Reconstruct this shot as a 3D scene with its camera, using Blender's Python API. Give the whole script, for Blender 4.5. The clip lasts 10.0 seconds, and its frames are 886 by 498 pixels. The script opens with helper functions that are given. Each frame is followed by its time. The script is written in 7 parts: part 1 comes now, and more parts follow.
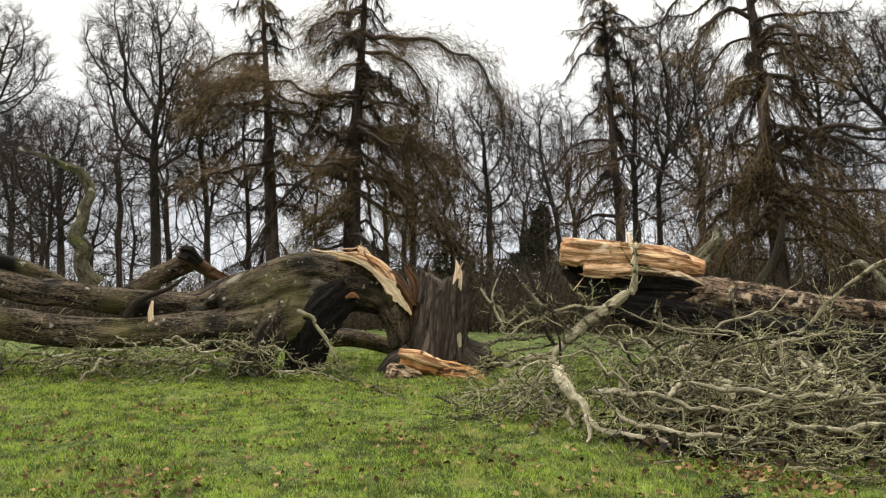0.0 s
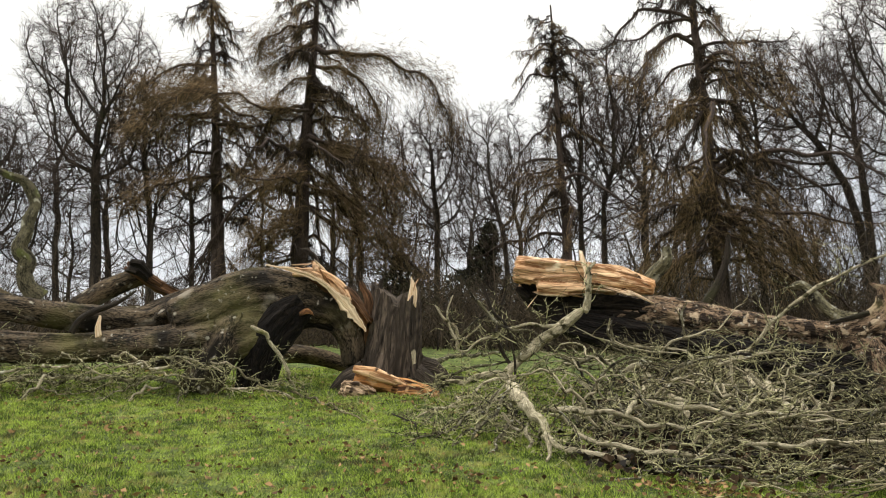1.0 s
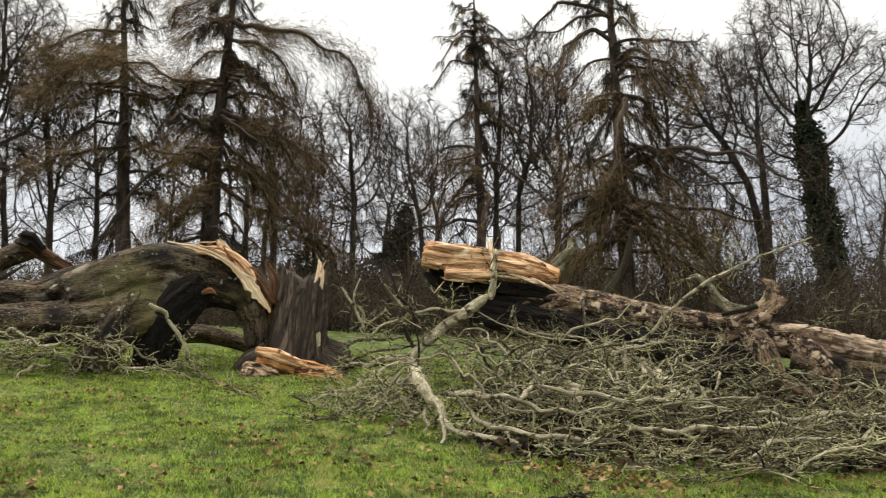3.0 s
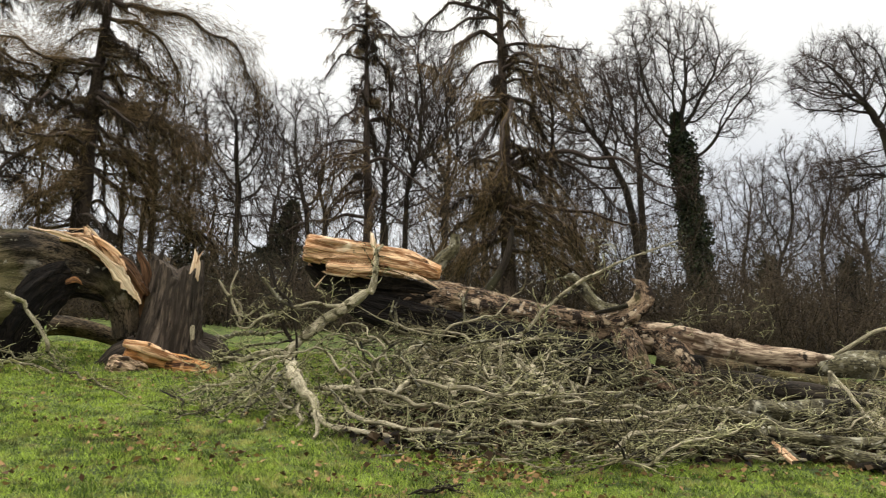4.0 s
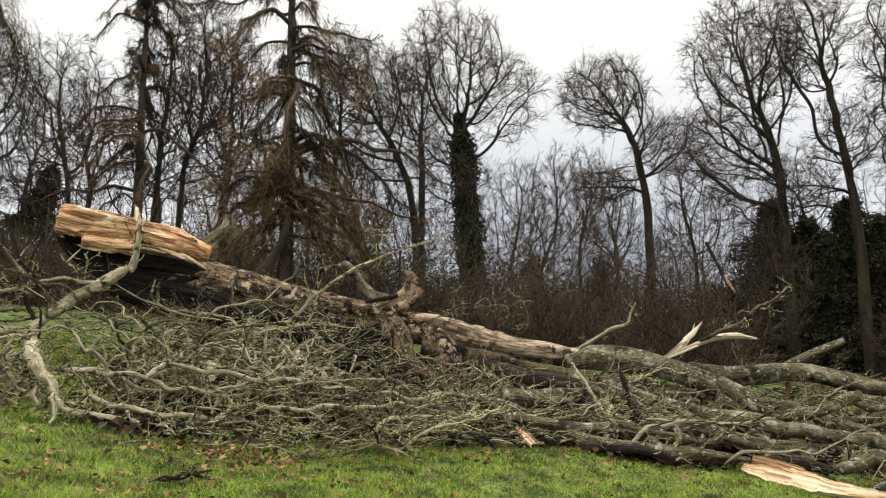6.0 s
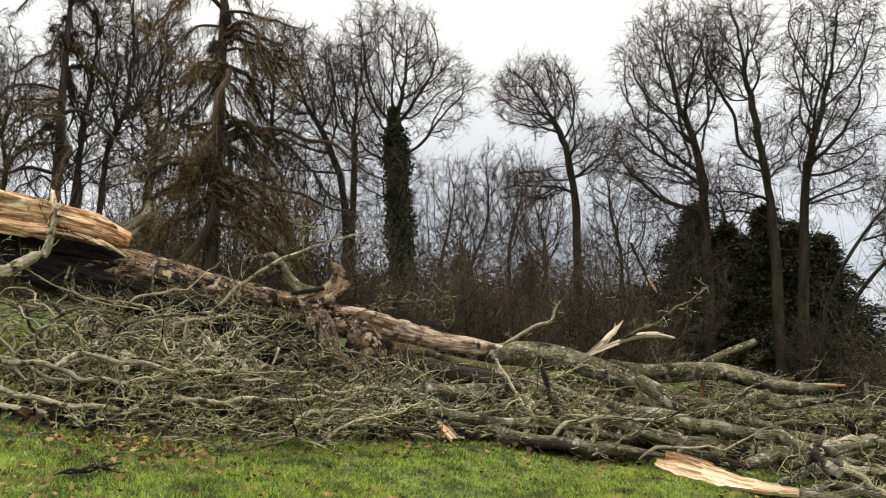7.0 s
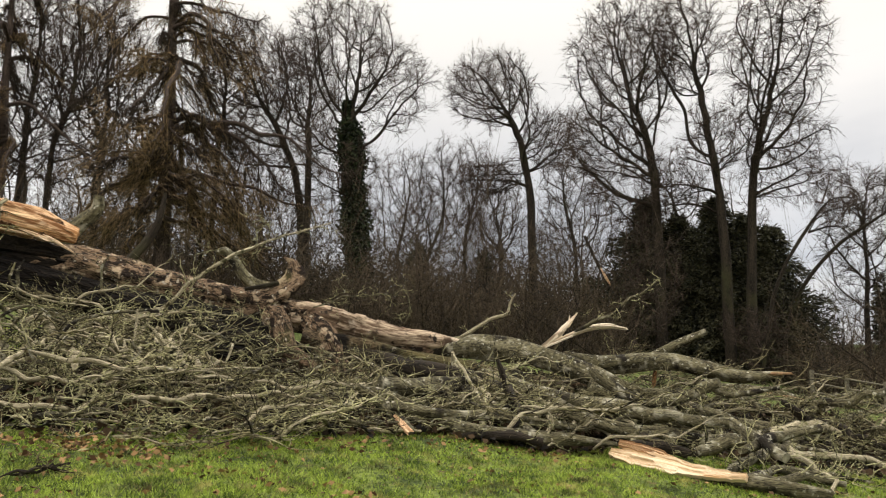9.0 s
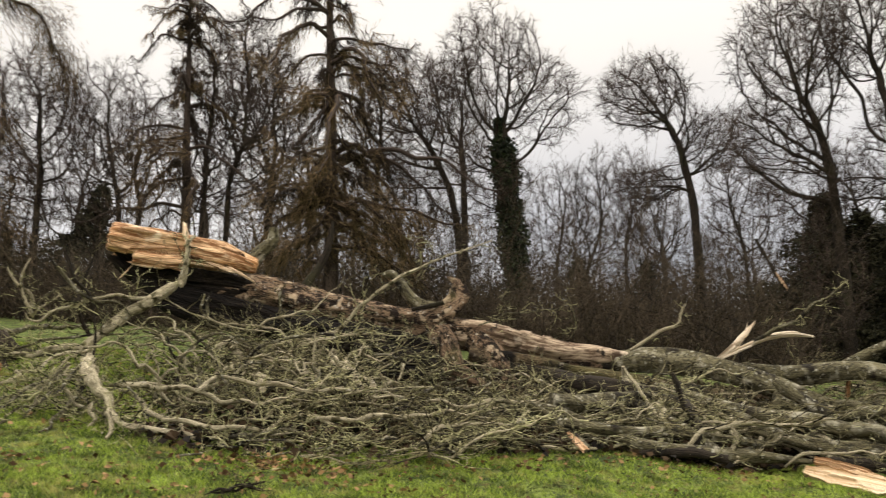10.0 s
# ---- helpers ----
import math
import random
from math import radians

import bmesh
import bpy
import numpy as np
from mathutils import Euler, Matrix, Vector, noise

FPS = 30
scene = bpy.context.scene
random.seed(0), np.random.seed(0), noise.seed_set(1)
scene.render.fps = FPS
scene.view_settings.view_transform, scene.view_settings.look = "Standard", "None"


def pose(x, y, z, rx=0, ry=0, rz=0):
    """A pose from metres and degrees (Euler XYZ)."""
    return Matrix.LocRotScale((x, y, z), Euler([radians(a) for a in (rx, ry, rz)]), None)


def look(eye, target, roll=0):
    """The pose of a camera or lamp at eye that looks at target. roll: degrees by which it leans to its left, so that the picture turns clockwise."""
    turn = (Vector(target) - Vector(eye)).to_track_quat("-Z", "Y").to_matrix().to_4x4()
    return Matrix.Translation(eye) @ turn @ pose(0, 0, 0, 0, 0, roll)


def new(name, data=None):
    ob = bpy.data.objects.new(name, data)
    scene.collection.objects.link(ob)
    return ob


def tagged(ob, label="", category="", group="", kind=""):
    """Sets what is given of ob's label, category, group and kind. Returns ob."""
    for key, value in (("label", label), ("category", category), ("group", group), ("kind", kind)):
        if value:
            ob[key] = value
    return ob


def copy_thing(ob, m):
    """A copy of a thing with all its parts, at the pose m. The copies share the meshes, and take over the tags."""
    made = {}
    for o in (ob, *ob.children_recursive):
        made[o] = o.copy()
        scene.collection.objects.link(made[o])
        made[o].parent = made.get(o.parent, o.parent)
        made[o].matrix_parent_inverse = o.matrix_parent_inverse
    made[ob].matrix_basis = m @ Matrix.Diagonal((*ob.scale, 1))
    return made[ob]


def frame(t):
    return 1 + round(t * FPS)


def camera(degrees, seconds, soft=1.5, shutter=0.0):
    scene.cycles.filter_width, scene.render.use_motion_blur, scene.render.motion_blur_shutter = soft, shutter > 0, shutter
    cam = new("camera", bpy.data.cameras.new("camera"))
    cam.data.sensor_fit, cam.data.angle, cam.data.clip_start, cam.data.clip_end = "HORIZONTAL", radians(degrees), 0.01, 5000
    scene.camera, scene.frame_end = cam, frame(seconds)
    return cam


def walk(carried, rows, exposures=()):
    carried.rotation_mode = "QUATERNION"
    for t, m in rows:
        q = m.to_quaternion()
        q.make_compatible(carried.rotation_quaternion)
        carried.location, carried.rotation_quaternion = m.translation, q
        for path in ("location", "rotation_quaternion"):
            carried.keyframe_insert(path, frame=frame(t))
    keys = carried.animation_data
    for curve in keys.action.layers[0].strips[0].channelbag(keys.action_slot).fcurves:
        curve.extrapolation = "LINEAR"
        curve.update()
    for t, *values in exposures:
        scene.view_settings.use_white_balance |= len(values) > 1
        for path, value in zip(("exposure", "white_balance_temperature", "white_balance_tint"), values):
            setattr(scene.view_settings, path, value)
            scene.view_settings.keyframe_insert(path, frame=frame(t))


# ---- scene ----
cam = camera(58.19, 10.0, soft=1.1, shutter=0.25)
walk(cam, [
    (0.0, pose(-0.000, 0.001, 1.560, 100.05, 2.95, 0.52)),
    (0.5, pose(-0.120, 0.000, 1.573, 100.96, 2.42, -2.29)),
    (1.0, pose(-0.172, -0.032, 1.586, 100.96, 2.99, -3.53)),
    (1.5, pose(-0.130, -0.035, 1.578, 100.82, 2.89, -3.82)),
    (2.0, pose(-0.108, -0.050, 1.578, 100.63, 1.99, -3.95)),
    (2.5, pose(-0.075, -0.045, 1.579, 99.94, 2.06, -6.09)),
    (4.0, pose(0.073, -0.052, 1.541, 99.07, 2.01, -17.80)),
    (4.5, pose(0.089, -0.075, 1.534, 98.74, 2.19, -21.57)),
    (5.0, pose(0.111, -0.082, 1.537, 98.15, 2.03, -25.77)),
    (5.5, pose(0.152, -0.105, 1.530, 97.94, 1.47, -30.15)),
    (6.8, pose(0.211, -0.156, 1.517, 97.49, 0.04, -37.84)),
    (7.0, pose(0.226, -0.159, 1.518, 97.39, -0.07, -38.76)),
    (7.5, pose(0.265, -0.181, 1.521, 97.08, 0.10, -41.21)),
    (8.0, pose(0.290, -0.197, 1.514, 96.87, 0.47, -43.06)),
    (8.5, pose(0.283, -0.162, 1.522, 96.68, 0.79, -43.29)),
    (9.0, pose(0.230, -0.161, 1.509, 96.97, 0.69, -41.86)),
    (9.5, pose(0.217, -0.138, 1.519, 97.73, 1.12, -37.23)),
    (10.0, pose(0.191, -0.091, 1.526, 98.36, 2.20, -30.31)),
], exposures=[(0.0, -0.04, 6500, 10), (7.0, -0.08, 6500, 10), (8.5, -0.12, 6600, 10), (9.5, -0.14, 6900, 13), (10.0, -0.14, 6900, 13)])

# ---- light: a bright overcast winter sky ----
world = bpy.data.worlds.new("overcast_sky")
scene.world = world
world.use_nodes = True
wn, wl = world.node_tree.nodes, world.node_tree.links
wn.clear()
sky = wn.new("ShaderNodeTexSky")
sky.sky_type, sky.sun_disc = "NISHITA", False
sky.sun_elevation, sky.sun_rotation = radians(64), radians(245)
coords = wn.new("ShaderNodeTexCoord")
squash = wn.new("ShaderNodeMapping")
squash.inputs["Scale"].default_value = (1.6, 1.6, 5.0)
clouds = wn.new("ShaderNodeTexNoise")
clouds.inputs["Scale"].default_value, clouds.inputs["Detail"].default_value = 1.4, 6.0
ramp = wn.new("ShaderNodeValToRGB")
ramp.color_ramp.elements[0].position, ramp.color_ramp.elements[0].color = 0.38, (0.50, 0.53, 0.60, 1)
ramp.color_ramp.elements[1].position, ramp.color_ramp.elements[1].color = 0.66, (0.95, 0.95, 0.96, 1)
high = wn.new("ShaderNodeSeparateXYZ")
rise = wn.new("ShaderNodeMapRange")
rise.inputs["From Min"].default_value, rise.inputs["From Max"].default_value = 0.10, 0.40
veil = wn.new("ShaderNodeMix")
veil.data_type = "RGBA"
veil.inputs["B"].default_value = (1.14, 1.115, 1.04, 1)
dim = wn.new("ShaderNodeVectorMath")
dim.operation = "SCALE"
dim.inputs["Scale"].default_value = 0.02
total = wn.new("ShaderNodeVectorMath")
back = wn.new("ShaderNodeBackground")
wout = wn.new("ShaderNodeOutputWorld")
wl.new(coords.outputs["Generated"], squash.inputs["Vector"])
wl.new(squash.outputs["Vector"], clouds.inputs["Vector"])
wl.new(clouds.outputs["Fac"], ramp.inputs["Fac"])
wl.new(coords.outputs["Generated"], high.inputs["Vector"])
wl.new(high.outputs["Z"], rise.inputs["Value"])
wl.new(rise.outputs["Result"], veil.inputs["Factor"])
wl.new(ramp.outputs["Color"], veil.inputs["A"])
wl.new(sky.outputs["Color"], dim.inputs["Vector"])
wl.new(dim.outputs["Vector"], total.inputs[0])
wl.new(veil.outputs["Result"], total.inputs[1])
wl.new(total.outputs["Vector"], back.inputs["Color"])
zenith = wn.new("ShaderNodeMapRange")
zenith.inputs["From Min"].default_value, zenith.inputs["From Max"].default_value = 0.45, 1.0
zenith.inputs["To Min"].default_value, zenith.inputs["To Max"].default_value = 1.0, 2.3
wl.new(high.outputs["Z"], zenith.inputs["Value"])
wl.new(zenith.outputs["Result"], back.inputs["Strength"])
wl.new(back.outputs["Background"], wout.inputs["Surface"])
sun = new("sun", bpy.data.lights.new("sun", "SUN"))
sun.data.energy, sun.data.angle, sun.data.color = 1.0, radians(25), (1.0, 0.97, 0.92)
sun.matrix_world = look((-8, 0, 20), (0, 4, 1))


# ---- materials ----
def material(name, dark, light, scale=4.0, fine=40.0, rough=0.85, bump=0.4, stretch=(1, 1, 1), uv=False, island=0.0, thing=0.0, spots=None, thin=False, cracks=None, grain=False):
    """Two scales of noise between two colours, with relief; spots adds (colour, scale, cover, softness) patches."""
    m = bpy.data.materials.new(name)
    m.use_nodes = True
    n, l = m.node_tree.nodes, m.node_tree.links
    bsdf = n["Principled BSDF"]
    bsdf.inputs["Roughness"].default_value = rough
    bsdf.inputs["Specular IOR Level"].default_value = 0.25
    tc = n.new("ShaderNodeTexCoord")
    mp = n.new("ShaderNodeMapping")
    mp.inputs["Scale"].default_value = stretch
    if grain:
        along = n.new("ShaderNodeAttribute")
        along.attribute_name = "grain"
        l.new(along.outputs["Vector"], mp.inputs["Vector"])
    else:
        l.new(tc.outputs["UV" if uv else "Object"], mp.inputs["Vector"])
    big, small = n.new("ShaderNodeTexNoise"), n.new("ShaderNodeTexNoise")
    for node, s in ((big, scale), (small, fine)):
        node.inputs["Scale"].default_value, node.inputs["Detail"].default_value = s, 5.0
        l.new(mp.outputs["Vector"], node.inputs["Vector"])
    mixer = n.new("ShaderNodeMath")
    mixer.operation = "MULTIPLY_ADD"
    mixer.inputs[1].default_value = 0.55
    l.new(small.outputs["Fac"], mixer.inputs[0])
    half = n.new("ShaderNodeMath")
    half.operation = "MULTIPLY"
    half.inputs[1].default_value = 0.5
    l.new(big.outputs["Fac"], half.inputs[0])
    l.new(half.outputs[0], mixer.inputs[2])
    value = mixer.outputs[0]
    for amount, socket in ((island, "island"), (thing, "thing")):
        if amount:
            src = n.new("ShaderNodeNewGeometry" if socket == "island" else "ShaderNodeObjectInfo")
            add = n.new("ShaderNodeMath")
            add.operation = "MULTIPLY_ADD"
            add.inputs[1].default_value = amount
            l.new(src.outputs["Random Per Island" if socket == "island" else "Random"], add.inputs[0])
            shift = n.new("ShaderNodeMath")
            shift.operation = "SUBTRACT"
            shift.inputs[1].default_value = amount / 2
            l.new(value, shift.inputs[0])
            l.new(shift.outputs[0], add.inputs[2])
            value = add.outputs[0]
    cr = n.new("ShaderNodeValToRGB")
    cr.color_ramp.elements[0].position, cr.color_ramp.elements[0].color = 0.455 if grain else 0.42, (*dark, 1)
    cr.color_ramp.elements[1].position, cr.color_ramp.elements[1].color = 0.60 if grain else 0.63, (*light, 1)
    l.new(value, cr.inputs["Fac"])
    colour = cr.outputs["Color"]
    for tint, s, cover, *soft in spots or ():
        sp = n.new("ShaderNodeTexNoise")
        sp.inputs["Scale"].default_value, sp.inputs["Detail"].default_value = s, 4.0
        l.new(tc.outputs["Object"], sp.inputs["Vector"])
        edge = n.new("ShaderNodeMapRange")
        edge.inputs["From Min"].default_value, edge.inputs["From Max"].default_value = 1 - cover, 1 - cover + (soft[0] if soft else 0.1)
        l.new(sp.outputs["Fac"], edge.inputs["Value"])
        mx = n.new("ShaderNodeMix")
        mx.data_type = "RGBA"
        mx.inputs["B"].default_value = (*tint, 1)
        l.new(edge.outputs["Result"], mx.inputs["Factor"])
        l.new(colour, mx.inputs["A"])
        colour = mx.outputs["Result"]
    relief = mixer.outputs[0]
    if cracks:
        warp = n.new("ShaderNodeMix")
        warp.data_type = "VECTOR"
        warp.inputs["Factor"].default_value = cracks[1]
        l.new(mp.outputs["Vector"], warp.inputs["A"])
        l.new(big.outputs["Color"], warp.inputs["B"])
        cell = n.new("ShaderNodeTexVoronoi")
        cell.feature = "DISTANCE_TO_EDGE"
        cell.inputs["Scale"].default_value = cracks[0]
        l.new(warp.outputs["Result"], cell.inputs["Vector"])
        gap = n.new("ShaderNodeMapRange")
        gap.inputs["From Min"].default_value, gap.inputs["From Max"].default_value = 0.0, 0.16
        l.new(cell.outputs["Distance"], gap.inputs["Value"])
        groove = n.new("ShaderNodeMix")
        groove.data_type = "RGBA"
        groove.inputs["A"].default_value = (*[(a + b) * 0.22 for a, b in zip(dark, light)], 1)
        l.new(gap.outputs["Result"], groove.inputs["Factor"])
        l.new(colour, groove.inputs["B"])
        colour = groove.outputs["Result"]
        deep = n.new("ShaderNodeMath")
        deep.operation = "MULTIPLY_ADD"
        deep.inputs[1].default_value = 0.3
        l.new(gap.outputs["Result"], deep.inputs[0])
        l.new(mixer.outputs[0], deep.inputs[2])
        relief = deep.outputs[0]
    l.new(colour, bsdf.inputs["Base Color"])
    if bump:
        bp = n.new("ShaderNodeBump")
        bp.inputs["Strength"].default_value, bp.inputs["Distance"].default_value = bump, 0.05 if uv or grain else 0.03
        l.new(relief, bp.inputs["Height"])
        l.new(bp.outputs["Normal"], bsdf.inputs["Normal"])
    if thin:
        tr = n.new("ShaderNodeBsdfTranslucent")
        l.new(colour, tr.inputs["Color"])
        mix = n.new("ShaderNodeMixShader")
        mix.inputs[0].default_value = 0.35
        l.new(bsdf.outputs[0], mix.inputs[1])
        l.new(tr.outputs[0], mix.inputs[2])
        l.new(mix.outputs[0], n["Material Output"].inputs["Surface"])
    return m


M_GROUND = material("meadow_soil", (0.022, 0.036, 0.008), (0.17, 0.215, 0.046), 2.6, 26, 0.95, 0.9,
                    spots=[((0.030, 0.042, 0.012), 7.0, 0.45, 0.10), ((0.12, 0.085, 0.035), 5.0, 0.40, 0.12)])
M_GRASS = material("grass_blades", (0.055, 0.095, 0.014), (0.42, 0.54, 0.088), 2.4, 9, 0.6, 0, island=0.3, thin=True, spots=[((0.46, 0.42, 0.14), 4.0, 0.45, 0.15), ((0.055, 0.065, 0.02), 3.0, 0.44, 0.12), ((0.13, 0.085, 0.04), 6.0, 0.38, 0.12)])
M_STRAW = material("dry_grass", (0.22, 0.17, 0.07), (0.42, 0.34, 0.17), 2, 9, 0.8, 0, island=0.4, thin=True)
M_LEAF = material("dead_leaves", (0.085, 0.045, 0.020), (0.36, 0.215, 0.095), 3, 20, 0.75, 0, island=0.7)
# Litter darkened by colour to deepen the shade between the branches.
M_LITTER = material("shade_dark_litter", (0.007, 0.005, 0.003), (0.06, 0.037, 0.018), 2, 15, 0.9, 0, island=0.5)
# Very dark wood for shaded places: the shade is in the colour.
M_SHADE_DARK = material("shade_dark_wood", (0.004, 0.003, 0.002), (0.026, 0.019, 0.013), 1.2, 5.0, 0.95, 1.0, (9, 1.6, 1), uv=True)
M_BARK = material("old_bark", (0.006, 0.004, 0.003), (0.16, 0.115, 0.066), 1.1, 6.0, 0.95, 1.0, (9, 2.6, 1), uv=True,
                  spots=[((0.10, 0.092, 0.028), 1.0, 0.46, 0.25), ((0.008, 0.006, 0.004), 1.9, 0.50, 0.12), ((0.36, 0.32, 0.25), 8.0, 0.36, 0.10), ((0.30, 0.265, 0.20), 2.4, 0.38, 0.15)])
M_STUMP = material("furrowed_bark", (0.010, 0.007, 0.005), (0.150, 0.115, 0.084), 1.3, 5.0, 0.95, 1.0, (26, 1.1, 1), uv=True, cracks=(1.3, 0.15),
                   spots=[((0.04, 0.033, 0.024), 3.0, 0.42, 0.15), ((0.26, 0.23, 0.19), 9.0, 0.31, 0.08)])
M_FLAKY = material("flaking_bark", (0.008, 0.005, 0.003), (0.25, 0.165, 0.10), 1.1, 5.5, 0.95, 1.0, (12, 3.5, 1), uv=True,
                   spots=[((0.40, 0.31, 0.21), 1.6, 0.43, 0.15), ((0.012, 0.008, 0.005), 2.6, 0.43, 0.15), ((0.13, 0.115, 0.04), 1.6, 0.42, 0.2), ((0.42, 0.36, 0.27), 12, 0.36, 0.08)])
M_BARK_OLD = material("ridged_old_bark", (0.009, 0.007, 0.0045), (0.155, 0.115, 0.073), 2.0, 12.0, 0.95, 1.0, (5.5, 5.5, 1.5), grain=True,
                      spots=[((0.125, 0.115, 0.040), 1.1, 0.48, 0.22), ((0.014, 0.011, 0.008), 1.5, 0.50, 0.16), ((0.42, 0.385, 0.31), 9.0, 0.36, 0.08), ((0.31, 0.27, 0.21), 2.6, 0.37, 0.14)])
M_BARK_FLAKE = material("flaked_bark", (0.010, 0.007, 0.004), (0.25, 0.168, 0.104), 2.6, 12.0, 0.95, 1.0, (5, 5, 1.5), grain=True,
                        spots=[((0.42, 0.32, 0.21), 4.5, 0.43, 0.06), ((0.018, 0.011, 0.007), 5.5, 0.47, 0.06), ((0.14, 0.125, 0.045), 1.6, 0.40, 0.2), ((0.46, 0.40, 0.31), 13, 0.37, 0.06)])
M_PEELED_G = material("peeled_bole", (0.13, 0.082, 0.05), (0.52, 0.40, 0.275), 1.4, 5.0, 0.85, 0.9, (5, 5, 0.9), grain=True,
                      spots=[((0.085, 0.055, 0.034), 3.2, 0.45, 0.07), ((0.16, 0.15, 0.06), 1.3, 0.40, 0.15), ((0.02, 0.014, 0.009), 7.0, 0.37, 0.06), ((0.62, 0.52, 0.39), 2.3, 0.40, 0.12)])
M_TORN = material("torn_butt_wood", (0.28, 0.125, 0.05), (0.84, 0.56, 0.32), 1.1, 5.0, 0.8, 1.0, (9, 9, 0.7), grain=True,
                  spots=[((0.55, 0.27, 0.10), 1.8, 0.45, 0.2), ((0.06, 0.026, 0.011), 3.4, 0.37, 0.05), ((0.92, 0.76, 0.54), 2.4, 0.40, 0.12)])
M_ORANGE = material("torn_orange_heart", (0.05, 0.020, 0.008), (0.58, 0.28, 0.10), 1.1, 4.0, 0.85, 1.0, (8, 8, 0.9), grain=True, spots=[((0.03, 0.015, 0.008), 6.0, 0.34, 0.08), ((0.80, 0.50, 0.25), 3.2, 0.38, 0.08)])
M_FRAYED = material("frayed_wood", (0.10, 0.06, 0.03), (0.62, 0.45, 0.29), 1.3, 5.0, 0.85, 1.0, (10, 10, 1.4), grain=True, spots=[((0.04, 0.024, 0.014), 7.0, 0.38, 0.05)])
M_MOSSY = material("mossy_limb", (0.016, 0.014, 0.008), (0.17, 0.148, 0.088), 1.6, 9.0, 0.95, 0.9, (5, 3, 1), uv=True, spots=[((0.115, 0.125, 0.038), 3.0, 0.45, 0.12), ((0.40, 0.37, 0.28), 8.0, 0.38, 0.06)])
# Near-black wood for undersides: their shade is put into the colour.
M_SHADED_WOOD = material("shaded_underside_wood", (0.002, 0.0015, 0.001), (0.020, 0.014, 0.010), 1.6, 7.0, 0.95, 1.0, (8, 8, 1.4), grain=True, cracks=(2.2, 0.2))
M_SMOOTH = material("grey_bark", (0.024, 0.020, 0.011), (0.20, 0.177, 0.10), 1.5, 9.0, 0.9, 0.8, (4, 2, 1), uv=True,
                    spots=[((0.42, 0.39, 0.29), 5.0, 0.44, 0.16), ((0.018, 0.014, 0.009), 2.6, 0.45, 0.08), ((0.42, 0.40, 0.31), 15, 0.39, 0.06)])
M_PALE = material("pale_branch_bark", (0.15, 0.125, 0.075), (0.60, 0.53, 0.36), 1.6, 9.0, 0.9, 0.6, (4, 2, 1), uv=True,
                  spots=[((0.17, 0.16, 0.06), 4.0, 0.42), ((0.07, 0.06, 0.028), 6.0, 0.41, 0.06), ((0.66, 0.62, 0.50), 10.0, 0.35, 0.06)])
M_TWIG = material("lichened_twigs", (0.018, 0.016, 0.006), (0.45, 0.425, 0.225), 1.3, 26.0, 0.9, 0, island=0.4)
# Darker twigs; under the trunk their colour also stands for shade.
M_TWIG_DARK = material("dark_twigs", (0.012, 0.010, 0.005), (0.19, 0.165, 0.085), 1.5, 26.0, 0.9, 0, island=0.4)
M_WOOD = material("torn_pale_wood", (0.30, 0.145, 0.065), (0.84, 0.58, 0.35), 0.7, 2.6, 0.8, 0.9, (14, 0.9, 1), uv=True,
                  spots=[((0.50, 0.24, 0.09), 1.5, 0.43, 0.2), ((0.07, 0.03, 0.012), 2.6, 0.37)])
M_WOOD_RED = material("torn_orange_wood", (0.045, 0.018, 0.008), (0.52, 0.25, 0.095), 0.8, 3.0, 0.85, 0.9, (14, 0.9, 1), uv=True,
                      spots=[((0.035, 0.018, 0.010), 3.0, 0.42)])
M_WOOD_ROT = material("rotten_brown_wood", (0.02, 0.011, 0.006), (0.20, 0.10, 0.045), 0.9, 3.0, 0.9, 1.0, (12, 1.2, 1), uv=True)
M_CREAM = material("white_sapwood", (0.62, 0.46, 0.30), (0.94, 0.86, 0.70), 0.8, 3.0, 0.75, 0.5, (8, 0.7, 1), uv=True)
M_WOOD_NEW = material("fresh_split_wood", (0.56, 0.35, 0.18), (0.93, 0.77, 0.55), 0.8, 3.0, 0.75, 0.6, (10, 0.7, 1), uv=True)
M_TREE = material("tree_bark", (0.008, 0.006, 0.004), (0.046, 0.035, 0.024), 1.0, 8.0, 0.95, 0.6, (6, 1, 1), uv=True,
                  spots=[((0.050, 0.050, 0.020), 0.9, 0.42, 0.2)])
M_CROWN = material("winter_twigs", (0.016, 0.011, 0.008), (0.085, 0.060, 0.043), 0.5, 9.0, 0.95, 0, island=0.3)
M_LARCH = material("larch_bark", (0.020, 0.014, 0.011), (0.105, 0.076, 0.060), 1.0, 8.0, 0.95, 0.6, (8, 1.4, 1), uv=True)
M_NEEDLE = material("brown_larch_twigs", (0.08, 0.053, 0.028), (0.34, 0.23, 0.122), 0.6, 9.0, 0.95, 0, island=0.4)
M_YEW = material("dark_evergreen", (0.012, 0.013, 0.007), (0.074, 0.070, 0.036), 0.8, 6.0, 0.85, 0, island=0.4)
M_IVY = material("ivy_leaves", (0.008, 0.014, 0.006), (0.040, 0.055, 0.020), 0.8, 6.0, 0.6, 0, island=0.4)
M_THICKET = material("thicket_stems", (0.015, 0.011, 0.007), (0.085, 0.062, 0.038), 0.4, 9.0, 0.95, 0, island=0.35)
M_BRAMBLE = material("bramble_tangle", (0.018, 0.014, 0.008), (0.098, 0.073, 0.040), 0.4, 5.0, 0.9, 0, island=0.5)
M_FENCE = material("weathered_fence_wood", (0.08, 0.07, 0.05), (0.24, 0.215, 0.16), 2, 20, 0.9, 0.3)


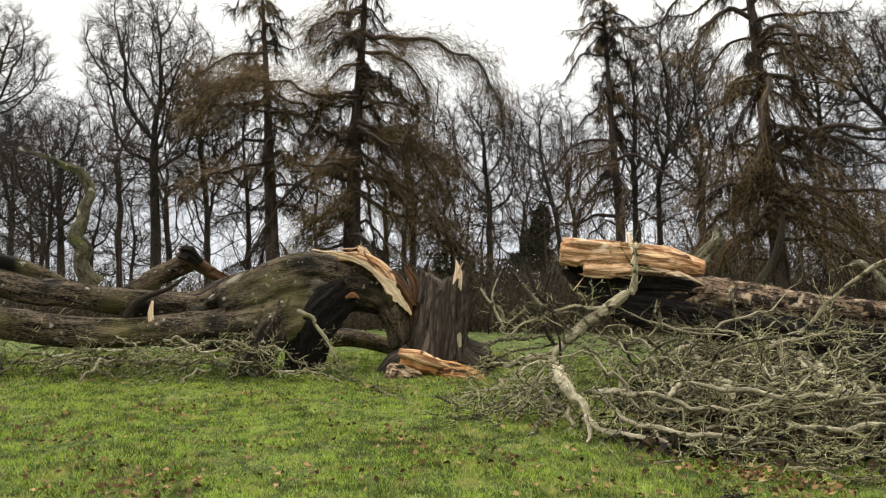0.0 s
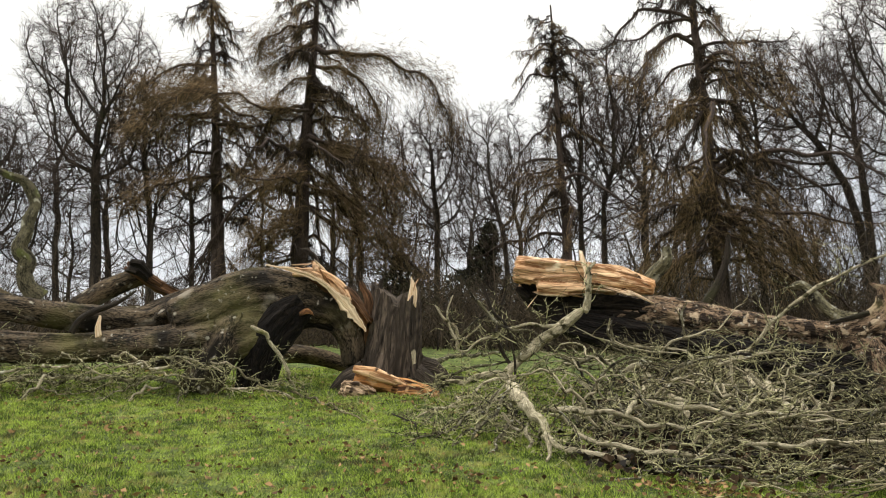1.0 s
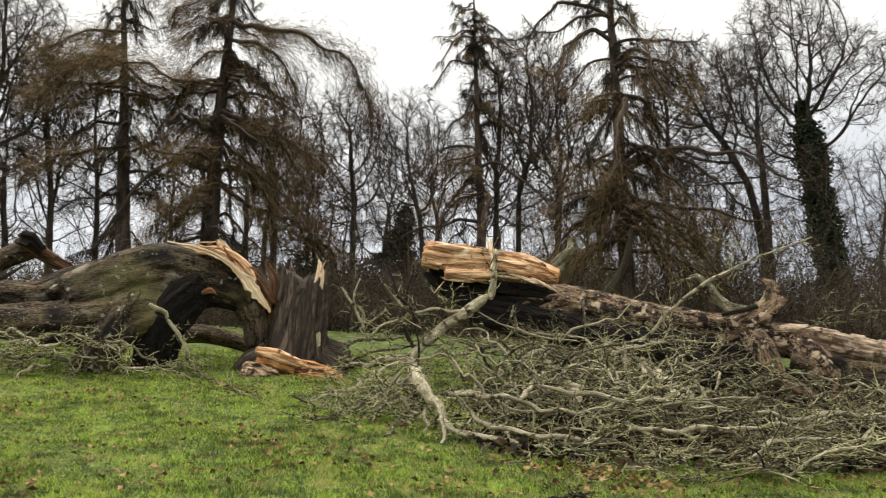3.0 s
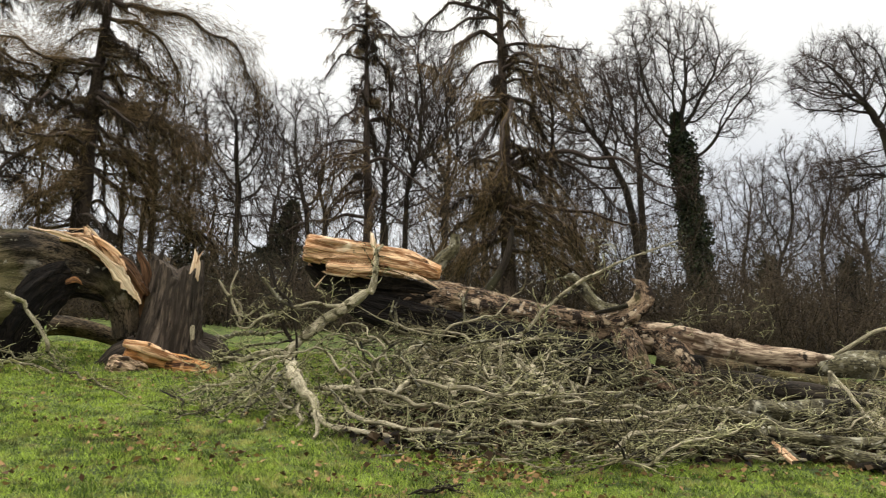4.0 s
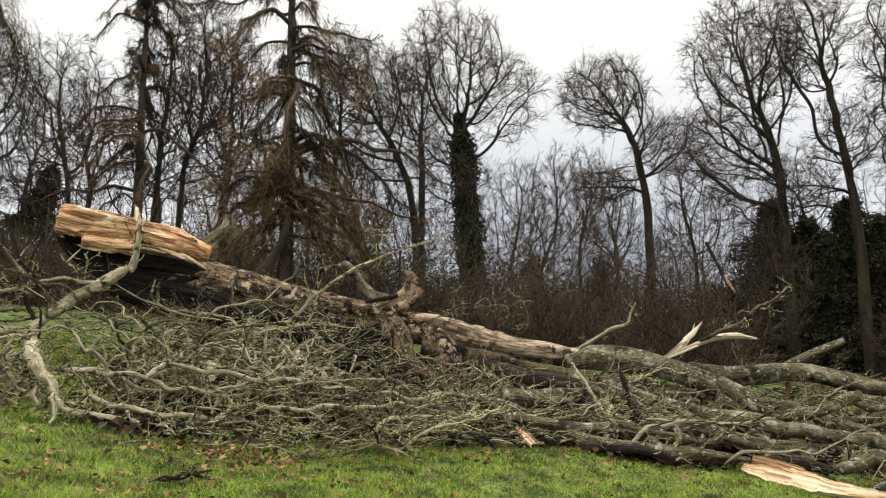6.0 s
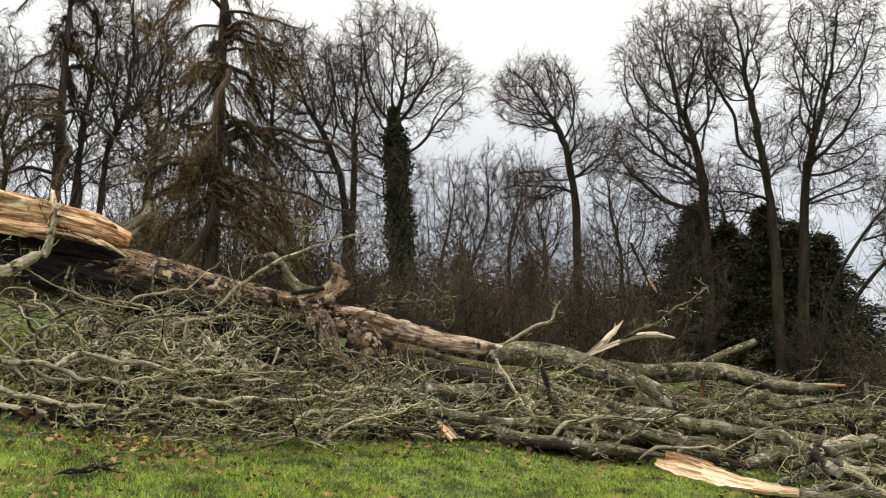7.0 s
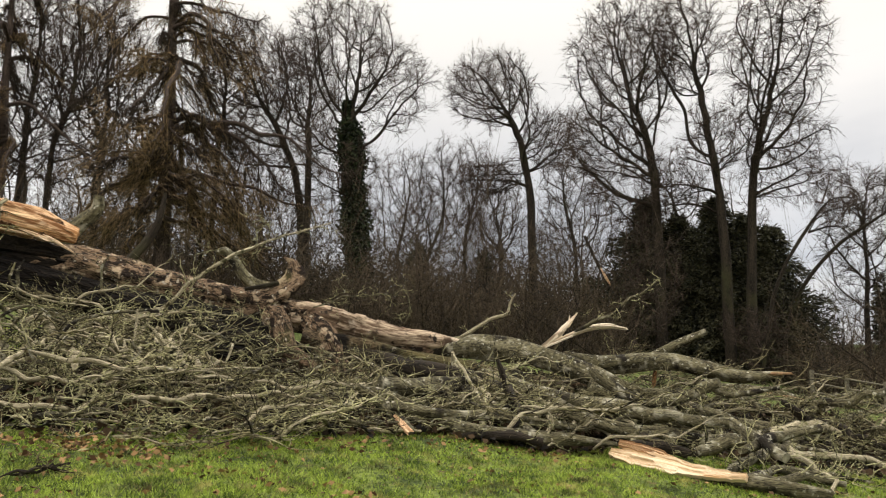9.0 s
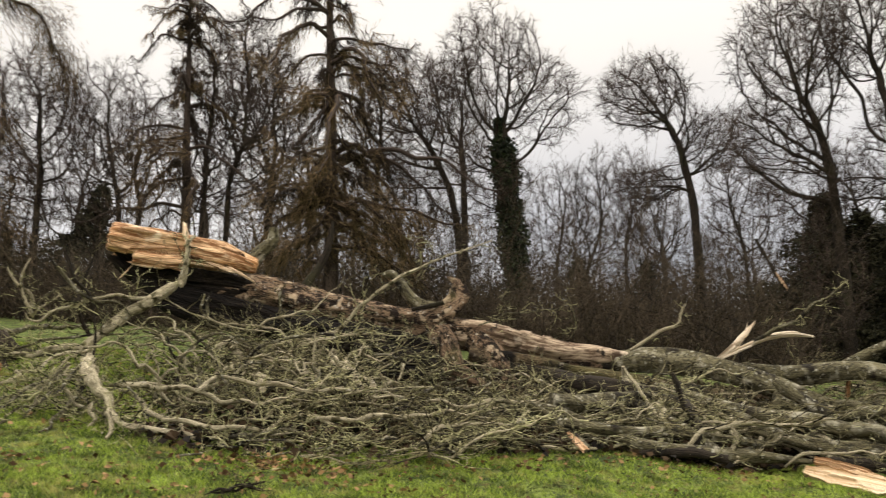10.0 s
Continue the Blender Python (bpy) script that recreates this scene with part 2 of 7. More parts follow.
# ---- shapes ----
def height(x, y):
    """The lie of the land: a slope that rises ahead and falls to the right."""
    return 0.05 - 8.4 * np.tanh(np.asarray(x) / 120) + 6.39 * np.tanh(np.asarray(y) / 45)


class Shape:
    """Gathers quads or triangles with numpy and turns them into one mesh."""

    def __init__(self):
        self.v, self.f, self.uv, self.count = [], [], [], 0

    def add(self, v, f, uv=None):
        v, f = np.asarray(v, float), np.asarray(f, int)
        self.v.append(v)
        self.f.append(f + self.count)
        self.uv.append(np.zeros((*f.shape, 2)) if uv is None else np.asarray(uv, float))
        self.count += len(v)
        return self

    def mesh(self, name, mat, smooth=True):
        me = bpy.data.meshes.new(name)
        v = np.concatenate(self.v)
        me.vertices.add(len(v))
        me.vertices.foreach_set("co", v.ravel())
        loops = np.concatenate([f.ravel() for f in self.f])
        sizes = np.concatenate([np.full(len(f), f.shape[1]) for f in self.f])
        me.loops.add(len(loops))
        me.loops.foreach_set("vertex_index", loops)
        me.polygons.add(len(sizes))
        me.polygons.foreach_set("loop_start", np.concatenate(([0], np.cumsum(sizes)[:-1])))
        me.polygons.foreach_set("loop_total", sizes)
        me.polygons.foreach_set("use_smooth", np.full(len(sizes), smooth))
        layer = me.uv_layers.new(name="uv")
        layer.data.foreach_set("uv", np.concatenate([u.reshape(-1, 2) for u in self.uv]).ravel())
        me.update(calc_edges=True)
        me.validate()
        me.materials.append(mat)
        return me


def part(name, shape, mat, parent, label="", smooth=True):
    ob = new(name, shape.mesh(name, mat, smooth))
    ob.parent = parent
    if parent:
        ob.matrix_parent_inverse = parent.matrix_basis.inverted()
    return tagged(ob, label)


def thing(name, base, label, category, group="", kind=""):
    ob = new(name)
    ob.location = base
    ob.empty_display_size = 0.2
    return tagged(ob, label, category, group, kind)


def spline(points, step):
    """Points along a smooth line through the given ones, about one step apart."""
    p = np.asarray(points, float)
    p = np.vstack([2 * p[0] - p[1], p, 2 * p[-1] - p[-2]])
    out, where = [], []
    for i in range(1, len(p) - 2):
        n = max(2, int(np.linalg.norm(p[i + 1] - p[i]) / step) + 1)
        t = np.linspace(0, 1, n, endpoint=False)[:, None]
        a, b, c, d = p[i - 1], p[i], p[i + 1], p[i + 2]
        out.append(0.5 * (2 * b + (c - a) * t + (2 * a - 5 * b + 4 * c - d) * t ** 2 + (3 * b - a - 3 * c + d) * t ** 3))
        where.append(i - 1 + t[:, 0])
    return np.vstack(out + [p[-2:-1]]), np.concatenate(where + [[len(p) - 3]])


def rings(points, radii, sides=10, step=0.15, lump=0.1, seed=0, flat=1.0, fine=0.0, ridge=0.0):
    """The ring points of a lumpy tube along a smooth line: (rings, sides, 3) and the length at each ring."""
    rng = np.random.RandomState(seed)
    line, where = spline(points, step)
    r = np.interp(where, np.arange(len(radii)), radii)
    tan = np.gradient(line, axis=0)
    tan /= np.linalg.norm(tan, axis=1)[:, None] + 1e-9
    side = np.cross(tan[0], (0, 0, 1))
    if np.linalg.norm(side) < 0.2:
        side = np.cross(tan[0], (0, 1, 0))
    sides_at = []
    for k in range(len(line)):
        side = side - tan[k] * (side @ tan[k])
        side = side / (np.linalg.norm(side) + 1e-9)
        sides_at.append(side)
    u = np.array(sides_at)
    w = np.cross(u, tan)
    a = np.linspace(0, 2 * np.pi, sides, endpoint=False)
    s = np.concatenate(([0], np.cumsum(np.linalg.norm(np.diff(line, axis=0), axis=1))))
    bumpy = np.zeros((len(line), sides))
    for k in range(9):
        turns = rng.randint(1, 5)
        bumpy += np.sin(turns * a[None] + rng.uniform(-1, 1) * (2.2 / (r.mean() + 0.05)) * s[:, None] * 0.35 + rng.uniform(0, 6.3)) / 3
    bumpy = lump * bumpy
    if ridge:
        for turns in (rng.randint(7, 11), rng.randint(13, 19)):
            drift = np.sin(s * rng.uniform(1.5, 3) + rng.uniform(0, 6)) * 1.2 + s * rng.uniform(-0.8, 0.8)
            bumpy += ridge * (1 - 1.6 * np.abs(np.sin(turns * a[None] / 2 + drift[:, None])) ** 0.7) * (0.6 + 0.4 * np.sin(3 * s + turns))[:, None]
    if fine:
        bumpy += fine * np.repeat(rng.uniform(-1, 1, (1, sides)), len(line), 0) + 0.4 * fine * rng.uniform(-1, 1, (len(line), sides))
    rr = r[:, None] * (1 + bumpy)
    return line[:, None] + rr[..., None] * (np.cos(a)[None, :, None] * u[:, None] + flat * np.sin(a)[None, :, None] * w[:, None]), s, tan


def add_rings(shape, ring, s, close=True):
    n, m = ring.shape[:2]
    i = np.arange(n - 1)[:, None] * m
    j = np.arange(m)[None]
    k = (np.arange(m) + 1) % m
    f = np.stack([i + j, i + k[None], i + m + k[None], i + m + j], -1).reshape(-1, 4)
    ua, ub = j / m + 0 * i, (j + 1) / m + 0 * i
    sa, sb = s[:-1, None] + 0 * j, s[1:, None] + 0 * j
    uv = np.stack([np.stack([ua, sa], -1), np.stack([ub, sa], -1), np.stack([ub, sb], -1), np.stack([ua, sb], -1)], 2).reshape(-1, 4, 2)
    shape.add(ring.reshape(-1, 3), f, uv)
    if close:
        for e, flip in ((0, True), (n - 1, False)):
            mid = ring[e].mean(0)
            q = np.arange(m)
            tri = np.stack([q, (q + 1) % m, np.full(m, m)], 1)
            if flip:
                tri = tri[:, ::-1]
            shape.add(np.vstack([ring[e], mid]), tri, np.stack([ring[e][:, 0] * 0.4, s[e] + ring[e][:, 2] * 0.6], -1)[np.minimum(tri, m - 1)])
    return shape


def tube(shape, points, radii, sides=10, step=0.15, lump=0.1, seed=0, flat=1.0, fine=0.0, ridge=0.0):
    ring, s, _ = rings(points, radii, sides, step, lump, seed, flat, fine, ridge)
    return add_rings(shape, ring, s)


def torn(shape, points, radii, sides=26, step=0.05, seed=0, flat=0.4, ragged=0.3, fine=0.14):
    """A splintered length of wood: stepped ridges along the grain, ends torn to uneven spikes."""
    rng = np.random.RandomState(seed)
    ring, s, tan = rings(points, radii, sides, step, 0.06, seed, flat)
    n = len(ring)
    mid = ring.mean(1, keepdims=True)
    a = np.linspace(0, 2 * np.pi, sides, endpoint=False)
    gain = np.ones((n, 1)) / np.maximum(np.abs(np.cos(a)), np.abs(np.sin(a)))[None] ** 0.6
    reach = np.zeros((2, sides))
    j = 0
    while j < sides:
        w = rng.randint(1, 4)
        k = 0
        while k < n:
            run = int(rng.uniform(0.1, 0.5) / step) + 2
            gain[k:k + run, j:j + w] *= rng.uniform(1 - 2.4 * fine, 1 + 1.1 * fine)
            k += run
        reach[:, j:j + w] = rng.uniform(-0.5, 1, (2, 1)) * ragged
        j += w
    gain += rng.uniform(-0.3, 0.3, (n, sides)) * fine
    ring = mid + (ring - mid) * gain[..., None]
    span = max(2, n // 3)
    for q in range(span):
        fade = (1 - q / span) ** 1.4
        ring[q] -= fade * reach[0][:, None] * tan[q]
        ring[n - 1 - q] += fade * reach[1][:, None] * tan[n - 1 - q]
    return add_rings(shape, ring, s)


def fuse(name, lines, mat, parent, label="", voxel=0.028, soft=5, deep=0.03, across=7.0, along=1.3, seed=0, lump=0.10, ridge=0.05, flake=0.0):
    """Limbs grown together into one skin, with furrows that run along the wood."""
    raw = Shape()
    for k, (points, radii) in enumerate(lines):
        tube(raw, points, radii, 28, 0.06, lump, seed + k, ridge=ridge)
    rough = new("skin", raw.mesh("skin", mat))
    skin = rough.modifiers.new("join", "REMESH")
    skin.mode, skin.voxel_size = "VOXEL", voxel
    ease = rough.modifiers.new("ease", "SMOOTH")
    ease.factor, ease.iterations = 0.5, soft
    me = bpy.data.meshes.new_from_object(rough.evaluated_get(bpy.context.evaluated_depsgraph_get()))
    bpy.data.objects.remove(rough)
    co, nor = np.zeros(len(me.vertices) * 3), np.zeros(len(me.vertices) * 3)
    me.vertices.foreach_get("co", co)
    me.vertices.foreach_get("normal", nor)
    co, nor = co.reshape(-1, 3), nor.reshape(-1, 3)
    heart, tang, thick, run = [], [], [], []
    for k, (points, radii) in enumerate(lines):
        line, where = spline(points, 0.08)
        heart.append(line)
        tang.append(unit(np.gradient(line, axis=0)))
        thick.append(np.interp(where, np.arange(len(radii)), radii))
        run.append(np.concatenate(([0], np.cumsum(np.linalg.norm(np.diff(line, axis=0), axis=1)))) + 5.3 * k)
    heart, tang, thick, run = np.vstack(heart), np.vstack(tang), np.concatenate(thick), np.concatenate(run)
    who = np.concatenate([(np.linalg.norm(c[:, None] - heart[None], axis=2) / (thick + 0.05)).argmin(1) for c in np.array_split(co, len(co) // 2000 + 1)])
    t = tang[who]
    side = unit(np.cross(t, np.where(np.abs(t[:, 2:]) > 0.85, np.array([[0, 1.0, 0]]), np.array([[0, 0, 1.0]]))))
    rel = co - heart[who]
    grain = np.stack([(rel * side).sum(1), (rel * np.cross(side, t)).sum(1), run[who] + (rel * t).sum(1)], 1)
    push = np.zeros(len(co))
    for k, g in enumerate(grain):
        q = Vector((g[0] * across, g[1] * across, g[2] * along))
        push[k] = 0.35 - 1.3 * abs(noise.noise(q)) + 0.5 * noise.noise(q * 2.7)
        if flake:
            push[k] += flake * (1.0 if noise.noise(Vector((g[0] * 4, g[1] * 4, g[2] * 3 + 9))) > 0.08 else -0.4)
    me.vertices.foreach_set("co", (co + nor * (deep * push * np.clip(thick[who] / 0.24, 0.25, 1))[:, None]).ravel())
    me.attributes.new("grain", "FLOAT_VECTOR", "POINT").data.foreach_set("vector", grain.ravel())
    me.polygons.foreach_set("use_smooth", np.full(len(me.polygons), True))
    me.name = name
    me.materials.clear()
    me.materials.append(mat)
    me.update()
    ob = new(name, me)
    ob.parent = parent
    ob.matrix_parent_inverse = parent.matrix_basis.inverted()
    return tagged(ob, label)


def sticks(shape, a, b, ra, rb, sides=3):
    """Many thin tapered sticks at once, without caps."""
    a, b = np.asarray(a, float), np.asarray(b, float)
    n = len(a)
    if not n:
        return shape
    ra, rb = np.broadcast_to(ra, n), np.broadcast_to(rb, n)
    d = b - a
    d = d / (np.linalg.norm(d, axis=1)[:, None] + 1e-9)
    ref = np.where(np.abs(d[:, 2:3]) > 0.9, np.array([[1.0, 0, 0]]), np.array([[0, 0, 1.0]]))
    u = np.cross(d, ref)
    u /= np.linalg.norm(u, axis=1)[:, None] + 1e-9
    w = np.cross(d, u)
    t = np.linspace(0, 2 * np.pi, sides, endpoint=False)
    off = np.cos(t)[None, :, None] * u[:, None] + np.sin(t)[None, :, None] * w[:, None]
    v = np.concatenate([a[:, None] + ra[:, None, None] * off, b[:, None] + rb[:, None, None] * off], 1).reshape(-1, 3)
    base = np.arange(n)[:, None] * 2 * sides
    j = np.arange(sides)[None]
    k = (np.arange(sides) + 1)[None] % sides
    f = np.stack([base + j, base + k, base + sides + k, base + sides + j], -1).reshape(-1, 4)
    return shape.add(v, f)


def spikes(shape, a, b, r):
    """Many three-sided twig ends that run to a point."""
    a, b = np.asarray(a, float), np.asarray(b, float)
    n = len(a)
    if not n:
        return shape
    d = unit(b - a)
    u = unit(np.cross(d, np.where(np.abs(d[:, 2:3]) > 0.9, np.array([[1.0, 0, 0]]), np.array([[0, 0, 1.0]]))))
    w = np.cross(d, u)
    t = np.linspace(0, 2 * np.pi, 3, endpoint=False)
    off = np.cos(t)[None, :, None] * u[:, None] + np.sin(t)[None, :, None] * w[:, None]
    v = np.concatenate([a[:, None] + np.broadcast_to(r, n)[:, None, None] * off, b[:, None]], 1).reshape(-1, 3)
    base = np.arange(n)[:, None] * 4
    f = np.stack([base + np.array([[0, 1, 2]]), base + np.array([[1, 2, 0]]), base + 3 + np.zeros((1, 3), int)], -1).reshape(-1, 3)
    return shape.add(v, f)


def unit(v):
    return v / (np.linalg.norm(v, axis=-1, keepdims=True) + 1e-9)


def sprays(shape, rng, start, way, length, radius, spread=0.5, droop=0.0, kids=5, kid_len=0.5, simple=False):
    """Bent twigs from start along way, each with pointed side shoots."""
    n = len(start)
    p, d = np.array(start, float), unit(np.array(way, float))
    length = np.broadcast_to(length, n)
    sag = np.array([0, 0, -droop])
    d1 = unit(d + rng.normal(0, spread * 0.5, (n, 3)) + sag)
    m = p + d1 * (length * 0.5)[:, None]
    d2 = unit(d1 + rng.normal(0, spread * 0.5, (n, 3)) + sag)
    q = m + d2 * (length * 0.5)[:, None]
    if simple:
        m = (p + q) / 2
        spikes(shape, p, q, radius)
    else:
        sticks(shape, p, m, radius, radius * 0.7)
        spikes(shape, m, q, radius * 0.7)
    for k in range(kids):
        t = rng.uniform(0.15, 1.7, (n, 1))
        o = np.where(t < 1, p + (m - p) * t, m + (q - m) * (t - 1))
        e = unit(np.where(t < 1, d1, d2) + rng.normal(0, spread, (n, 3)) + sag)
        spikes(shape, o, o + e * (length * kid_len * rng.uniform(0.4, 1.2, n))[:, None], radius * 0.6)


def grow(rng, stem, blobs, count, step=0.42, lift=0.10):
    """A branching skeleton that reaches step by step for points scattered in ellipsoids, as buds reach for light."""
    pts = []
    for (c, r, share) in blobs:
        c, r = np.array(c), np.array(r)
        n = max(8, int(count * share * 0.6))
        pts.append(c + unit(rng.normal(0, 1, (n, 3))) * rng.uniform(0.05, 1, (n, 1)) ** 0.36 * r * 1.03)
        for lobe in range(7):
            n = max(2, int(count * share * 0.4 / 7))
            heart = c + unit(rng.normal(0, 1, 3)) * r * 0.66
            pts.append(heart + unit(rng.normal(0, 1, (n, 3))) * rng.uniform(0.0, 1, (n, 1)) ** 0.4 * r * rng.uniform(0.32, 0.52))
    pts = np.vstack(pts)
    node = [np.array(q, float) for q in stem]
    parent = list(range(-1, len(stem) - 1))
    way = [unit(np.array(stem[min(k + 1, len(stem) - 1)], float) - np.array(stem[max(k - 1, 0)], float)) for k in range(len(stem))]
    forks = [1] * (len(stem) - 1) + [0]
    near, dist, free = np.zeros(len(pts), int), np.full(len(pts), 1e9), np.ones(len(pts), bool)
    for k in range(max(1, int(len(stem) * 0.55)), len(stem)):
        d = np.linalg.norm(pts - node[k], axis=1)
        near, dist = np.where(d < dist, k, near), np.minimum(d, dist)
    for _ in range(150):
        live = np.flatnonzero(free)
        if not len(live):
            break
        fresh = []
        pull = unit(pts[live] - np.array(node)[near[live]])
        for k in np.unique(near[live]):
            if forks[k] > 2:
                continue
            d = unit(unit(pull[near[live] == k].sum(0)) + 0.5 * way[k] + rng.normal(0, 0.26, 3) + np.array([0, 0, lift]))
            if forks[k] and d @ way[k] > 0.985 and k >= len(stem):
                forks[k] = 3
                continue
            forks[k] += 1
            fresh.append(len(node))
            node.append(node[k] + d * step * rng.uniform(0.8, 1.2))
            way.append(d)
            parent.append(k)
            forks.append(0)
        if not fresh:
            break
        d = np.linalg.norm(pts[:, None] - np.array(node)[fresh][None], axis=2)
        best = d.argmin(1)
        d = d[np.arange(len(pts)), best]
        near, dist = np.where(d < dist, np.array(fresh)[best], near), np.minimum(d, dist)
        free &= dist > step * 0.85
    return np.array(node), np.array(parent)


def woody(rng, shape_thick, shape_thin, node, parent, stem_count, tip, trunk_r, twig_len, twigs, twig_r, droop=0.0, kids=3, wob=0.25, spread=0.4):
    """Skins a skeleton: thickness by what each branch carries, thin wood as sticks, twigs at the ends."""
    n = len(node)
    area = np.zeros(n)
    kids_of = [[] for _ in range(n)]
    order = list(range(stem_count)) + list(range(stem_count, n))
    for i in range(n - 1, -1, -1):
        if area[i] == 0:
            area[i] = tip ** 2.05
        if parent[i] >= 0:
            kids_of[parent[i]].append(i)
            area[parent[i]] += area[i]
    rad = area ** (1 / 2.05)
    rad *= np.interp(rad, [0, rad.max()], [1, trunk_r / rad.max()])
    rad[:stem_count] *= np.linspace(1.15, 0.8, stem_count)
    done = set()
    stack = [0]
    chains = []
    while stack:
        i = stack.pop()
        chain = [parent[i], i] if parent[i] >= 0 else [i]
        while kids_of[i]:
            nxt = max(kids_of[i], key=lambda k: area[k])
            stack.extend(k for k in kids_of[i] if k != nxt)
            chain.append(nxt)
            i = nxt
        chains.append(chain)
    for chain in chains:
        if len(chain) < 2:
            continue
        p, r = node[chain].copy(), rad[chain].copy()
        if parent[chain[1]] == chain[0] and chain[0] != 0 and len(r) > 1:
            r[0] = min(r[0], r[1] * 1.25)
        for _ in range(2):
            p[1:-1] = 0.25 * p[:-2] + 0.5 * p[1:-1] + 0.25 * p[2:]
        if len(p) > 2:
            p[1:] += rng.normal(0, wob * 0.12, p[1:].shape) * (rng.uniform(0, 1, (len(p) - 1, 1)))
        if r.max() > 0.035:
            tube(shape_thick, p, r, 8 if r.max() > 0.12 else 4, 0.6 if r.max() > 0.12 else 0.8, 0.06, rng.randint(9999))
        else:
            line, where = spline(p, 0.6)
            line[1:-1] += rng.normal(0, 0.02, (len(line) - 2, 3))
            rr = np.interp(where, np.arange(len(r)), r)
            sticks(shape_thin, line[:-1], line[1:], rr[:-1], rr[1:], 3)
    ends = [i for i in range(stem_count, n) if rad[i] < 0.028]
    idx = np.repeat(ends, twigs)
    way = unit(node[idx] - node[parent[idx]])
    start = node[idx] + (node[parent[idx]] - node[idx]) * rng.uniform(0, 1, (len(idx), 1))
    out = unit(way + rng.normal(0, 0.42, (len(idx), 3)) + np.array([0, 0, 0.22 - droop]))
    sprays(shape_thin, rng, start, out, twig_len * rng.uniform(0.45, 1.2, len(idx)), twig_r, spread, droop, kids, 0.6, True)


def leaves(shape, rng, centre, size, way=None, wide=0.5):
    """Loose leaf blades (one bent quad each) round the given centres."""
    n = len(centre)
    d = unit(rng.normal(0, 1, (n, 3))) if way is None else unit(way)
    e = unit(np.cross(d, rng.normal(0, 1, (n, 3))))
    size = np.broadcast_to(size, n)[:, None]
    up = np.cross(d, e) * size * 0.15
    v = np.stack([centre, centre + d * size * 0.5 + e * size * wide / 2 + up, centre + d * size, centre + d * size * 0.5 - e * size * wide / 2 + up], 1)
    f = np.arange(n * 4).reshape(-1, 4)
    return shape.add(v.reshape(-1, 3), f)


# ---- the meadow ----
def build_ground():
    xs = np.concatenate([np.linspace(-900, -60, 15), np.linspace(-56, -20, 37), np.linspace(-19.75, 25, 180), np.linspace(26, 70, 45), np.linspace(76, 900, 16)])
    ys = np.concatenate([np.linspace(-900, -30, 12), np.linspace(-26, 2, 29), np.linspace(2.25, 20, 72), np.linspace(21, 80, 60), np.linspace(86, 1200, 16)])
    gx, gy = np.meshgrid(xs, ys)
    bumps = 0.03 * np.sin(gx * 1.3 + 2 * np.sin(gy * 0.7)) * np.sin(gy * 1.7 + 1) + 0.02 * np.sin(gx * 3.1 + gy * 2.3)
    gz = height(gx, gy) + bumps * (np.hypot(gx, gy) < 60)
    v = np.stack([gx, gy, gz], -1).reshape(-1, 3)
    m, n = len(xs), len(ys)
    i = (np.arange(n - 1)[:, None] * m + np.arange(m - 1)[None]).ravel()
    ob = new("ground", Shape().add(v, np.stack([i, i + 1, i + m + 1, i + m], 1)).mesh("ground", M_GROUND))
    return tagged(ob, "sloping green meadow with bare and leafy patches", "ground", kind="structure")


def lie(x, y):
    """Height of the meadow with its small bumps."""
    return height(x, y) + 0.03 * np.sin(x * 1.3 + 2 * np.sin(y * 0.7)) * np.sin(y * 1.7 + 1) + 0.02 * np.sin(x * 3.1 + y * 2.3)


HEAP_FRONT = np.array([(1.00, 8.96, 1.23), (1.25, 7.60, 1.03), (1.62, 6.46, 0.85), (2.90, 6.21, 0.72), (4.34, 6.34, 0.64), (5.79, 6.17, 0.51), (6.45, 5.44, 0.37), (8.44, 5.61, 0.25), (9.71, 4.05, -0.06), (12.75, 2.77, -0.45)])
HEAP_BACK = np.array([(1.71, 12.48, 1.90), (2.63, 12.94, 2.33), (3.74, 12.60, 2.31), (5.60, 11.92, 2.00), (7.38, 10.94, 1.49), (9.41, 9.61, 1.11), (10.41, 8.88, 0.82), (11.96, 7.52, 0.45), (14.08, 5.66, 0.35), (14.88, 3.20, 0.30)])


def heap_point(u, v):
    """A place in the heap of branches: u along it, v from its front to its back."""
    k = np.arange(len(HEAP_FRONT))
    f = np.stack([np.interp(u, k, HEAP_FRONT[:, q]) for q in range(3)], -1)
    b = np.stack([np.interp(u, k, HEAP_BACK[:, q]) for q in range(3)], -1)
    return f + (b - f) * np.asarray(v)[..., None]


def in_heap(x, y):
    """Whether the ground at x, y is smothered by the heap of branches."""
    probe = heap_point(np.linspace(1.7, 9, 220), np.full(220, 0.15)), heap_point(np.linspace(1.7, 9, 220), np.full(220, 1.0))
    az, r = np.arctan2(x, y), np.hypot(x, y)
    near = np.interp(az, np.arctan2(probe[0][:, 0], probe[0][:, 1]), np.hypot(probe[0][:, 0], probe[0][:, 1]), left=99, right=99)
    return (r > near + 0.25 * np.sin(az * 60) * 0.4) & (r < near + np.interp(az, [0.2, 0.35], [3.2, 6.5]))


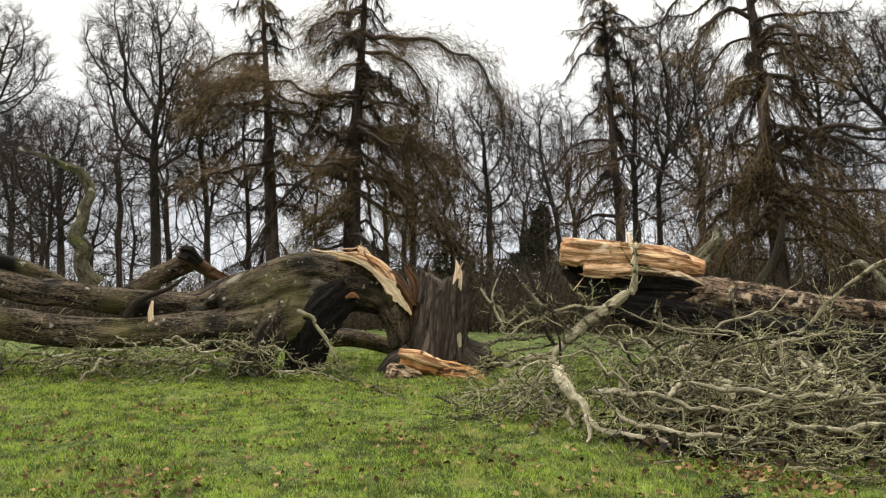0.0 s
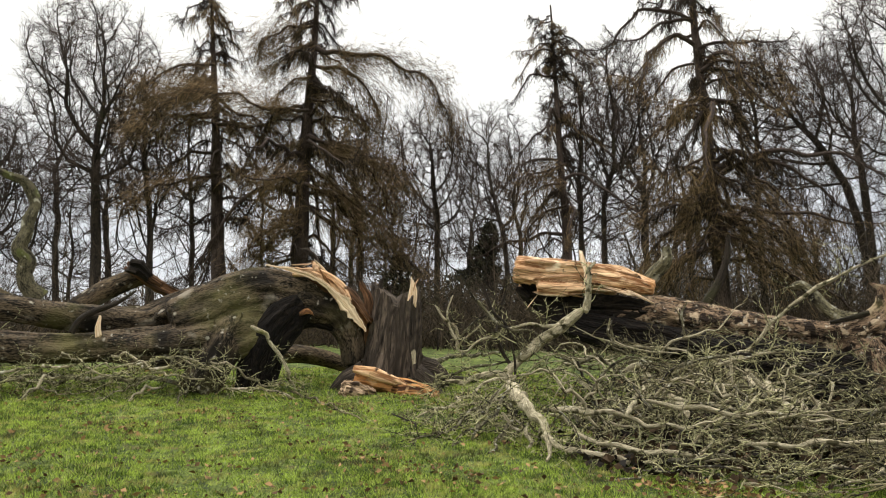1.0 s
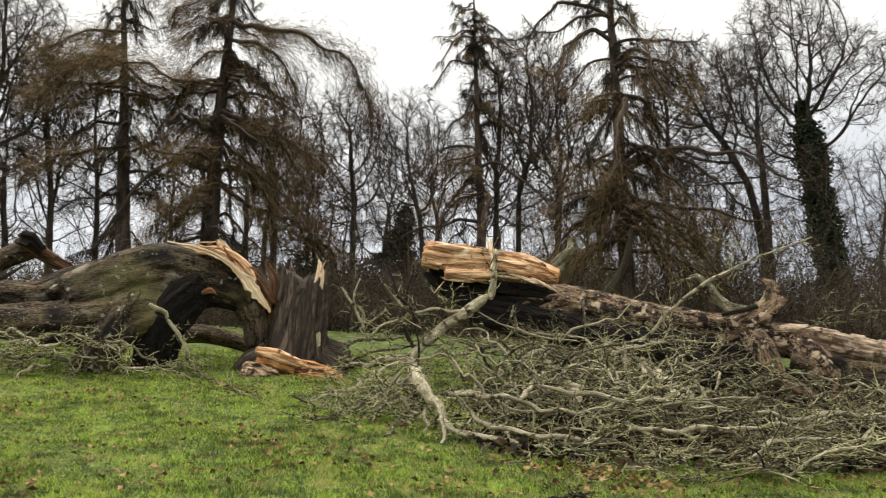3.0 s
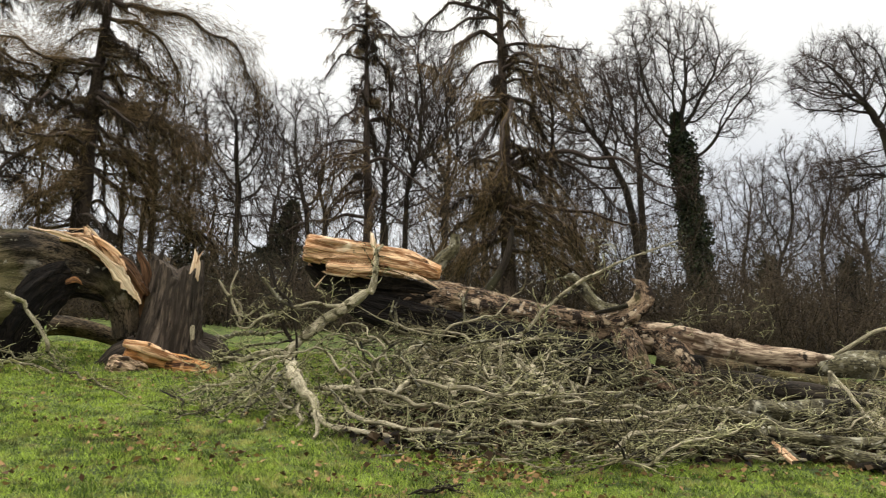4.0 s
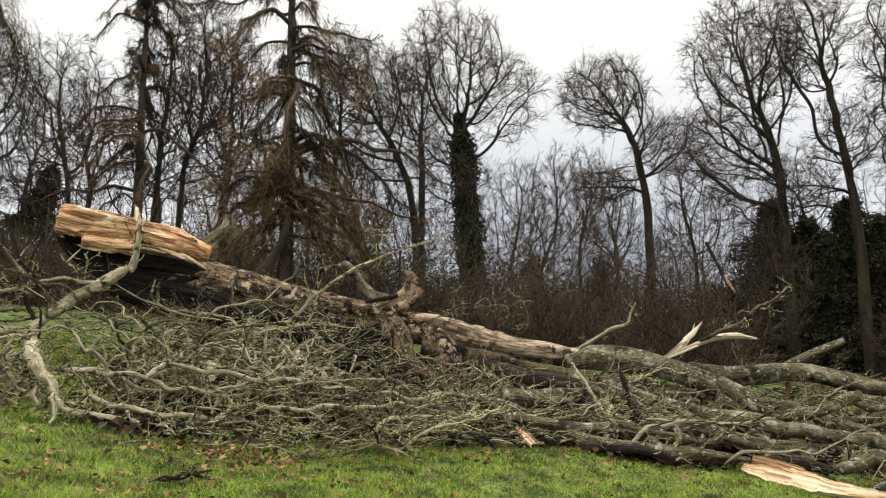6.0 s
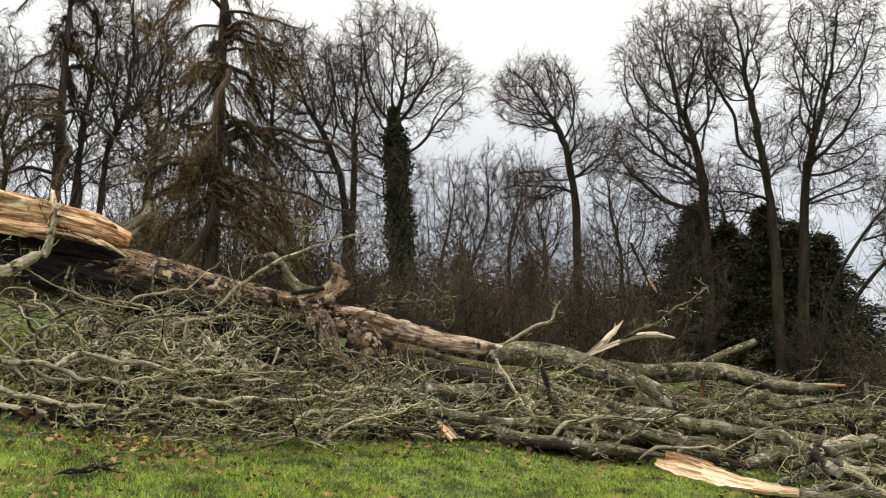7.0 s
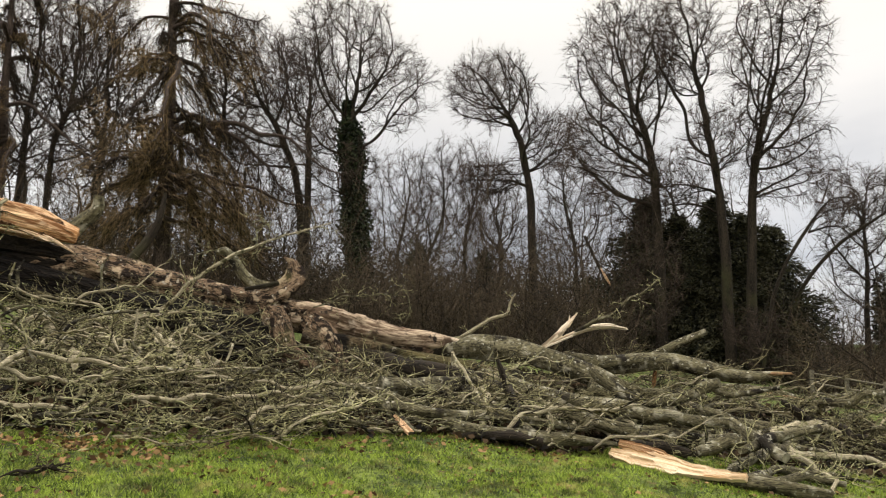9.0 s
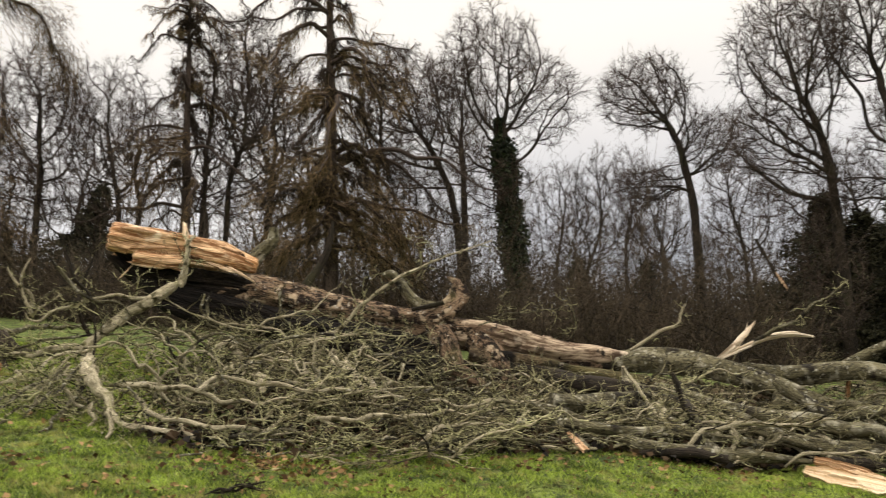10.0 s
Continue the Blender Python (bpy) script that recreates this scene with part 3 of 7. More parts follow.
def build_grass(name, tufts, each, tall, wide, mat, label, seed, patchy):
    rng = np.random.RandomState(seed)
    az = radians(-34) + rng.uniform(0, 1, tufts) * radians(116)
    r = 4.2 + 12.5 * rng.uniform(0, 1, tufts) ** 0.95
    x, y = r * np.sin(az), r * np.cos(az)
    patch = np.sin(x * 1.9 + 1.3 * np.sin(y * 2.1)) * np.sin(y * 2.3 + np.sin(x * 1.1)) + 0.5 * np.sin(x * 5.3 + y * 4.1) + 0.4 * np.sin(x * 9.1 - y * 7.7)
    keep = (rng.uniform(-1, 1, tufts) < patch * 0.8 + 1.6 - patchy) & ~in_heap(x, y)
    vigour = (rng.uniform(0.35, 1.3, tufts) * (1 + 0.2 * patch))[keep]
    size = rng.uniform(0.015, 0.05, tufts)[keep]
    x, y, r, vigour, size = (np.repeat(v, each) for v in (x[keep], y[keep], r[keep], vigour, size))
    n = len(x)
    out = rng.normal(0, 1, (n, 2))
    bx, by = x + out[:, 0] * size, y + out[:, 1] * size
    base = np.stack([bx, by, lie(bx, by) - 0.01], 1)
    h = tall * vigour * rng.uniform(0.6, 1.2, n)
    lean = (out * 0.45 + rng.normal(0, 0.3, (n, 2))) * h[:, None]
    turn = rng.uniform(0, 2 * np.pi, n)
    w = np.stack([np.cos(turn), np.sin(turn), 0 * turn], 1) * (wide * (0.6 + 0.07 * r))[:, None]
    tip = base + np.stack([lean[:, 0], lean[:, 1], h], 1)
    v = np.stack([base - w, base + w, tip], 1).reshape(-1, 3)
    ob = new(name, Shape().add(v, np.arange(3 * n).reshape(-1, 3)).mesh(name, mat))
    return tagged(ob, label, "grass", kind="stuff")


def build_leaf_litter():
    rng = np.random.RandomState(5)
    n = 26000
    az = radians(-36) + rng.uniform(0, 1, n) * radians(120)
    r = 4 + 12 * rng.uniform(0, 1, n)
    x, y = r * np.sin(az), r * np.cos(az)
    patch = np.sin(x * 1.4 + 2) * np.sin(y * 1.8 + 0.6) + 0.6 * np.sin(x * 3.7 + y * 2.9)
    keep = rng.uniform(0, 1, n) < np.clip(patch * 0.7, 0.06, 1)
    c = np.stack([x, y, lie(x, y) + 0.012 + 0.028 * rng.uniform(0, 1, n)], 1)[keep]
    way = rng.normal(0, 1, c.shape) * np.array([1, 1, 0.4])
    heaps = [(2.02, 6.36, 0.80), (2.47, 6.52, 0.80), (2.24, 6.25, 0.77), (2.25, 6.30, 0.78), (2.58, 6.36, 0.76), (2.14, 6.29, 0.79), (2.47, 6.42, 0.78), (4.02, 5.92, 0.60), (-1.82, 7.07, 1.17), (-0.90, 6.08, 0.97), (-0.02, 6.32, 0.94),
             (-2.12, 5.75, 1.01), (-3.44, 7.16, 1.30), (2.59, 5.91, 0.70), (0.44, 6.83, 0.98), (4.66, 5.99, 0.57), (3.02, 6.09, 0.70)]
    for h in heaps:
        q = np.array(h)[:2] + rng.normal(0, 0.24, (30, 2)) * np.array([1.6, 0.8])
        c = np.vstack([c, np.stack([q[:, 0], q[:, 1], lie(q[:, 0], q[:, 1]) + 0.04], 1)])
        way = np.vstack([way, rng.normal(0, 1, (30, 3)) * np.array([1, 1, 0.4])])
    ob = new("fallen_leaves", leaves(Shape(), rng, c, rng.uniform(0.028, 0.075, len(c)), way, 0.6).mesh("fallen_leaves", M_LEAF))
    tagged(ob, "scattered brown dead leaves lying on the grass", "leaves", kind="stuff")


build_ground()
build_grass("grass", 104000, 7, 0.046, 0.0058, M_GRASS, "short green meadow grass", 1, -2.2)
build_grass("dry_grass", 18000, 7, 0.036, 0.0040, M_STRAW, "dry yellowish tufts among the green grass", 2, 1.7)
build_leaf_litter()


# ---- standing trees ----
def bare_tree(stem, trunk_r, blobs, count, label, seed, twig_len=0.7, twigs=3, twig_r=0.0082, tip=0.0118, droop=0.0, ivy=None, group="", keep=False, kids=5, step=0.33):
    rng = np.random.RandomState(seed)
    line, where = spline(stem, 1.2)
    low = min(c[2] - r[2] for c, r, _ in blobs)
    high = max(c[2] + r[2] for c, r, _ in blobs)
    if not keep:
        line = line[:max(4, int(np.sum(line[:, 2] < low + 0.06 * (high - low))))]
    foot = line[0].copy()
    foot[2] = float(height(foot[0], foot[1])) - 0.15
    line[0] = foot
    tree = thing("bare_tree", foot, label, "tree", group)
    tip_c, tip_r = np.array(blobs[0][0]), np.array(blobs[0][1])
    skirt = ((tip_c[0], tip_c[1], line[-1][2] - 0.3), (tip_r[0] * 0.75, tip_r[1] * 0.75, tip_r[2] * 0.5), 0.16)
    node, parent = grow(rng, list(line), list(blobs) + [skirt], int(count * 1.75), step)
    thick, thin = Shape(), Shape()
    woody(rng, thick, thin, node, parent, len(line), tip, trunk_r, twig_len, twigs, twig_r, droop, kids)
    part("trunk", thick, M_TREE, tree)
    part("crown", thin, M_CROWN, tree)
    if ivy:
        low, up, wide, n = ivy
        t = rng.uniform(low, up, n)
        way = np.array(stem)
        along = np.stack([np.interp(t, way[:, 2], way[:, 0]), np.interp(t, way[:, 2], way[:, 1]), t], 1)
        off = rng.normal(0, 1, (n, 3)) * np.array([1, 1, 0.5])
        clump = (0.78 + 0.25 * np.sin(t * 3.1) * np.sin(t * 1.3 + 1)) * np.clip((up - t) / 2.4 + 0.25, 0, 1)
        c = along + unit(off) * (wide * rng.uniform(0.25, 1.0, n) * clump)[:, None]
        part("ivy", leaves(Shape(), rng, c, rng.uniform(0.10, 0.2, n), None, 0.9), M_IVY, tree, "dark evergreen ivy round the trunk")
    return tree


def larch(stem, trunk_r, low, top, reach, label, seed, boughs=(), count=26, hang=1.15, dense=8):
    rng = np.random.RandomState(seed)
    line, where = spline(stem, 0.8)
    line[0, 2] = float(height(line[0, 0], line[0, 1])) - 0.15
    tree = thing("larch_tree", line[0], label, "larch", "larches")
    thick, twig = Shape(), Shape()
    z = line[:, 2]
    r = trunk_r * np.clip(1.05 - (z - z[0]) / (top + 1.5 - z[0]), 0.06, 1)
    tube(thick, line, r, 12, 0.6, 0.05, seed)
    part("trunk", thick, M_LARCH, tree)
    paths = [np.array(b) for b in boughs]
    for k in range(int(count * 2.0)):
        h = low + (top - low) * rng.uniform(0, 1) ** 0.9
        a = k * 2.4 + rng.uniform(-0.9, 0.9)
        l = reach * (1 - 0.72 * (h - low) / (top - low + 0.1)) * rng.choice([0.3, 0.5, 0.75, 1.1]) * rng.uniform(0.7, 1.25)
        o = np.array([np.interp(h, z, line[:, q]) for q in range(3)])
        d = np.array([math.cos(a), math.sin(a), 0])
        e = np.array([-d[1], d[0], 0]) * rng.uniform(-0.45, 0.45) * l
        lift, sag, turned = rng.uniform(-0.1, 0.28), rng.uniform(0.15, 0.75), rng.uniform(0, 0.22)
        paths.append(np.array([o, o + d * l * 0.25 + e * 0.1 + (0, 0, lift * 0.3 * l), o + d * l * 0.55 + e * 0.5 + (0, 0, (lift * 0.3 - sag * 0.35) * l),
                               o + d * l * 0.82 + e * 0.9 - (0, 0, sag * 0.8 * l), o + d * l + e * 1.1 - (0, 0, (sag - turned) * l)]))
    brown = Shape()
    for number, p in enumerate(paths):
        own = number < len(boughs)
        p, _ = spline(p, 0.55)
        p[1:] += np.cumsum(rng.normal(0, 0.10, (len(p) - 1, 3)), 0) * np.array([0.8, 0.8, 1.0])
        l = np.linalg.norm(np.diff(p, axis=0), axis=1).sum()
        part("bough", tube(Shape(), p, np.linspace((0.03 if own else 0.018) + 0.013 * l, 0.01, len(p)), 5, 0.4, 0.08, rng.randint(9999)), M_LARCH, tree)
        pts, w = spline(p, 0.2)
        pts = pts[len(pts) // 7:]
        tan = unit(np.gradient(pts, axis=0)) if len(pts) > 2 else np.zeros(pts.shape)
        idx = np.repeat(np.arange(len(pts)), 7)
        across = np.cross(tan[idx], (0, 0, 1)) * rng.choice([-1, 1], len(idx))[:, None]
        way = tan[idx] * 0.5 + across * rng.uniform(0, 0.7, (len(idx), 1)) + np.array([0, 0, -1]) * rng.uniform(0.1, 1.2, (len(idx), 1))
        far = 0.95 * hang * rng.uniform(0.2, 1, len(idx)) ** 1.4 * (0.65 + 0.45 * np.sin(idx * 0.5 + number))
        sprays(brown if number % 3 == 1 else twig, rng, pts[idx] + rng.normal(0, 0.05, (len(idx), 3)), way, np.maximum(far, 0.15), 0.0095, 0.5, 0.3, 6, 0.45, True)
        if own:
            idx = np.repeat(np.arange(len(pts)), 6 * dense + 14)
            way = tan[idx] * 1.1 + rng.normal(0, 0.42, (len(idx), 3)) + np.array([-0.12, 0, -0.12])
            puff = rng.normal(0, 1, (len(idx), 3)) * np.array([0.46, 0.46, 0.30]) * np.sin(np.linspace(0.35, 2.6, len(pts)))[idx][:, None]
            sprays(brown, rng, pts[idx] + puff, way, 0.85 * hang * rng.uniform(0.25, 1.1, len(idx)) * (0.75 + 0.5 * np.sin(idx * 0.9 + 2 * number)), 0.0062, 0.5, 0.10, 4, 0.5, True)
    part("crown", twig, M_CROWN, tree, "dark drooping larch twigs")
    if brown.count:
        part("brown_foliage", brown, M_NEEDLE, tree, "brown dead larch twigs")
    return tree


larch([(-6.64, 31.30, 4.31), (-6.81, 31.27, 7.71), (-6.91, 31.25, 13.16), (-7.06, 31.21, 18.16), (-7.21, 31.18, 25.07)], 0.33, 7.0, 19.0, 4.4, "tall larch with a grey trunk and brown drooping boughs", 11,
      boughs=[[(-6.67, 30.28, 15.32), (-7.83, 30.00, 15.50), (-8.88, 29.70, 14.83), (-9.48, 29.51, 13.84)], [(-6.74, 30.77, 14.68), (-7.96, 30.48, 14.38), (-9.12, 30.15, 13.72)], [(-6.64, 30.28, 13.99), (-5.47, 30.51, 13.30), (-4.15, 30.72, 12.58), (-3.50, 30.80, 11.86)], [(-6.66, 29.77, 14.02), (-7.92, 29.46, 13.73), (-8.73, 29.22, 12.76), (-9.13, 29.10, 11.83)]]
             + [[(-6.65, 30.28, 13.39), (-7.84, 29.99, 13.11), (-8.47, 29.82, 12.39)], [(-6.64, 30.28, 13.99), (-8.05, 29.94, 14.17), (-9.28, 29.58, 14.33)], [(-6.61, 30.29, 13.16), (-8.26, 29.88, 13.21), (-9.68, 29.45, 12.32)], [(-6.61, 30.29, 12.80), (-4.81, 30.62, 12.82), (-3.46, 30.81, 13.06)]]
             + [[(-6.61, 30.29, 13.04), (-5.26, 30.55, 12.70), (-4.61, 30.66, 11.99)], [(-6.59, 30.29, 10.81), (-7.86, 29.99, 10.45), (-9.08, 29.64, 9.74), (-10.05, 29.33, 8.83)], [(-6.81, 31.27, 10.75), (-5.92, 31.45, 11.24), (-5.34, 31.55, 11.72)]], count=22, dense=2)
larch([(-3.62, 29.78, 3.83), (-3.47, 29.80, 7.26), (-3.09, 29.84, 12.45), (-2.74, 29.88, 15.76), (-2.64, 29.88, 17.23), (-2.07, 29.93, 23.85)], 0.39, 7.0, 19.0, 5.2, "tall larch with long arching boughs of brown twigs", 12,
      boughs=[[(-2.60, 28.88, 15.29), (-0.98, 28.98, 14.97), (0.74, 28.99, 14.22), (1.78, 28.95, 13.45), (2.61, 28.88, 11.79)], [(-2.64, 28.88, 15.53), (-3.58, 28.78, 14.95), (-4.23, 28.69, 14.60)], [(-2.96, 28.85, 11.75), (-1.58, 28.96, 10.93), (-0.33, 29.00, 10.20), (0.48, 29.00, 9.50)], [(-2.92, 28.35, 11.13), (-1.76, 28.45, 10.88), (-0.74, 28.49, 10.18), (-0.17, 28.50, 8.97)]]
             + [[(-3.07, 28.84, 10.75), (-1.83, 28.94, 10.05), (-0.81, 28.99, 9.13), (-0.02, 29.00, 8.00)], [(-3.21, 28.82, 9.21), (-1.90, 28.94, 8.30), (-0.25, 29.00, 7.58), (0.96, 28.98, 6.66)], [(-2.92, 28.85, 12.76), (-4.50, 28.65, 12.32), (-5.73, 28.43, 12.53), (-6.94, 28.16, 12.61)], [(-2.69, 28.37, 14.37), (-1.43, 28.46, 13.88), (-0.61, 28.49, 12.95), (-0.24, 28.50, 11.81)]]
             + [[(-2.68, 28.88, 16.23), (-4.41, 28.66, 16.10), (-4.86, 28.59, 15.05)], [(-3.24, 28.82, 8.13), (-4.40, 28.67, 7.95), (-5.22, 28.53, 7.12)], [(-3.09, 28.84, 10.30), (-4.14, 28.70, 10.10), (-4.77, 28.61, 9.24)], [(-3.09, 28.33, 9.72), (-2.02, 28.43, 9.48), (-1.23, 28.47, 8.59), (-0.86, 28.49, 7.51)]]
             + [[(-2.87, 28.86, 13.22), (-1.72, 28.95, 12.73), (-0.90, 28.99, 11.80)], [(-3.17, 28.83, 8.99), (-3.96, 28.73, 8.80), (-4.60, 28.63, 7.74)], [(-2.75, 28.87, 14.13), (-3.83, 28.75, 13.68), (-4.49, 28.65, 12.77)]], count=36, dense=5)
larch([(7.02, 32.24, 4.13), (7.34, 32.17, 7.83), (7.36, 32.17, 11.47), (7.46, 32.15, 16.78), (7.48, 32.14, 18.62)], 0.25, 7.0, 18.6, 4.4, "slender pointed larch with thin brown twigs", 13,
      boughs=[[(7.48, 31.63, 11.17), (6.21, 31.90, 10.96), (5.22, 32.08, 10.09)], [(7.43, 31.64, 10.33), (6.14, 31.92, 10.11), (5.40, 32.05, 8.87)], [(7.37, 31.65, 9.38), (6.05, 31.93, 9.04), (5.20, 32.08, 7.46)]], count=30, hang=0.8, dense=3)
larch([(9.36, 22.10, 3.08), (9.40, 22.08, 5.31), (9.46, 22.06, 8.45), (9.48, 22.05, 11.40), (9.50, 22.04, 13.01), (9.75, 21.93, 17.62)], 0.26, 4.5, 17.0, 4.6, "larch hung with brown twigs low down", 14,
      boughs=[[(9.22, 21.61, 6.67), (8.45, 21.93, 6.47), (7.68, 22.21, 5.92), (7.33, 22.33, 5.30)], [(9.27, 21.59, 7.15), (9.92, 21.30, 6.40), (10.61, 20.97, 5.80), (11.26, 20.63, 5.23)], [(9.26, 21.60, 6.34), (10.09, 21.23, 5.58), (10.73, 20.91, 4.71)], [(9.08, 21.13, 6.40), (9.81, 20.80, 6.12), (10.63, 20.40, 5.82), (11.26, 20.06, 5.26)]]
             + [[(9.06, 21.14, 8.17), (8.41, 21.41, 7.80), (7.80, 21.64, 7.25)], [(9.32, 21.57, 10.84), (10.15, 21.20, 10.96), (10.85, 20.85, 10.26), (11.29, 20.61, 9.80)], [(9.24, 21.61, 5.54), (8.60, 21.87, 5.31), (7.99, 22.10, 4.74)], [(9.06, 21.14, 6.88), (8.18, 21.50, 6.86), (7.30, 21.81, 6.50)]]
             + [[(9.08, 21.13, 7.68), (9.79, 20.81, 7.06), (10.35, 20.54, 6.49)], [(9.04, 21.15, 5.77), (9.61, 20.90, 5.38), (10.01, 20.71, 4.56)], [(9.03, 21.16, 5.93), (8.20, 21.49, 5.73), (7.30, 21.81, 5.05)], [(9.02, 21.16, 5.15), (9.93, 20.75, 4.87), (10.92, 20.24, 4.28)]]
             + [[(9.05, 21.15, 7.36), (8.60, 21.33, 6.95), (8.11, 21.52, 6.23)], [(9.10, 21.12, 9.81), (8.60, 21.33, 9.59), (8.12, 21.52, 9.01)], [(9.10, 21.12, 6.39), (10.30, 20.57, 6.04), (11.30, 20.04, 4.81)], [(9.11, 21.12, 9.31), (9.60, 20.90, 8.87), (9.89, 20.76, 8.00)]], count=40, dense=1, hang=0.9)

BARE = "leafless tree with a dark trunk and fine twigs"
bare_tree([(-13.06, 35.69, 5.49), (-13.14, 35.66, 10.98), (-13.29, 35.60, 14.52), (-13.41, 35.55, 17.31)], 0.24, [((-13.51, 35.52, 17.59), (3.1, 3.1, 3.6), 0.8), ((-13.17, 35.65, 13.70), (2.6, 2.6, 1.6), 0.2)], 900, "leafless beech with an upswept crown", 21)
bare_tree([(-22.81, 37.62, 6.18), (-22.69, 37.70, 13.43), (-22.40, 37.87, 16.98)], 0.22, [((-22.26, 37.95, 19.12), (2.7, 2.7, 3.2), 1.0)], 420, BARE, 22)
bare_tree([(-20.18, 41.34, 6.38), (-20.23, 41.31, 11.20), (-20.51, 41.17, 14.29)], 0.21, [((-20.53, 41.17, 14.92), (3.4, 3.2, 3.4), 1.0)], 520, BARE, 23)
bare_tree([(-23.10, 42.08, 6.60), (-23.26, 41.99, 11.50), (-23.13, 42.06, 14.68)], 0.18, [((-23.62, 41.79, 14.95), (3.6, 3.2, 3.4), 1.0)], 420, BARE, 24)
bare_tree([(-11.27, 37.34, 5.55), (-11.27, 37.34, 11.57), (-11.62, 37.23, 13.55), (-11.68, 37.21, 16.44)], 0.15, [((-11.67, 37.21, 15.27), (1.8, 1.8, 2.8), 1.0)], 360, "thin leafless tree with a crooked stem", 25)
bare_tree([(-11.36, 45.61, 6.31), (-11.31, 45.62, 12.30), (-11.59, 45.55, 16.79)], 0.15, [((-11.90, 45.47, 17.48), (3.0, 2.6, 4.2), 1.0)], 420, BARE, 26)
bare_tree([(-2.45, 45.94, 5.87), (-2.19, 45.95, 11.88), (-1.71, 45.97, 15.33)], 0.16, [((-1.22, 45.98, 14.95), (2.6, 2.4, 3.6), 1.0)], 420, BARE, 27)
bare_tree([(2.64, 47.93, 5.79), (2.96, 47.91, 12.04), (2.90, 47.91, 15.66), (2.97, 47.91, 18.61)], 0.20, [((2.82, 47.92, 16.03), (3.2, 3.0, 4.2), 1.0)], 560, BARE, 28)
bare_tree([(6.76, 45.50, 5.35), (6.73, 45.51, 11.30), (6.17, 45.58, 14.79)], 0.16, [((6.05, 45.60, 15.49), (2.8, 2.6, 3.9), 1.0)], 480, BARE, 29)
bare_tree([(9.22, 38.92, 4.62), (9.65, 38.82, 9.09), (9.84, 38.77, 13.15), (10.48, 38.60, 17.28)], 0.16, [((10.03, 38.72, 15.22), (2.2, 2.2, 4.0), 1.0)], 420, BARE, 30)
bare_tree([(10.33, 38.64, 4.54), (10.74, 38.53, 8.97), (10.95, 38.47, 13.00), (11.75, 38.24, 16.45)], 0.15, [((11.92, 38.18, 15.52), (2.6, 2.4, 4.2), 1.0)], 480, BARE, 31)
bare_tree([(22.31, 35.57, 3.49), (22.32, 35.56, 8.23), (21.97, 35.78, 11.01), (20.84, 36.44, 14.24), (20.38, 36.70, 15.88)], 0.21, [((20.10, 36.85, 15.58), (2.9, 2.6, 3.4), 1.0)], 560, "leafless tree with a slanting trunk", 32)
bare_tree([(21.90, 34.64, 3.44), (22.06, 34.54, 8.64), (22.10, 34.52, 12.84), (21.44, 34.93, 15.38)], 0.19, [((21.67, 34.79, 15.04), (2.2, 2.2, 3.2), 1.0)], 460, BARE, 33)
bare_tree([(19.11, 39.60, 4.42), (19.40, 39.46, 11.08), (19.90, 39.21, 16.01)], 0.16, [((19.63, 39.35, 16.37), (2.6, 2.4, 4.0), 1.0)], 480, BARE, 34)
bare_tree([(14.23, 43.70, 4.79), (14.73, 43.53, 11.76), (15.18, 43.38, 16.25)], 0.16, [((14.87, 43.49, 16.61), (2.6, 2.4, 4.2), 1.0)], 460, BARE, 35)
bare_tree([(22.61, 30.56, 1.95), (22.35, 30.74, 7.35), (22.20, 30.85, 11.23), (21.95, 31.03, 14.35), (21.47, 31.36, 16.92)], 0.25, [((21.82, 31.12, 16.22), (2.6, 2.6, 3.3), 0.5), ((23.84, 29.62, 14.12), (2.0, 2.2, 2.3), 0.35), ((21.07, 31.62, 12.04), (1.5, 1.6, 1.9), 0.15)], 760, "ivy-clad leafless tree with a broad crown", 36,
          ivy=(4.6, 13.4, 0.9, 13500))
bare_tree([(27.11, 23.81, 1.91), (27.16, 23.75, 6.49), (27.16, 23.75, 8.57), (26.85, 24.09, 10.17), (26.28, 24.70, 11.80)], 0.20, [((25.99, 25.01, 13.29), (2.1, 2.1, 1.75), 0.65), ((27.66, 23.17, 10.79), (1.4, 1.6, 1.4), 0.35)], 1000, "leafless tree with a rounded domed crown", 37)
bare_tree([(27.13, 17.20, 1.42), (27.14, 17.19, 5.57), (27.14, 17.19, 7.81), (27.06, 17.31, 10.11), (26.89, 17.56, 12.70)], 0.22, [((26.65, 17.93, 12.74), (2.4, 2.3, 3.0), 0.6), ((26.08, 18.73, 9.41), (2.3, 2.0, 1.9), 0.35)], 960, "large leafless tree with a dense crown", 38)
bare_tree([(27.51, 14.61, 1.01), (27.52, 14.59, 5.13), (27.44, 14.73, 7.69), (27.32, 14.94, 9.44), (26.91, 15.67, 10.84), (26.75, 15.92, 12.90)], 0.19, [((26.92, 15.65, 13.08), (1.5, 1.6, 2.3), 0.7), ((27.49, 14.64, 9.19), (1.4, 1.4, 1.4), 0.3)], 520, "leafless tree with a curving trunk", 39)
bare_tree([(27.86, 13.94, 1.02), (27.99, 13.69, 6.75), (28.04, 13.58, 9.50), (27.96, 13.76, 11.47), (27.85, 13.97, 13.71)], 0.18, [((28.48, 12.67, 12.28), (2.2, 1.9, 2.7), 0.7), ((28.49, 12.65, 9.07), (1.9, 1.5, 1.6), 0.3)], 520, "open leafless tree with drooping fine twigs", 40, droop=0.25)
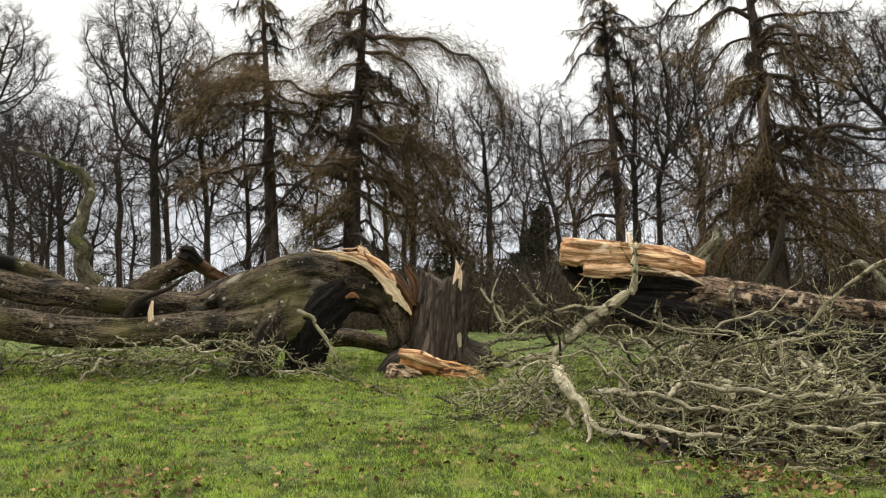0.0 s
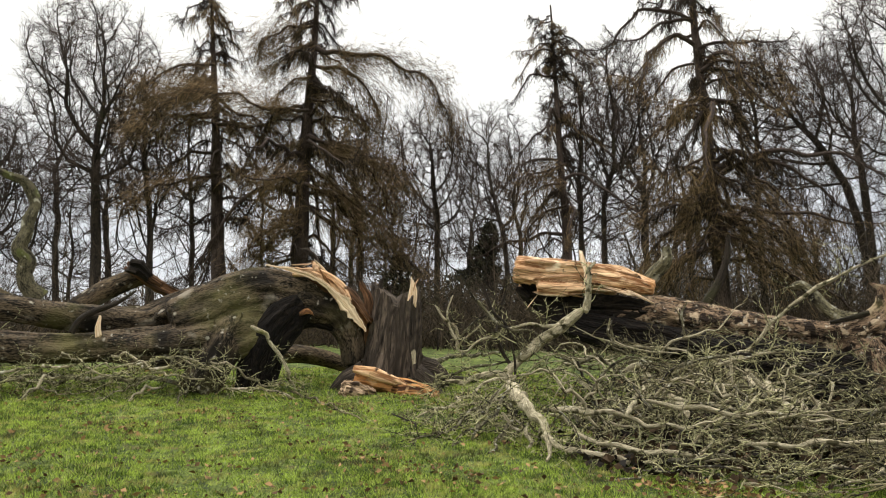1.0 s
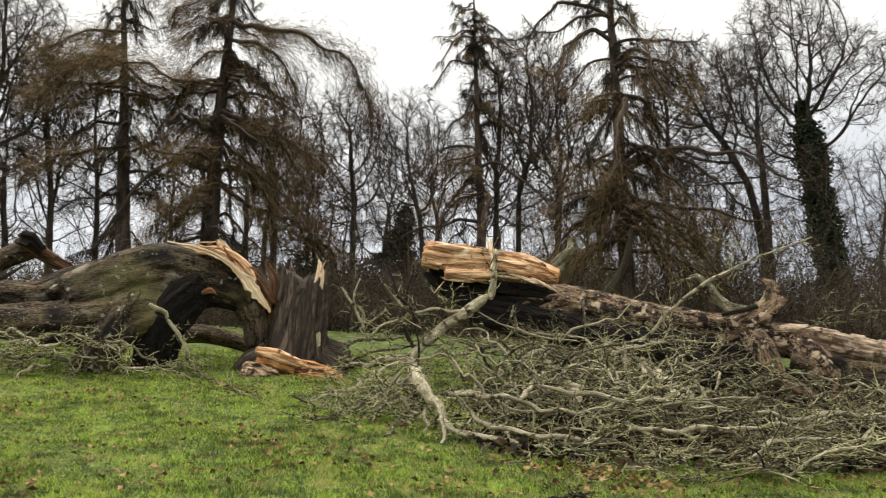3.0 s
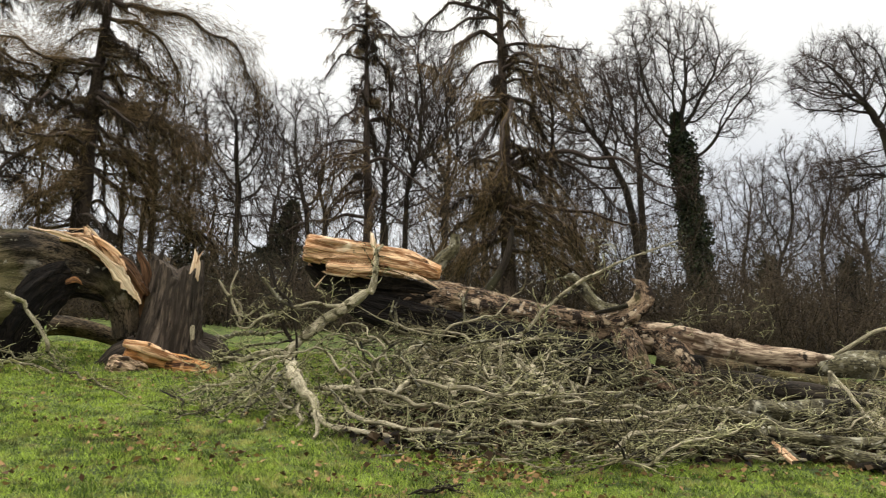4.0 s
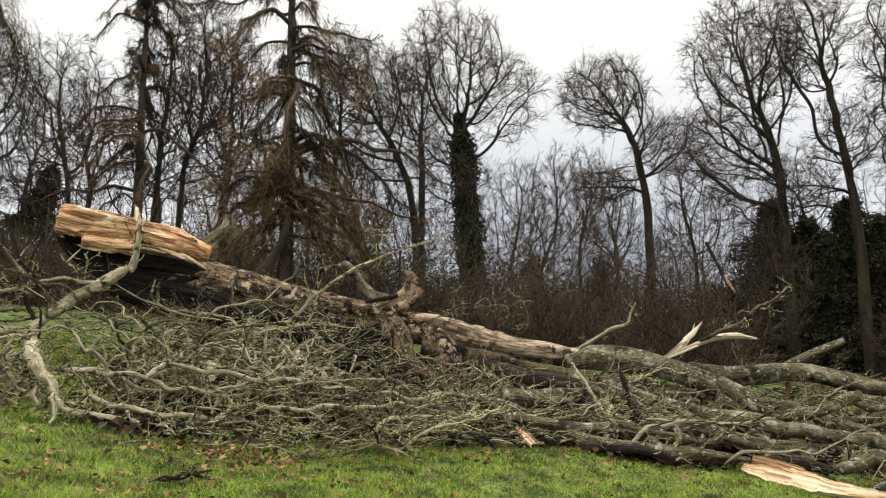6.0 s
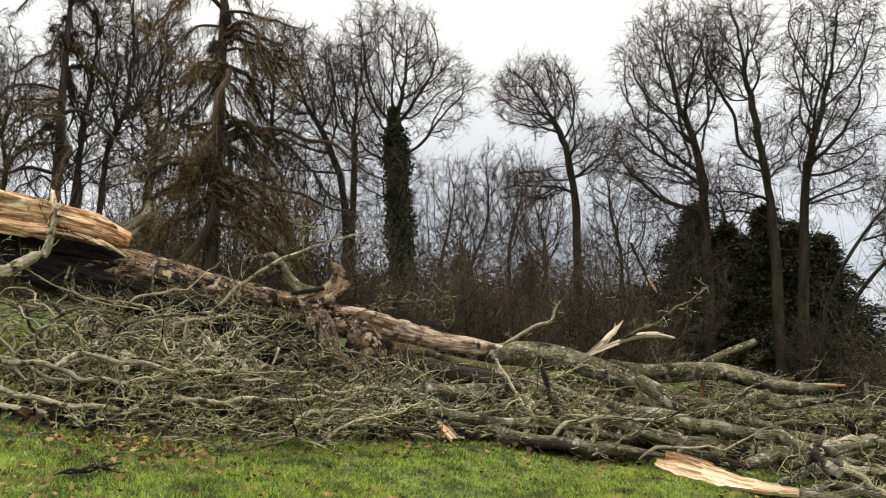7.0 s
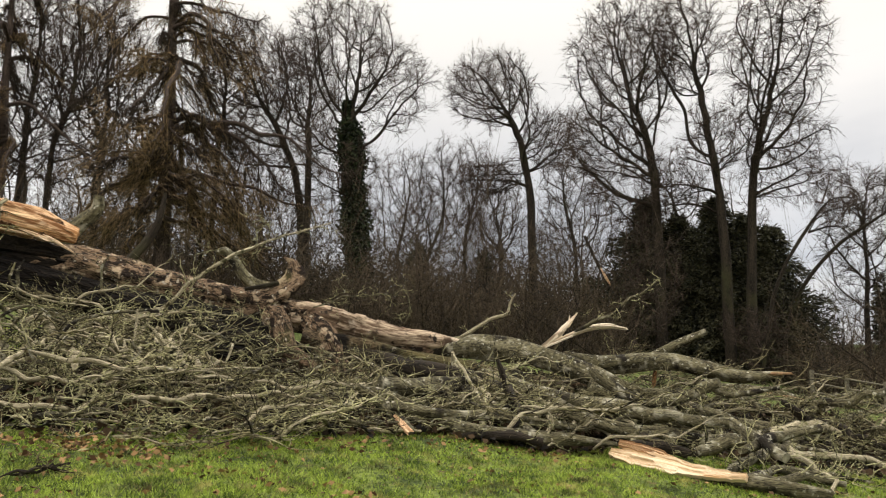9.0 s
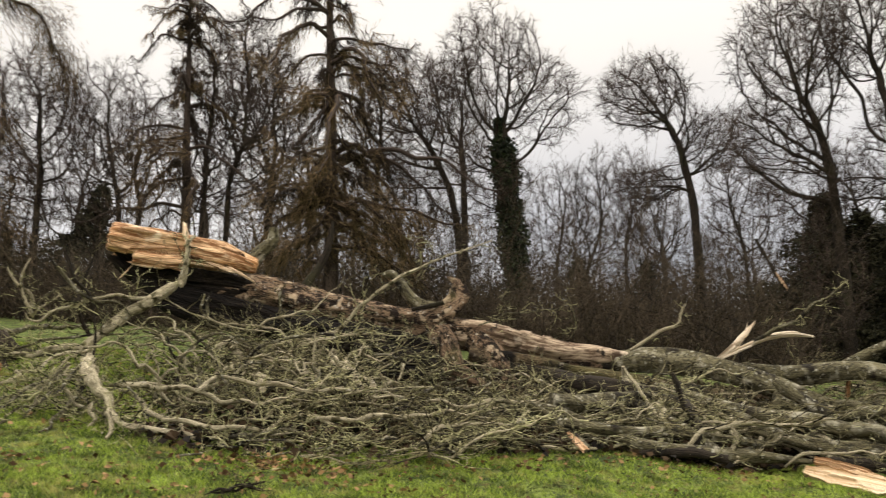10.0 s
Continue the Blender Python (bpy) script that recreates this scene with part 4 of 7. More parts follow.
bare_tree([(34.01, 12.36, 0.08), (34.07, 12.21, 2.73), (34.09, 12.14, 5.21), (34.19, 11.86, 7.47)], 0.12, [((34.06, 12.22, 6.12), (1.7, 1.6, 2.6), 1.0)], 260, "small slender leafless tree", 41)
bare_tree([(27.05, 13.32, 1.04), (27.44, 12.53, 4.14), (27.83, 11.67, 5.27), (28.20, 10.76, 7.35)], 0.07, [((28.12, 10.97, 6.39), (0.9, 0.9, 1.6), 1.0)], 90, "leaning young leafless stem", 42, keep=True)
for k, (stem, blob) in enumerate([([(-16.30, 40.87, 6.13), (-16.29, 40.88, 8.79), (-16.42, 40.82, 10.89)], (-16.37, 40.84, 11.20)), ([(-13.83, 39.66, 5.89), (-13.85, 39.65, 8.47), (-13.74, 39.69, 10.22)], (-13.86, 39.65, 10.07)), ([(-18.02, 40.14, 6.16), (-18.09, 40.11, 9.35), (-18.01, 40.15, 11.44)], (-18.02, 40.14, 11.74)), ([(-18.47, 35.48, 5.76), (-18.55, 35.44, 8.58), (-18.59, 35.42, 9.89)], (-18.69, 35.37, 9.89)), ([(-7.42, 45.40, 6.08), (-7.32, 45.41, 10.69), (-7.08, 45.45, 13.74)], (-7.08, 45.45, 14.08)), ([(-0.01, 44.00, 5.57), (0.21, 44.00, 9.69), (0.50, 44.00, 12.29)], (0.50, 44.00, 12.29))]
        + [([(31.53, 36.24, 2.06), (31.66, 36.12, 7.86), (32.57, 35.32, 11.36)], (32.31, 35.55, 10.66)), ([(34.67, 36.10, 2.08), (34.69, 36.08, 8.12), (34.97, 35.81, 11.76)], (34.97, 35.81, 11.02)), ([(31.48, 38.88, 2.08), (31.46, 38.90, 8.13), (31.87, 38.56, 11.77)], (31.87, 38.56, 10.67)), ([(36.24, 28.49, 2.01), (36.22, 28.51, 7.49), (36.17, 28.58, 10.79)], (36.15, 28.59, 9.80)), ([(37.60, 36.01, 2.09), (37.65, 35.96, 7.99), (37.42, 36.20, 11.38)], (37.41, 36.21, 10.25))]):
    bare_tree(stem, 0.12, [(blob, (2.2, 2.2, 3.6), 1.0)], 110 if k < 4 else 300, "slim leafless woodland tree", 50 + k, group="woodland saplings", step=0.42)


bare_tree([(29.40, 13.83, 0.4), (29.75, 13.0, 3.5), (30.4, 11.6, 5.2), (31.3, 9.7, 6.4)], 0.08, [((31.0, 10.4, 6.5), (1.0, 1.2, 0.9), 1.0)], 90, "leaning young leafless stem", 43, keep=True)

for k, (foot, heart, size) in enumerate([((24.9, 15.5, 0.6), (24.6, 15.9, 3.9), (1.5, 1.2, 2.3)), ((27.1, 13.2, 0.5), (27.1, 13.2, 1.6), (1.3, 1.2, 1.1))]):
    top = tuple(0.5 * np.array(foot) + 0.5 * np.array(heart))
    bare_tree([foot, tuple(0.75 * np.array(foot) + 0.25 * np.array(heart)), top], 0.05, [(heart, size, 1.0)], 55, "straggling leafless shrub before the dark yew", 46 + k, tip=0.010, group="straggling shrubs", keep=True)


def evergreen(base, blobs, count, label, seed, size=0.3, name="evergreen_tree"):
    rng = np.random.RandomState(seed)
    base = np.array(base, float)
    base[2] = float(height(base[0], base[1])) - 0.1
    tree = thing(name, base, label, "tree")
    top = max(c[2] + r[2] for c, r in blobs)
    part("trunk", tube(Shape(), [base, base + (0.1, 0, (top - base[2]) * 0.5), base + (0, 0.1, (top - base[2]) * 0.85)], [0.3, 0.2, 0.05], 8, 0.5), M_TREE, tree)
    crown = Shape()
    for c, r in blobs:
        n = int(count * r[0] * r[2])
        d = unit(rng.normal(0, 1, (n, 3)))
        rag = 0.80 + 0.26 * np.sin(5 * d[:, 0] + seed) * np.sin(6 * d[:, 2] + 1) + 0.1 * np.sin(11 * d[:, 1] + 9 * d[:, 2])
        p = np.array(c) + d * np.array(r) * (rag * rng.uniform(0.3, 1.15, n) ** 0.5)[:, None]
        leaves(crown, rng, p, size * rng.uniform(0.5, 1.2, n), d + rng.normal(0, 0.6, (n, 3)) + np.array([0, 0, 0.25]), 0.4)
    part("crown", crown, M_YEW, tree)


def yew(stems, label, seed):
    """A spreading yew of several stems, with layered boughs that droop at their tips."""
    rng = np.random.RandomState(seed)
    foot = np.array(stems[0][0], float)
    foot[2] = float(height(foot[0], foot[1])) - 0.1
    tree = thing("yew_tree", foot, label, "tree")
    crown = Shape()
    for base, top, reach, count in stems:
        base, top = np.array(base, float), np.array(top, float)
        base[2] = float(height(base[0], base[1])) - 0.1
        part("trunk", tube(Shape(), [base, base * 0.5 + top * 0.5 + (0.1, 0, 0), top - (0, 0, 0.3)], [0.22, 0.14, 0.03], 8, 0.5), M_TREE, tree)
        for b in range(count):
            h = 0.04 + 0.95 * ((b + rng.uniform(0, 1)) / count) ** 0.85
            far = reach * (0.35 + 0.65 * math.sin(math.pi * min(1.0, 0.30 + 0.78 * h))) * (1 - h) ** 0.33 * rng.uniform(0.55, 1.3)
            turn = b * 2.4 + rng.uniform(-0.5, 0.5)
            out = np.array([math.cos(turn), math.sin(turn), 0])
            o = base + (top - base) * h
            bough = np.array([o, o + out * far * 0.4 + (0, 0, 0.10 * far), o + out * far * 0.75 + (0, 0, 0.06 * far), o + out * far - (0, 0, rng.uniform(0.0, 0.3) * far)])
            pts, _ = spline(bough, 0.12)
            each = 13
            idx = np.repeat(np.arange(len(pts)), each)
            spread = (0.05 + 0.34 * np.sin(np.linspace(0.5, 2.9, len(pts))) * min(1.0, far * 0.6))[idx][:, None]
            p = pts[idx] + rng.normal(0, 1, (len(idx), 3)) * spread * np.array([1, 1, 0.4])
            way = out * 0.9 + rng.normal(0, 0.5, p.shape) + np.array([0, 0, -0.22])
            leaves(crown, rng, p, rng.uniform(0.12, 0.32, len(idx)), way, 0.24)
    part("crown", crown, M_YEW, tree)


yew([((28.88, 19.14, 0.6), (29.03, 18.91, 7.7), 2.7, 170), ((29.56, 18.08, 0.6), (29.71, 17.85, 6.9), 2.6, 120), ((30.31, 16.83, 0.6), (30.47, 16.54, 7.5), 3.1, 200), ((30.83, 15.87, 0.6), (30.98, 15.58, 6.8), 2.7, 130), ((31.29, 14.97, 0.6), (31.42, 14.69, 6.2), 2.5, 130)],
    "spreading dark evergreen yew beneath bare trees", 61)
evergreen((5.27, 41.67, 7.77), [((5.40, 41.65, 10.37), (0.45, 0.5, 0.8)), ((5.08, 41.69, 9.31), (0.7, 0.6, 0.9)), ((4.79, 41.73, 8.11), (1.3, 0.9, 0.9))], 2600, "narrow dark ivy-covered snag", 62, 0.25)


def woodland_trees():
    """The farther wood: a few kinds of bare tree, repeated."""
    kinds = []
    for k in range(5):
        rng = np.random.RandomState(200 + k)
        top = 9.0 + k
        stem = [(0, 0, -0.3), (rng.uniform(-0.3, 0.3), 0, 3), (rng.uniform(-0.6, 0.6), 0.2, 6), (rng.uniform(-0.8, 0.8), 0, 8)]
        tree = thing("bare_tree", (0, 0, 0), "bare woodland tree standing deep in the wood", "tree", "woodland trees")
        line, _ = spline(stem, 1.2)
        wide = rng.uniform(2.3, 3.4)
        node, parent = grow(rng, list(line[:5]), [((0, 0, top), (wide, wide, 4.4), 0.8), ((0, 0, 5.0), (wide * 0.8, wide * 0.8, 2.4), 0.2)], 380, 0.45)
        thick, thin = Shape(), Shape()
        woody(rng, thick, thin, node, parent, 5, 0.014, 0.15 + 0.02 * k, 0.85, 2, 0.0105, 0.0, 4)
        part("trunk", thick, M_TREE, tree)
        part("crown", thin, M_CROWN, tree)
        kinds.append(tree)
    rng = np.random.RandomState(222)
    spots = [(-33 + 3.3 * k + rng.uniform(-1, 1), rng.uniform(50, 66)) for k in range(30)]
    spots += [(-27, 40), (-21, 44), (-16.5, 41), (-11, 46), (-4, 43), (2, 44), (7, 42), (13, 40), (18.5, 43), (21.5, 38), (24.5, 45), (28, 40), (31, 43), (36, 44), (45, 46), (49, 43)]
    for k, (az, d) in enumerate(spots):
        if 41 < az < 43.5 or az > 63 or (az < -9 and k % 2 and k >= len(kinds)):
            continue
        x, y = d * math.sin(radians(az)), d * math.cos(radians(az))
        m = Matrix.Translation((x, y, float(height(x, y)))) @ Matrix.Rotation(rng.uniform(0, 6.28), 4, "Z") @ Matrix.Scale(rng.uniform(0.85, 1.12) * (1.0 if az < 25 else 0.86) * (1.0 if d > 48 else (0.8 if az < 30 else 0.62)), 4)
        if k < len(kinds):
            kinds[k].matrix_basis = m
        else:
            copy_thing(kinds[k % len(kinds)], m)


woodland_trees()


def build_thicket():
    """Brambles, saplings and scrub under the trees."""
    rng = np.random.RandomState(70)
    shape = Shape()
    n = 9500
    az = radians(-34) + rng.uniform(0, 1, n) * radians(112)
    r = 25 + 23 * rng.uniform(0, 1, n) ** 0.8
    x, y = r * np.sin(az), r * np.cos(az)
    r = np.where(az > radians(63), np.maximum(r, 27), r)
    r = np.where((az > radians(55.5)) & (az < radians(66)), np.maximum(r, 38), r)
    x, y = r * np.sin(az), r * np.cos(az)
    p = np.stack([x, y, height(x, y) - 0.05], 1)
    way = rng.normal(0, 0.35, (n, 3)) + np.array([0, 0, 1])
    deg = np.degrees(az)
    right = np.clip((deg + 2) / 12, 0, 1) + 0.5 * np.clip((-9 - deg) / 4, 0, 1)
    waves = 1 + 0.35 * np.sin(deg * 0.9) * np.sin(deg * 0.37 + r * 0.3) + 0.2 * np.sin(deg * 2.3 + r)
    tall = rng.uniform(0.5, 1.7, n) * (0.75 + 1.35 * right) * waves * np.where(rng.uniform(0, 1, n) < np.where(deg > 18, 0.22, 0.08), 2.2, 1.0) * np.where(deg > 63, 0.75, 1.0)
    sprays(shape, rng, p, way, tall, 0.019, 0.6, -0.02, 7, 0.5)
    tagged(new("thicket", shape.mesh("thicket", M_THICKET)), "dense brown leafless undergrowth along the wood's edge", "undergrowth", kind="stuff")


build_thicket()


def build_brambles():
    """Bramble, ivy and dead bracken that close the view under the trees."""
    rng = np.random.RandomState(71)
    n = 170000
    deg = np.where(rng.uniform(0, 1, n) < 0.25, rng.choice([0, 66], n) + rng.uniform(-9, 12, n), rng.uniform(-8, 76, n))
    r = 27 + 20 * rng.uniform(0, 1, n)
    r = np.where((deg > 55.5) & (deg < 66), np.maximum(r, 37), r)
    az = np.radians(deg)
    x, y = r * np.sin(az), r * np.cos(az)
    top = (2.9 + 1.4 * np.clip((deg - 8) / 14, 0, 1)) * (0.75 + 0.3 * np.sin(deg * 0.8 + r * 0.4) + 0.2 * np.sin(deg * 2.1 - r * 0.9)) * np.interp(deg, [-8, -3, 54, 62, 65, 68], [0.4, 1, 1, 0.85, 0.7, 0.4])
    rise = rng.uniform(0, 1, n) ** 1.25
    z = height(x, y) + top * rise
    c = np.stack([x, y, z], 1)
    shape = leaves(Shape(), rng, c[::3], rng.uniform(0.05, 0.13, len(c[::3])), None, 0.5)
    arch = rng.normal(0, 1, c[1::2].shape) * np.array([1, 1, 0.75]) + np.array([0, 0, 0.45])
    spikes(shape, c[1::2], c[1::2] + unit(arch) * rng.uniform(0.35, 1.15, (len(c[1::2]), 1)), 0.009)
    n = 46000
    deg = rng.uniform(9, 76, n)
    r = rng.uniform(45, 54, n)
    x, y = r * np.sin(np.radians(deg)), r * np.cos(np.radians(deg))
    top = (4.3 + 0.9 * np.sin(deg * 0.7) + 0.6 * np.sin(deg * 2.3 + r)) * np.interp(deg, [9, 14, 58, 65], [0.3, 1, 1, 0.2])
    back = np.stack([x, y, height(x, y) + top * rng.uniform(0, 1, n) ** 1.3], 1)
    leaves(shape, rng, back, rng.uniform(0.12, 0.30, n), None, 0.45)
    spikes(shape, back[::2], back[::2] + unit(rng.normal(0, 1, back[::2].shape) + np.array([0, 0, 0.8])) * rng.uniform(0.4, 1.3, (len(back[::2]), 1)), 0.012)
    ob = new("brambles", shape.mesh("brambles", M_BRAMBLE))
    tagged(ob, "dark tangle of brambles and dead bracken under the trees", "undergrowth", kind="stuff")


build_brambles()
evergreen((35.9, 12.3, 1), [((35.9, 12.3, 1.9), (0.45, 0.45, 1.7)), ((35.9, 12.3, 3.4), (0.3, 0.3, 1.1))], 1800, "narrow ivy-covered snag by the far hedge", 63, 0.2)
SHRUB = "dark evergreen shrub in the undergrowth"
for k, (c, w, h) in enumerate([((23.42, 27.38, 4.73), 0.5, 1.9), ((28.45, 28.20, 4.79), 0.4, 1.6), ((21.12, 29.17, 2.94), 0.9, 1.4), ((28.74, 21.84, 3.40), 0.8, 1.3),
                               ((3.36, 39.86, 6.73), 1.3, 1.4), ((5.66, 35.55, 6.03), 1.2, 1.3), ((0.35, 34.00, 6.84), 1.1, 1.2), ((28.44, 28.14, 5.00), 0.45, 1.5)]):
    evergreen(c, [(c, (w, w, h)), ((c[0] + 0.3, c[1], c[2] - h * 0.7), (w * 1.4, w * 1.2, h * 0.6))], 1100, SHRUB, 80 + k, 0.22, "evergreen_shrub")


def sheet(shape, line, widths, seed, thick=0.03, facing=(0.1, 1, 0.25), ragged=1.0):
    """A torn sheet of wood with ragged edges, turned towards facing."""
    rng = np.random.RandomState(seed)
    pts, where = spline(line, 0.03)
    n = len(pts)
    tan = unit(np.gradient(pts, axis=0))
    side = unit(np.cross(tan, facing))
    out = np.cross(side, tan)
    w = np.interp(where, np.arange(len(widths)), widths)
    edges = []
    for e in range(2):
        knots = 1 - ragged * rng.uniform(-0.15, 0.45, n // 6 + 3)
        knots[rng.randint(0, len(knots), len(knots) // 4)] *= 1 - 0.4 * ragged
        edges.append(np.interp(np.arange(n), np.arange(len(knots)) * 6, knots) + ragged * np.convolve(rng.uniform(-0.45, 0.45, n + 2), (0.3, 0.4, 0.3), "valid"))
    c = np.linspace(-1, 1, 9)
    reach = np.where(c[None] < 0, edges[0][:, None], edges[1][:, None]) * c[None] * w[:, None]
    steps = np.repeat(rng.uniform(-0.5, 0.5, (n // 9 + 1, 9)), 9, 0)[:n] + rng.uniform(-0.12, 0.12, (n, 9))
    front = pts[:, None] + side[:, None] * reach[..., None] + out[:, None] * (steps * thick * 0.7)[..., None]
    rear = front - out[:, None] * thick
    ring = np.concatenate([front, rear[:, ::-1]], 1)
    s = np.concatenate(([0], np.cumsum(np.linalg.norm(np.diff(pts, axis=0), axis=1))))
    return add_rings(shape, ring, s)


def shards(name, parent, line, count, length, r, mats, seed, jitter=0.25, label=""):
    """Short splintered pieces side by side along a break."""
    rng = np.random.RandomState(seed)
    pts, _ = spline(line, 0.05)
    for k in range(count):
        q = int((k + rng.uniform(0, 1)) / count * (len(pts) - 2))
        d = unit(unit(pts[q + 1] - pts[q]) + rng.normal(0, jitter, 3))
        l = length * rng.uniform(0.5, 1.3)
        c = pts[q] + rng.normal(0, r * 0.35, 3)
        w = r * rng.uniform(0.55, 1.25)
        part(name, torn(Shape(), [c - d * l / 2, c, c + d * l / 2], [w * 0.6, w, w * 0.45], 14, 0.04, seed + k, rng.uniform(0.35, 0.7), 0.1, 0.2), mats[rng.randint(len(mats))], parent, label, False)


# ---- the broken stump ----
def build_stump():
    base = (-0.25, 13.00, 1.82)
    stump = thing("tree_stump", base, "broken stump with furrowed grey bark and splintered top", "tree stump")
    path = [(-0.27, 13.00, 1.77), (-0.25, 13.00, 1.93), (-0.20, 13.00, 2.20), (-0.14, 13.00, 2.57), (-0.09, 13.00, 2.93), (-0.04, 13.00, 3.31)]
    ring, s, tan = rings(path, [0.70, 0.59, 0.52, 0.47, 0.43, 0.40], 132, 0.035, 0.04, 3)
    a = np.linspace(0, 2 * np.pi, 132, endpoint=False)
    mid = ring.mean(1, keepdims=True)
    low = np.clip(1 - s / 0.7, 0, 1)[:, None]
    flute = 1 + 0.06 * np.sin(5 * a + 0.6)[None] * (0.4 + low) + 0.20 * low ** 1.5 * np.sin(5 * a + 1.9)[None] + 0.045 * (1 - 2 * np.abs(np.sin(11.5 * a + 0.5 * np.sin(s * 5)[:, None] + 0.3 * np.sin(s * 13)[:, None])) ** 0.6) + 0.03 * (1 - 2 * np.abs(np.sin(19 * a + 0.8 * np.sin(s * 7 + 1)[:, None])) ** 0.7)
    ring = mid + (ring - mid) * flute[..., None]
    rng = np.random.RandomState(4)
    jag = np.interp(np.arange(132), np.arange(0, 133, 3), rng.uniform(-0.12, 0.17, 45)) + 0.10 * np.cos(2 * a + 0.4)
    for q in range(9):
        ring[-1 - q, :, 2] += jag * (1 - q / 9)
    bark = part("bark", add_rings(Shape(), ring, s), M_STUMP, stump)
    for k, (line, r) in enumerate([([(-0.33, 12.90, 3.31), (-0.31, 12.90, 3.49), (-0.26, 12.90, 3.64)], 0.05), ([(-0.18, 13.10, 3.33), (-0.14, 13.10, 3.45)], 0.06), ([(0.03, 13.20, 3.33), (0.06, 13.20, 3.44)], 0.05)]):
        part("splinter", torn(Shape(), line, [r, r * 0.8, r * 0.3][:len(line)], 10, 0.03, k, 0.5, 0.08), M_STUMP, bark, "dark upright splinter", False)
    part("splinter", torn(Shape(), [(0.20, 12.75, 3.19), (0.23, 12.75, 3.40), (0.22, 12.75, 3.55)], [0.075, 0.06, 0.02], 12, 0.03, 9, 0.45, 0.09), M_WOOD_NEW, bark, "pale upright splinter of fresh wood", False)
    part("splinter", torn(Shape(), [(0.23, 12.75, 3.39), (0.27, 12.75, 3.51), (0.31, 12.75, 3.57)], [0.035, 0.03, 0.01], 8, 0.03, 10, 0.5, 0.05), M_WOOD, bark, "", False)
    part("torn_heartwood", torn(Shape(), [(-0.52, 12.89, 2.40), (-0.47, 12.89, 2.90), (-0.50, 12.89, 3.31), (-0.59, 12.89, 3.52)], [0.13, 0.12, 0.09, 0.04], 26, 0.05, 12, 0.55, 0.12, 0.10), M_WOOD_ROT, stump, "red-brown torn wood at the break", False)
    part("torn_heartwood", torn(Shape(), [(-0.69, 12.98, 2.14), (-0.71, 12.98, 2.69), (-0.74, 12.98, 3.15), (-0.80, 12.98, 3.44)], [0.2, 0.18, 0.16, 0.1], 22, 0.05, 13, 0.6, 0.15, 0.10), M_STUMP, stump, "", False)
    for k, line in enumerate([[(-0.57, 12.69, 2.03), (-0.85, 12.67, 1.94), (-1.13, 12.65, 1.81)], [(0.14, 12.70, 1.99), (0.35, 12.70, 1.85), (0.58, 12.69, 1.69)], [(0.24, 13.30, 2.10), (0.52, 13.29, 2.04), (0.79, 13.28, 1.93)]]):
        part("root", tube(Shape(), line, [0.28, 0.23, 0.08], 14, 0.06, 0.12, 30 + k), M_STUMP, stump)
    part("bark_scar", torn(Shape(), [(0.18, 12.52, 2.41), (0.18, 12.52, 2.23)], [0.035, 0.03], 8, 0.04, 14, 0.3, 0.04), M_PALE, bark, "pale scar in the bark", False)


build_stump()


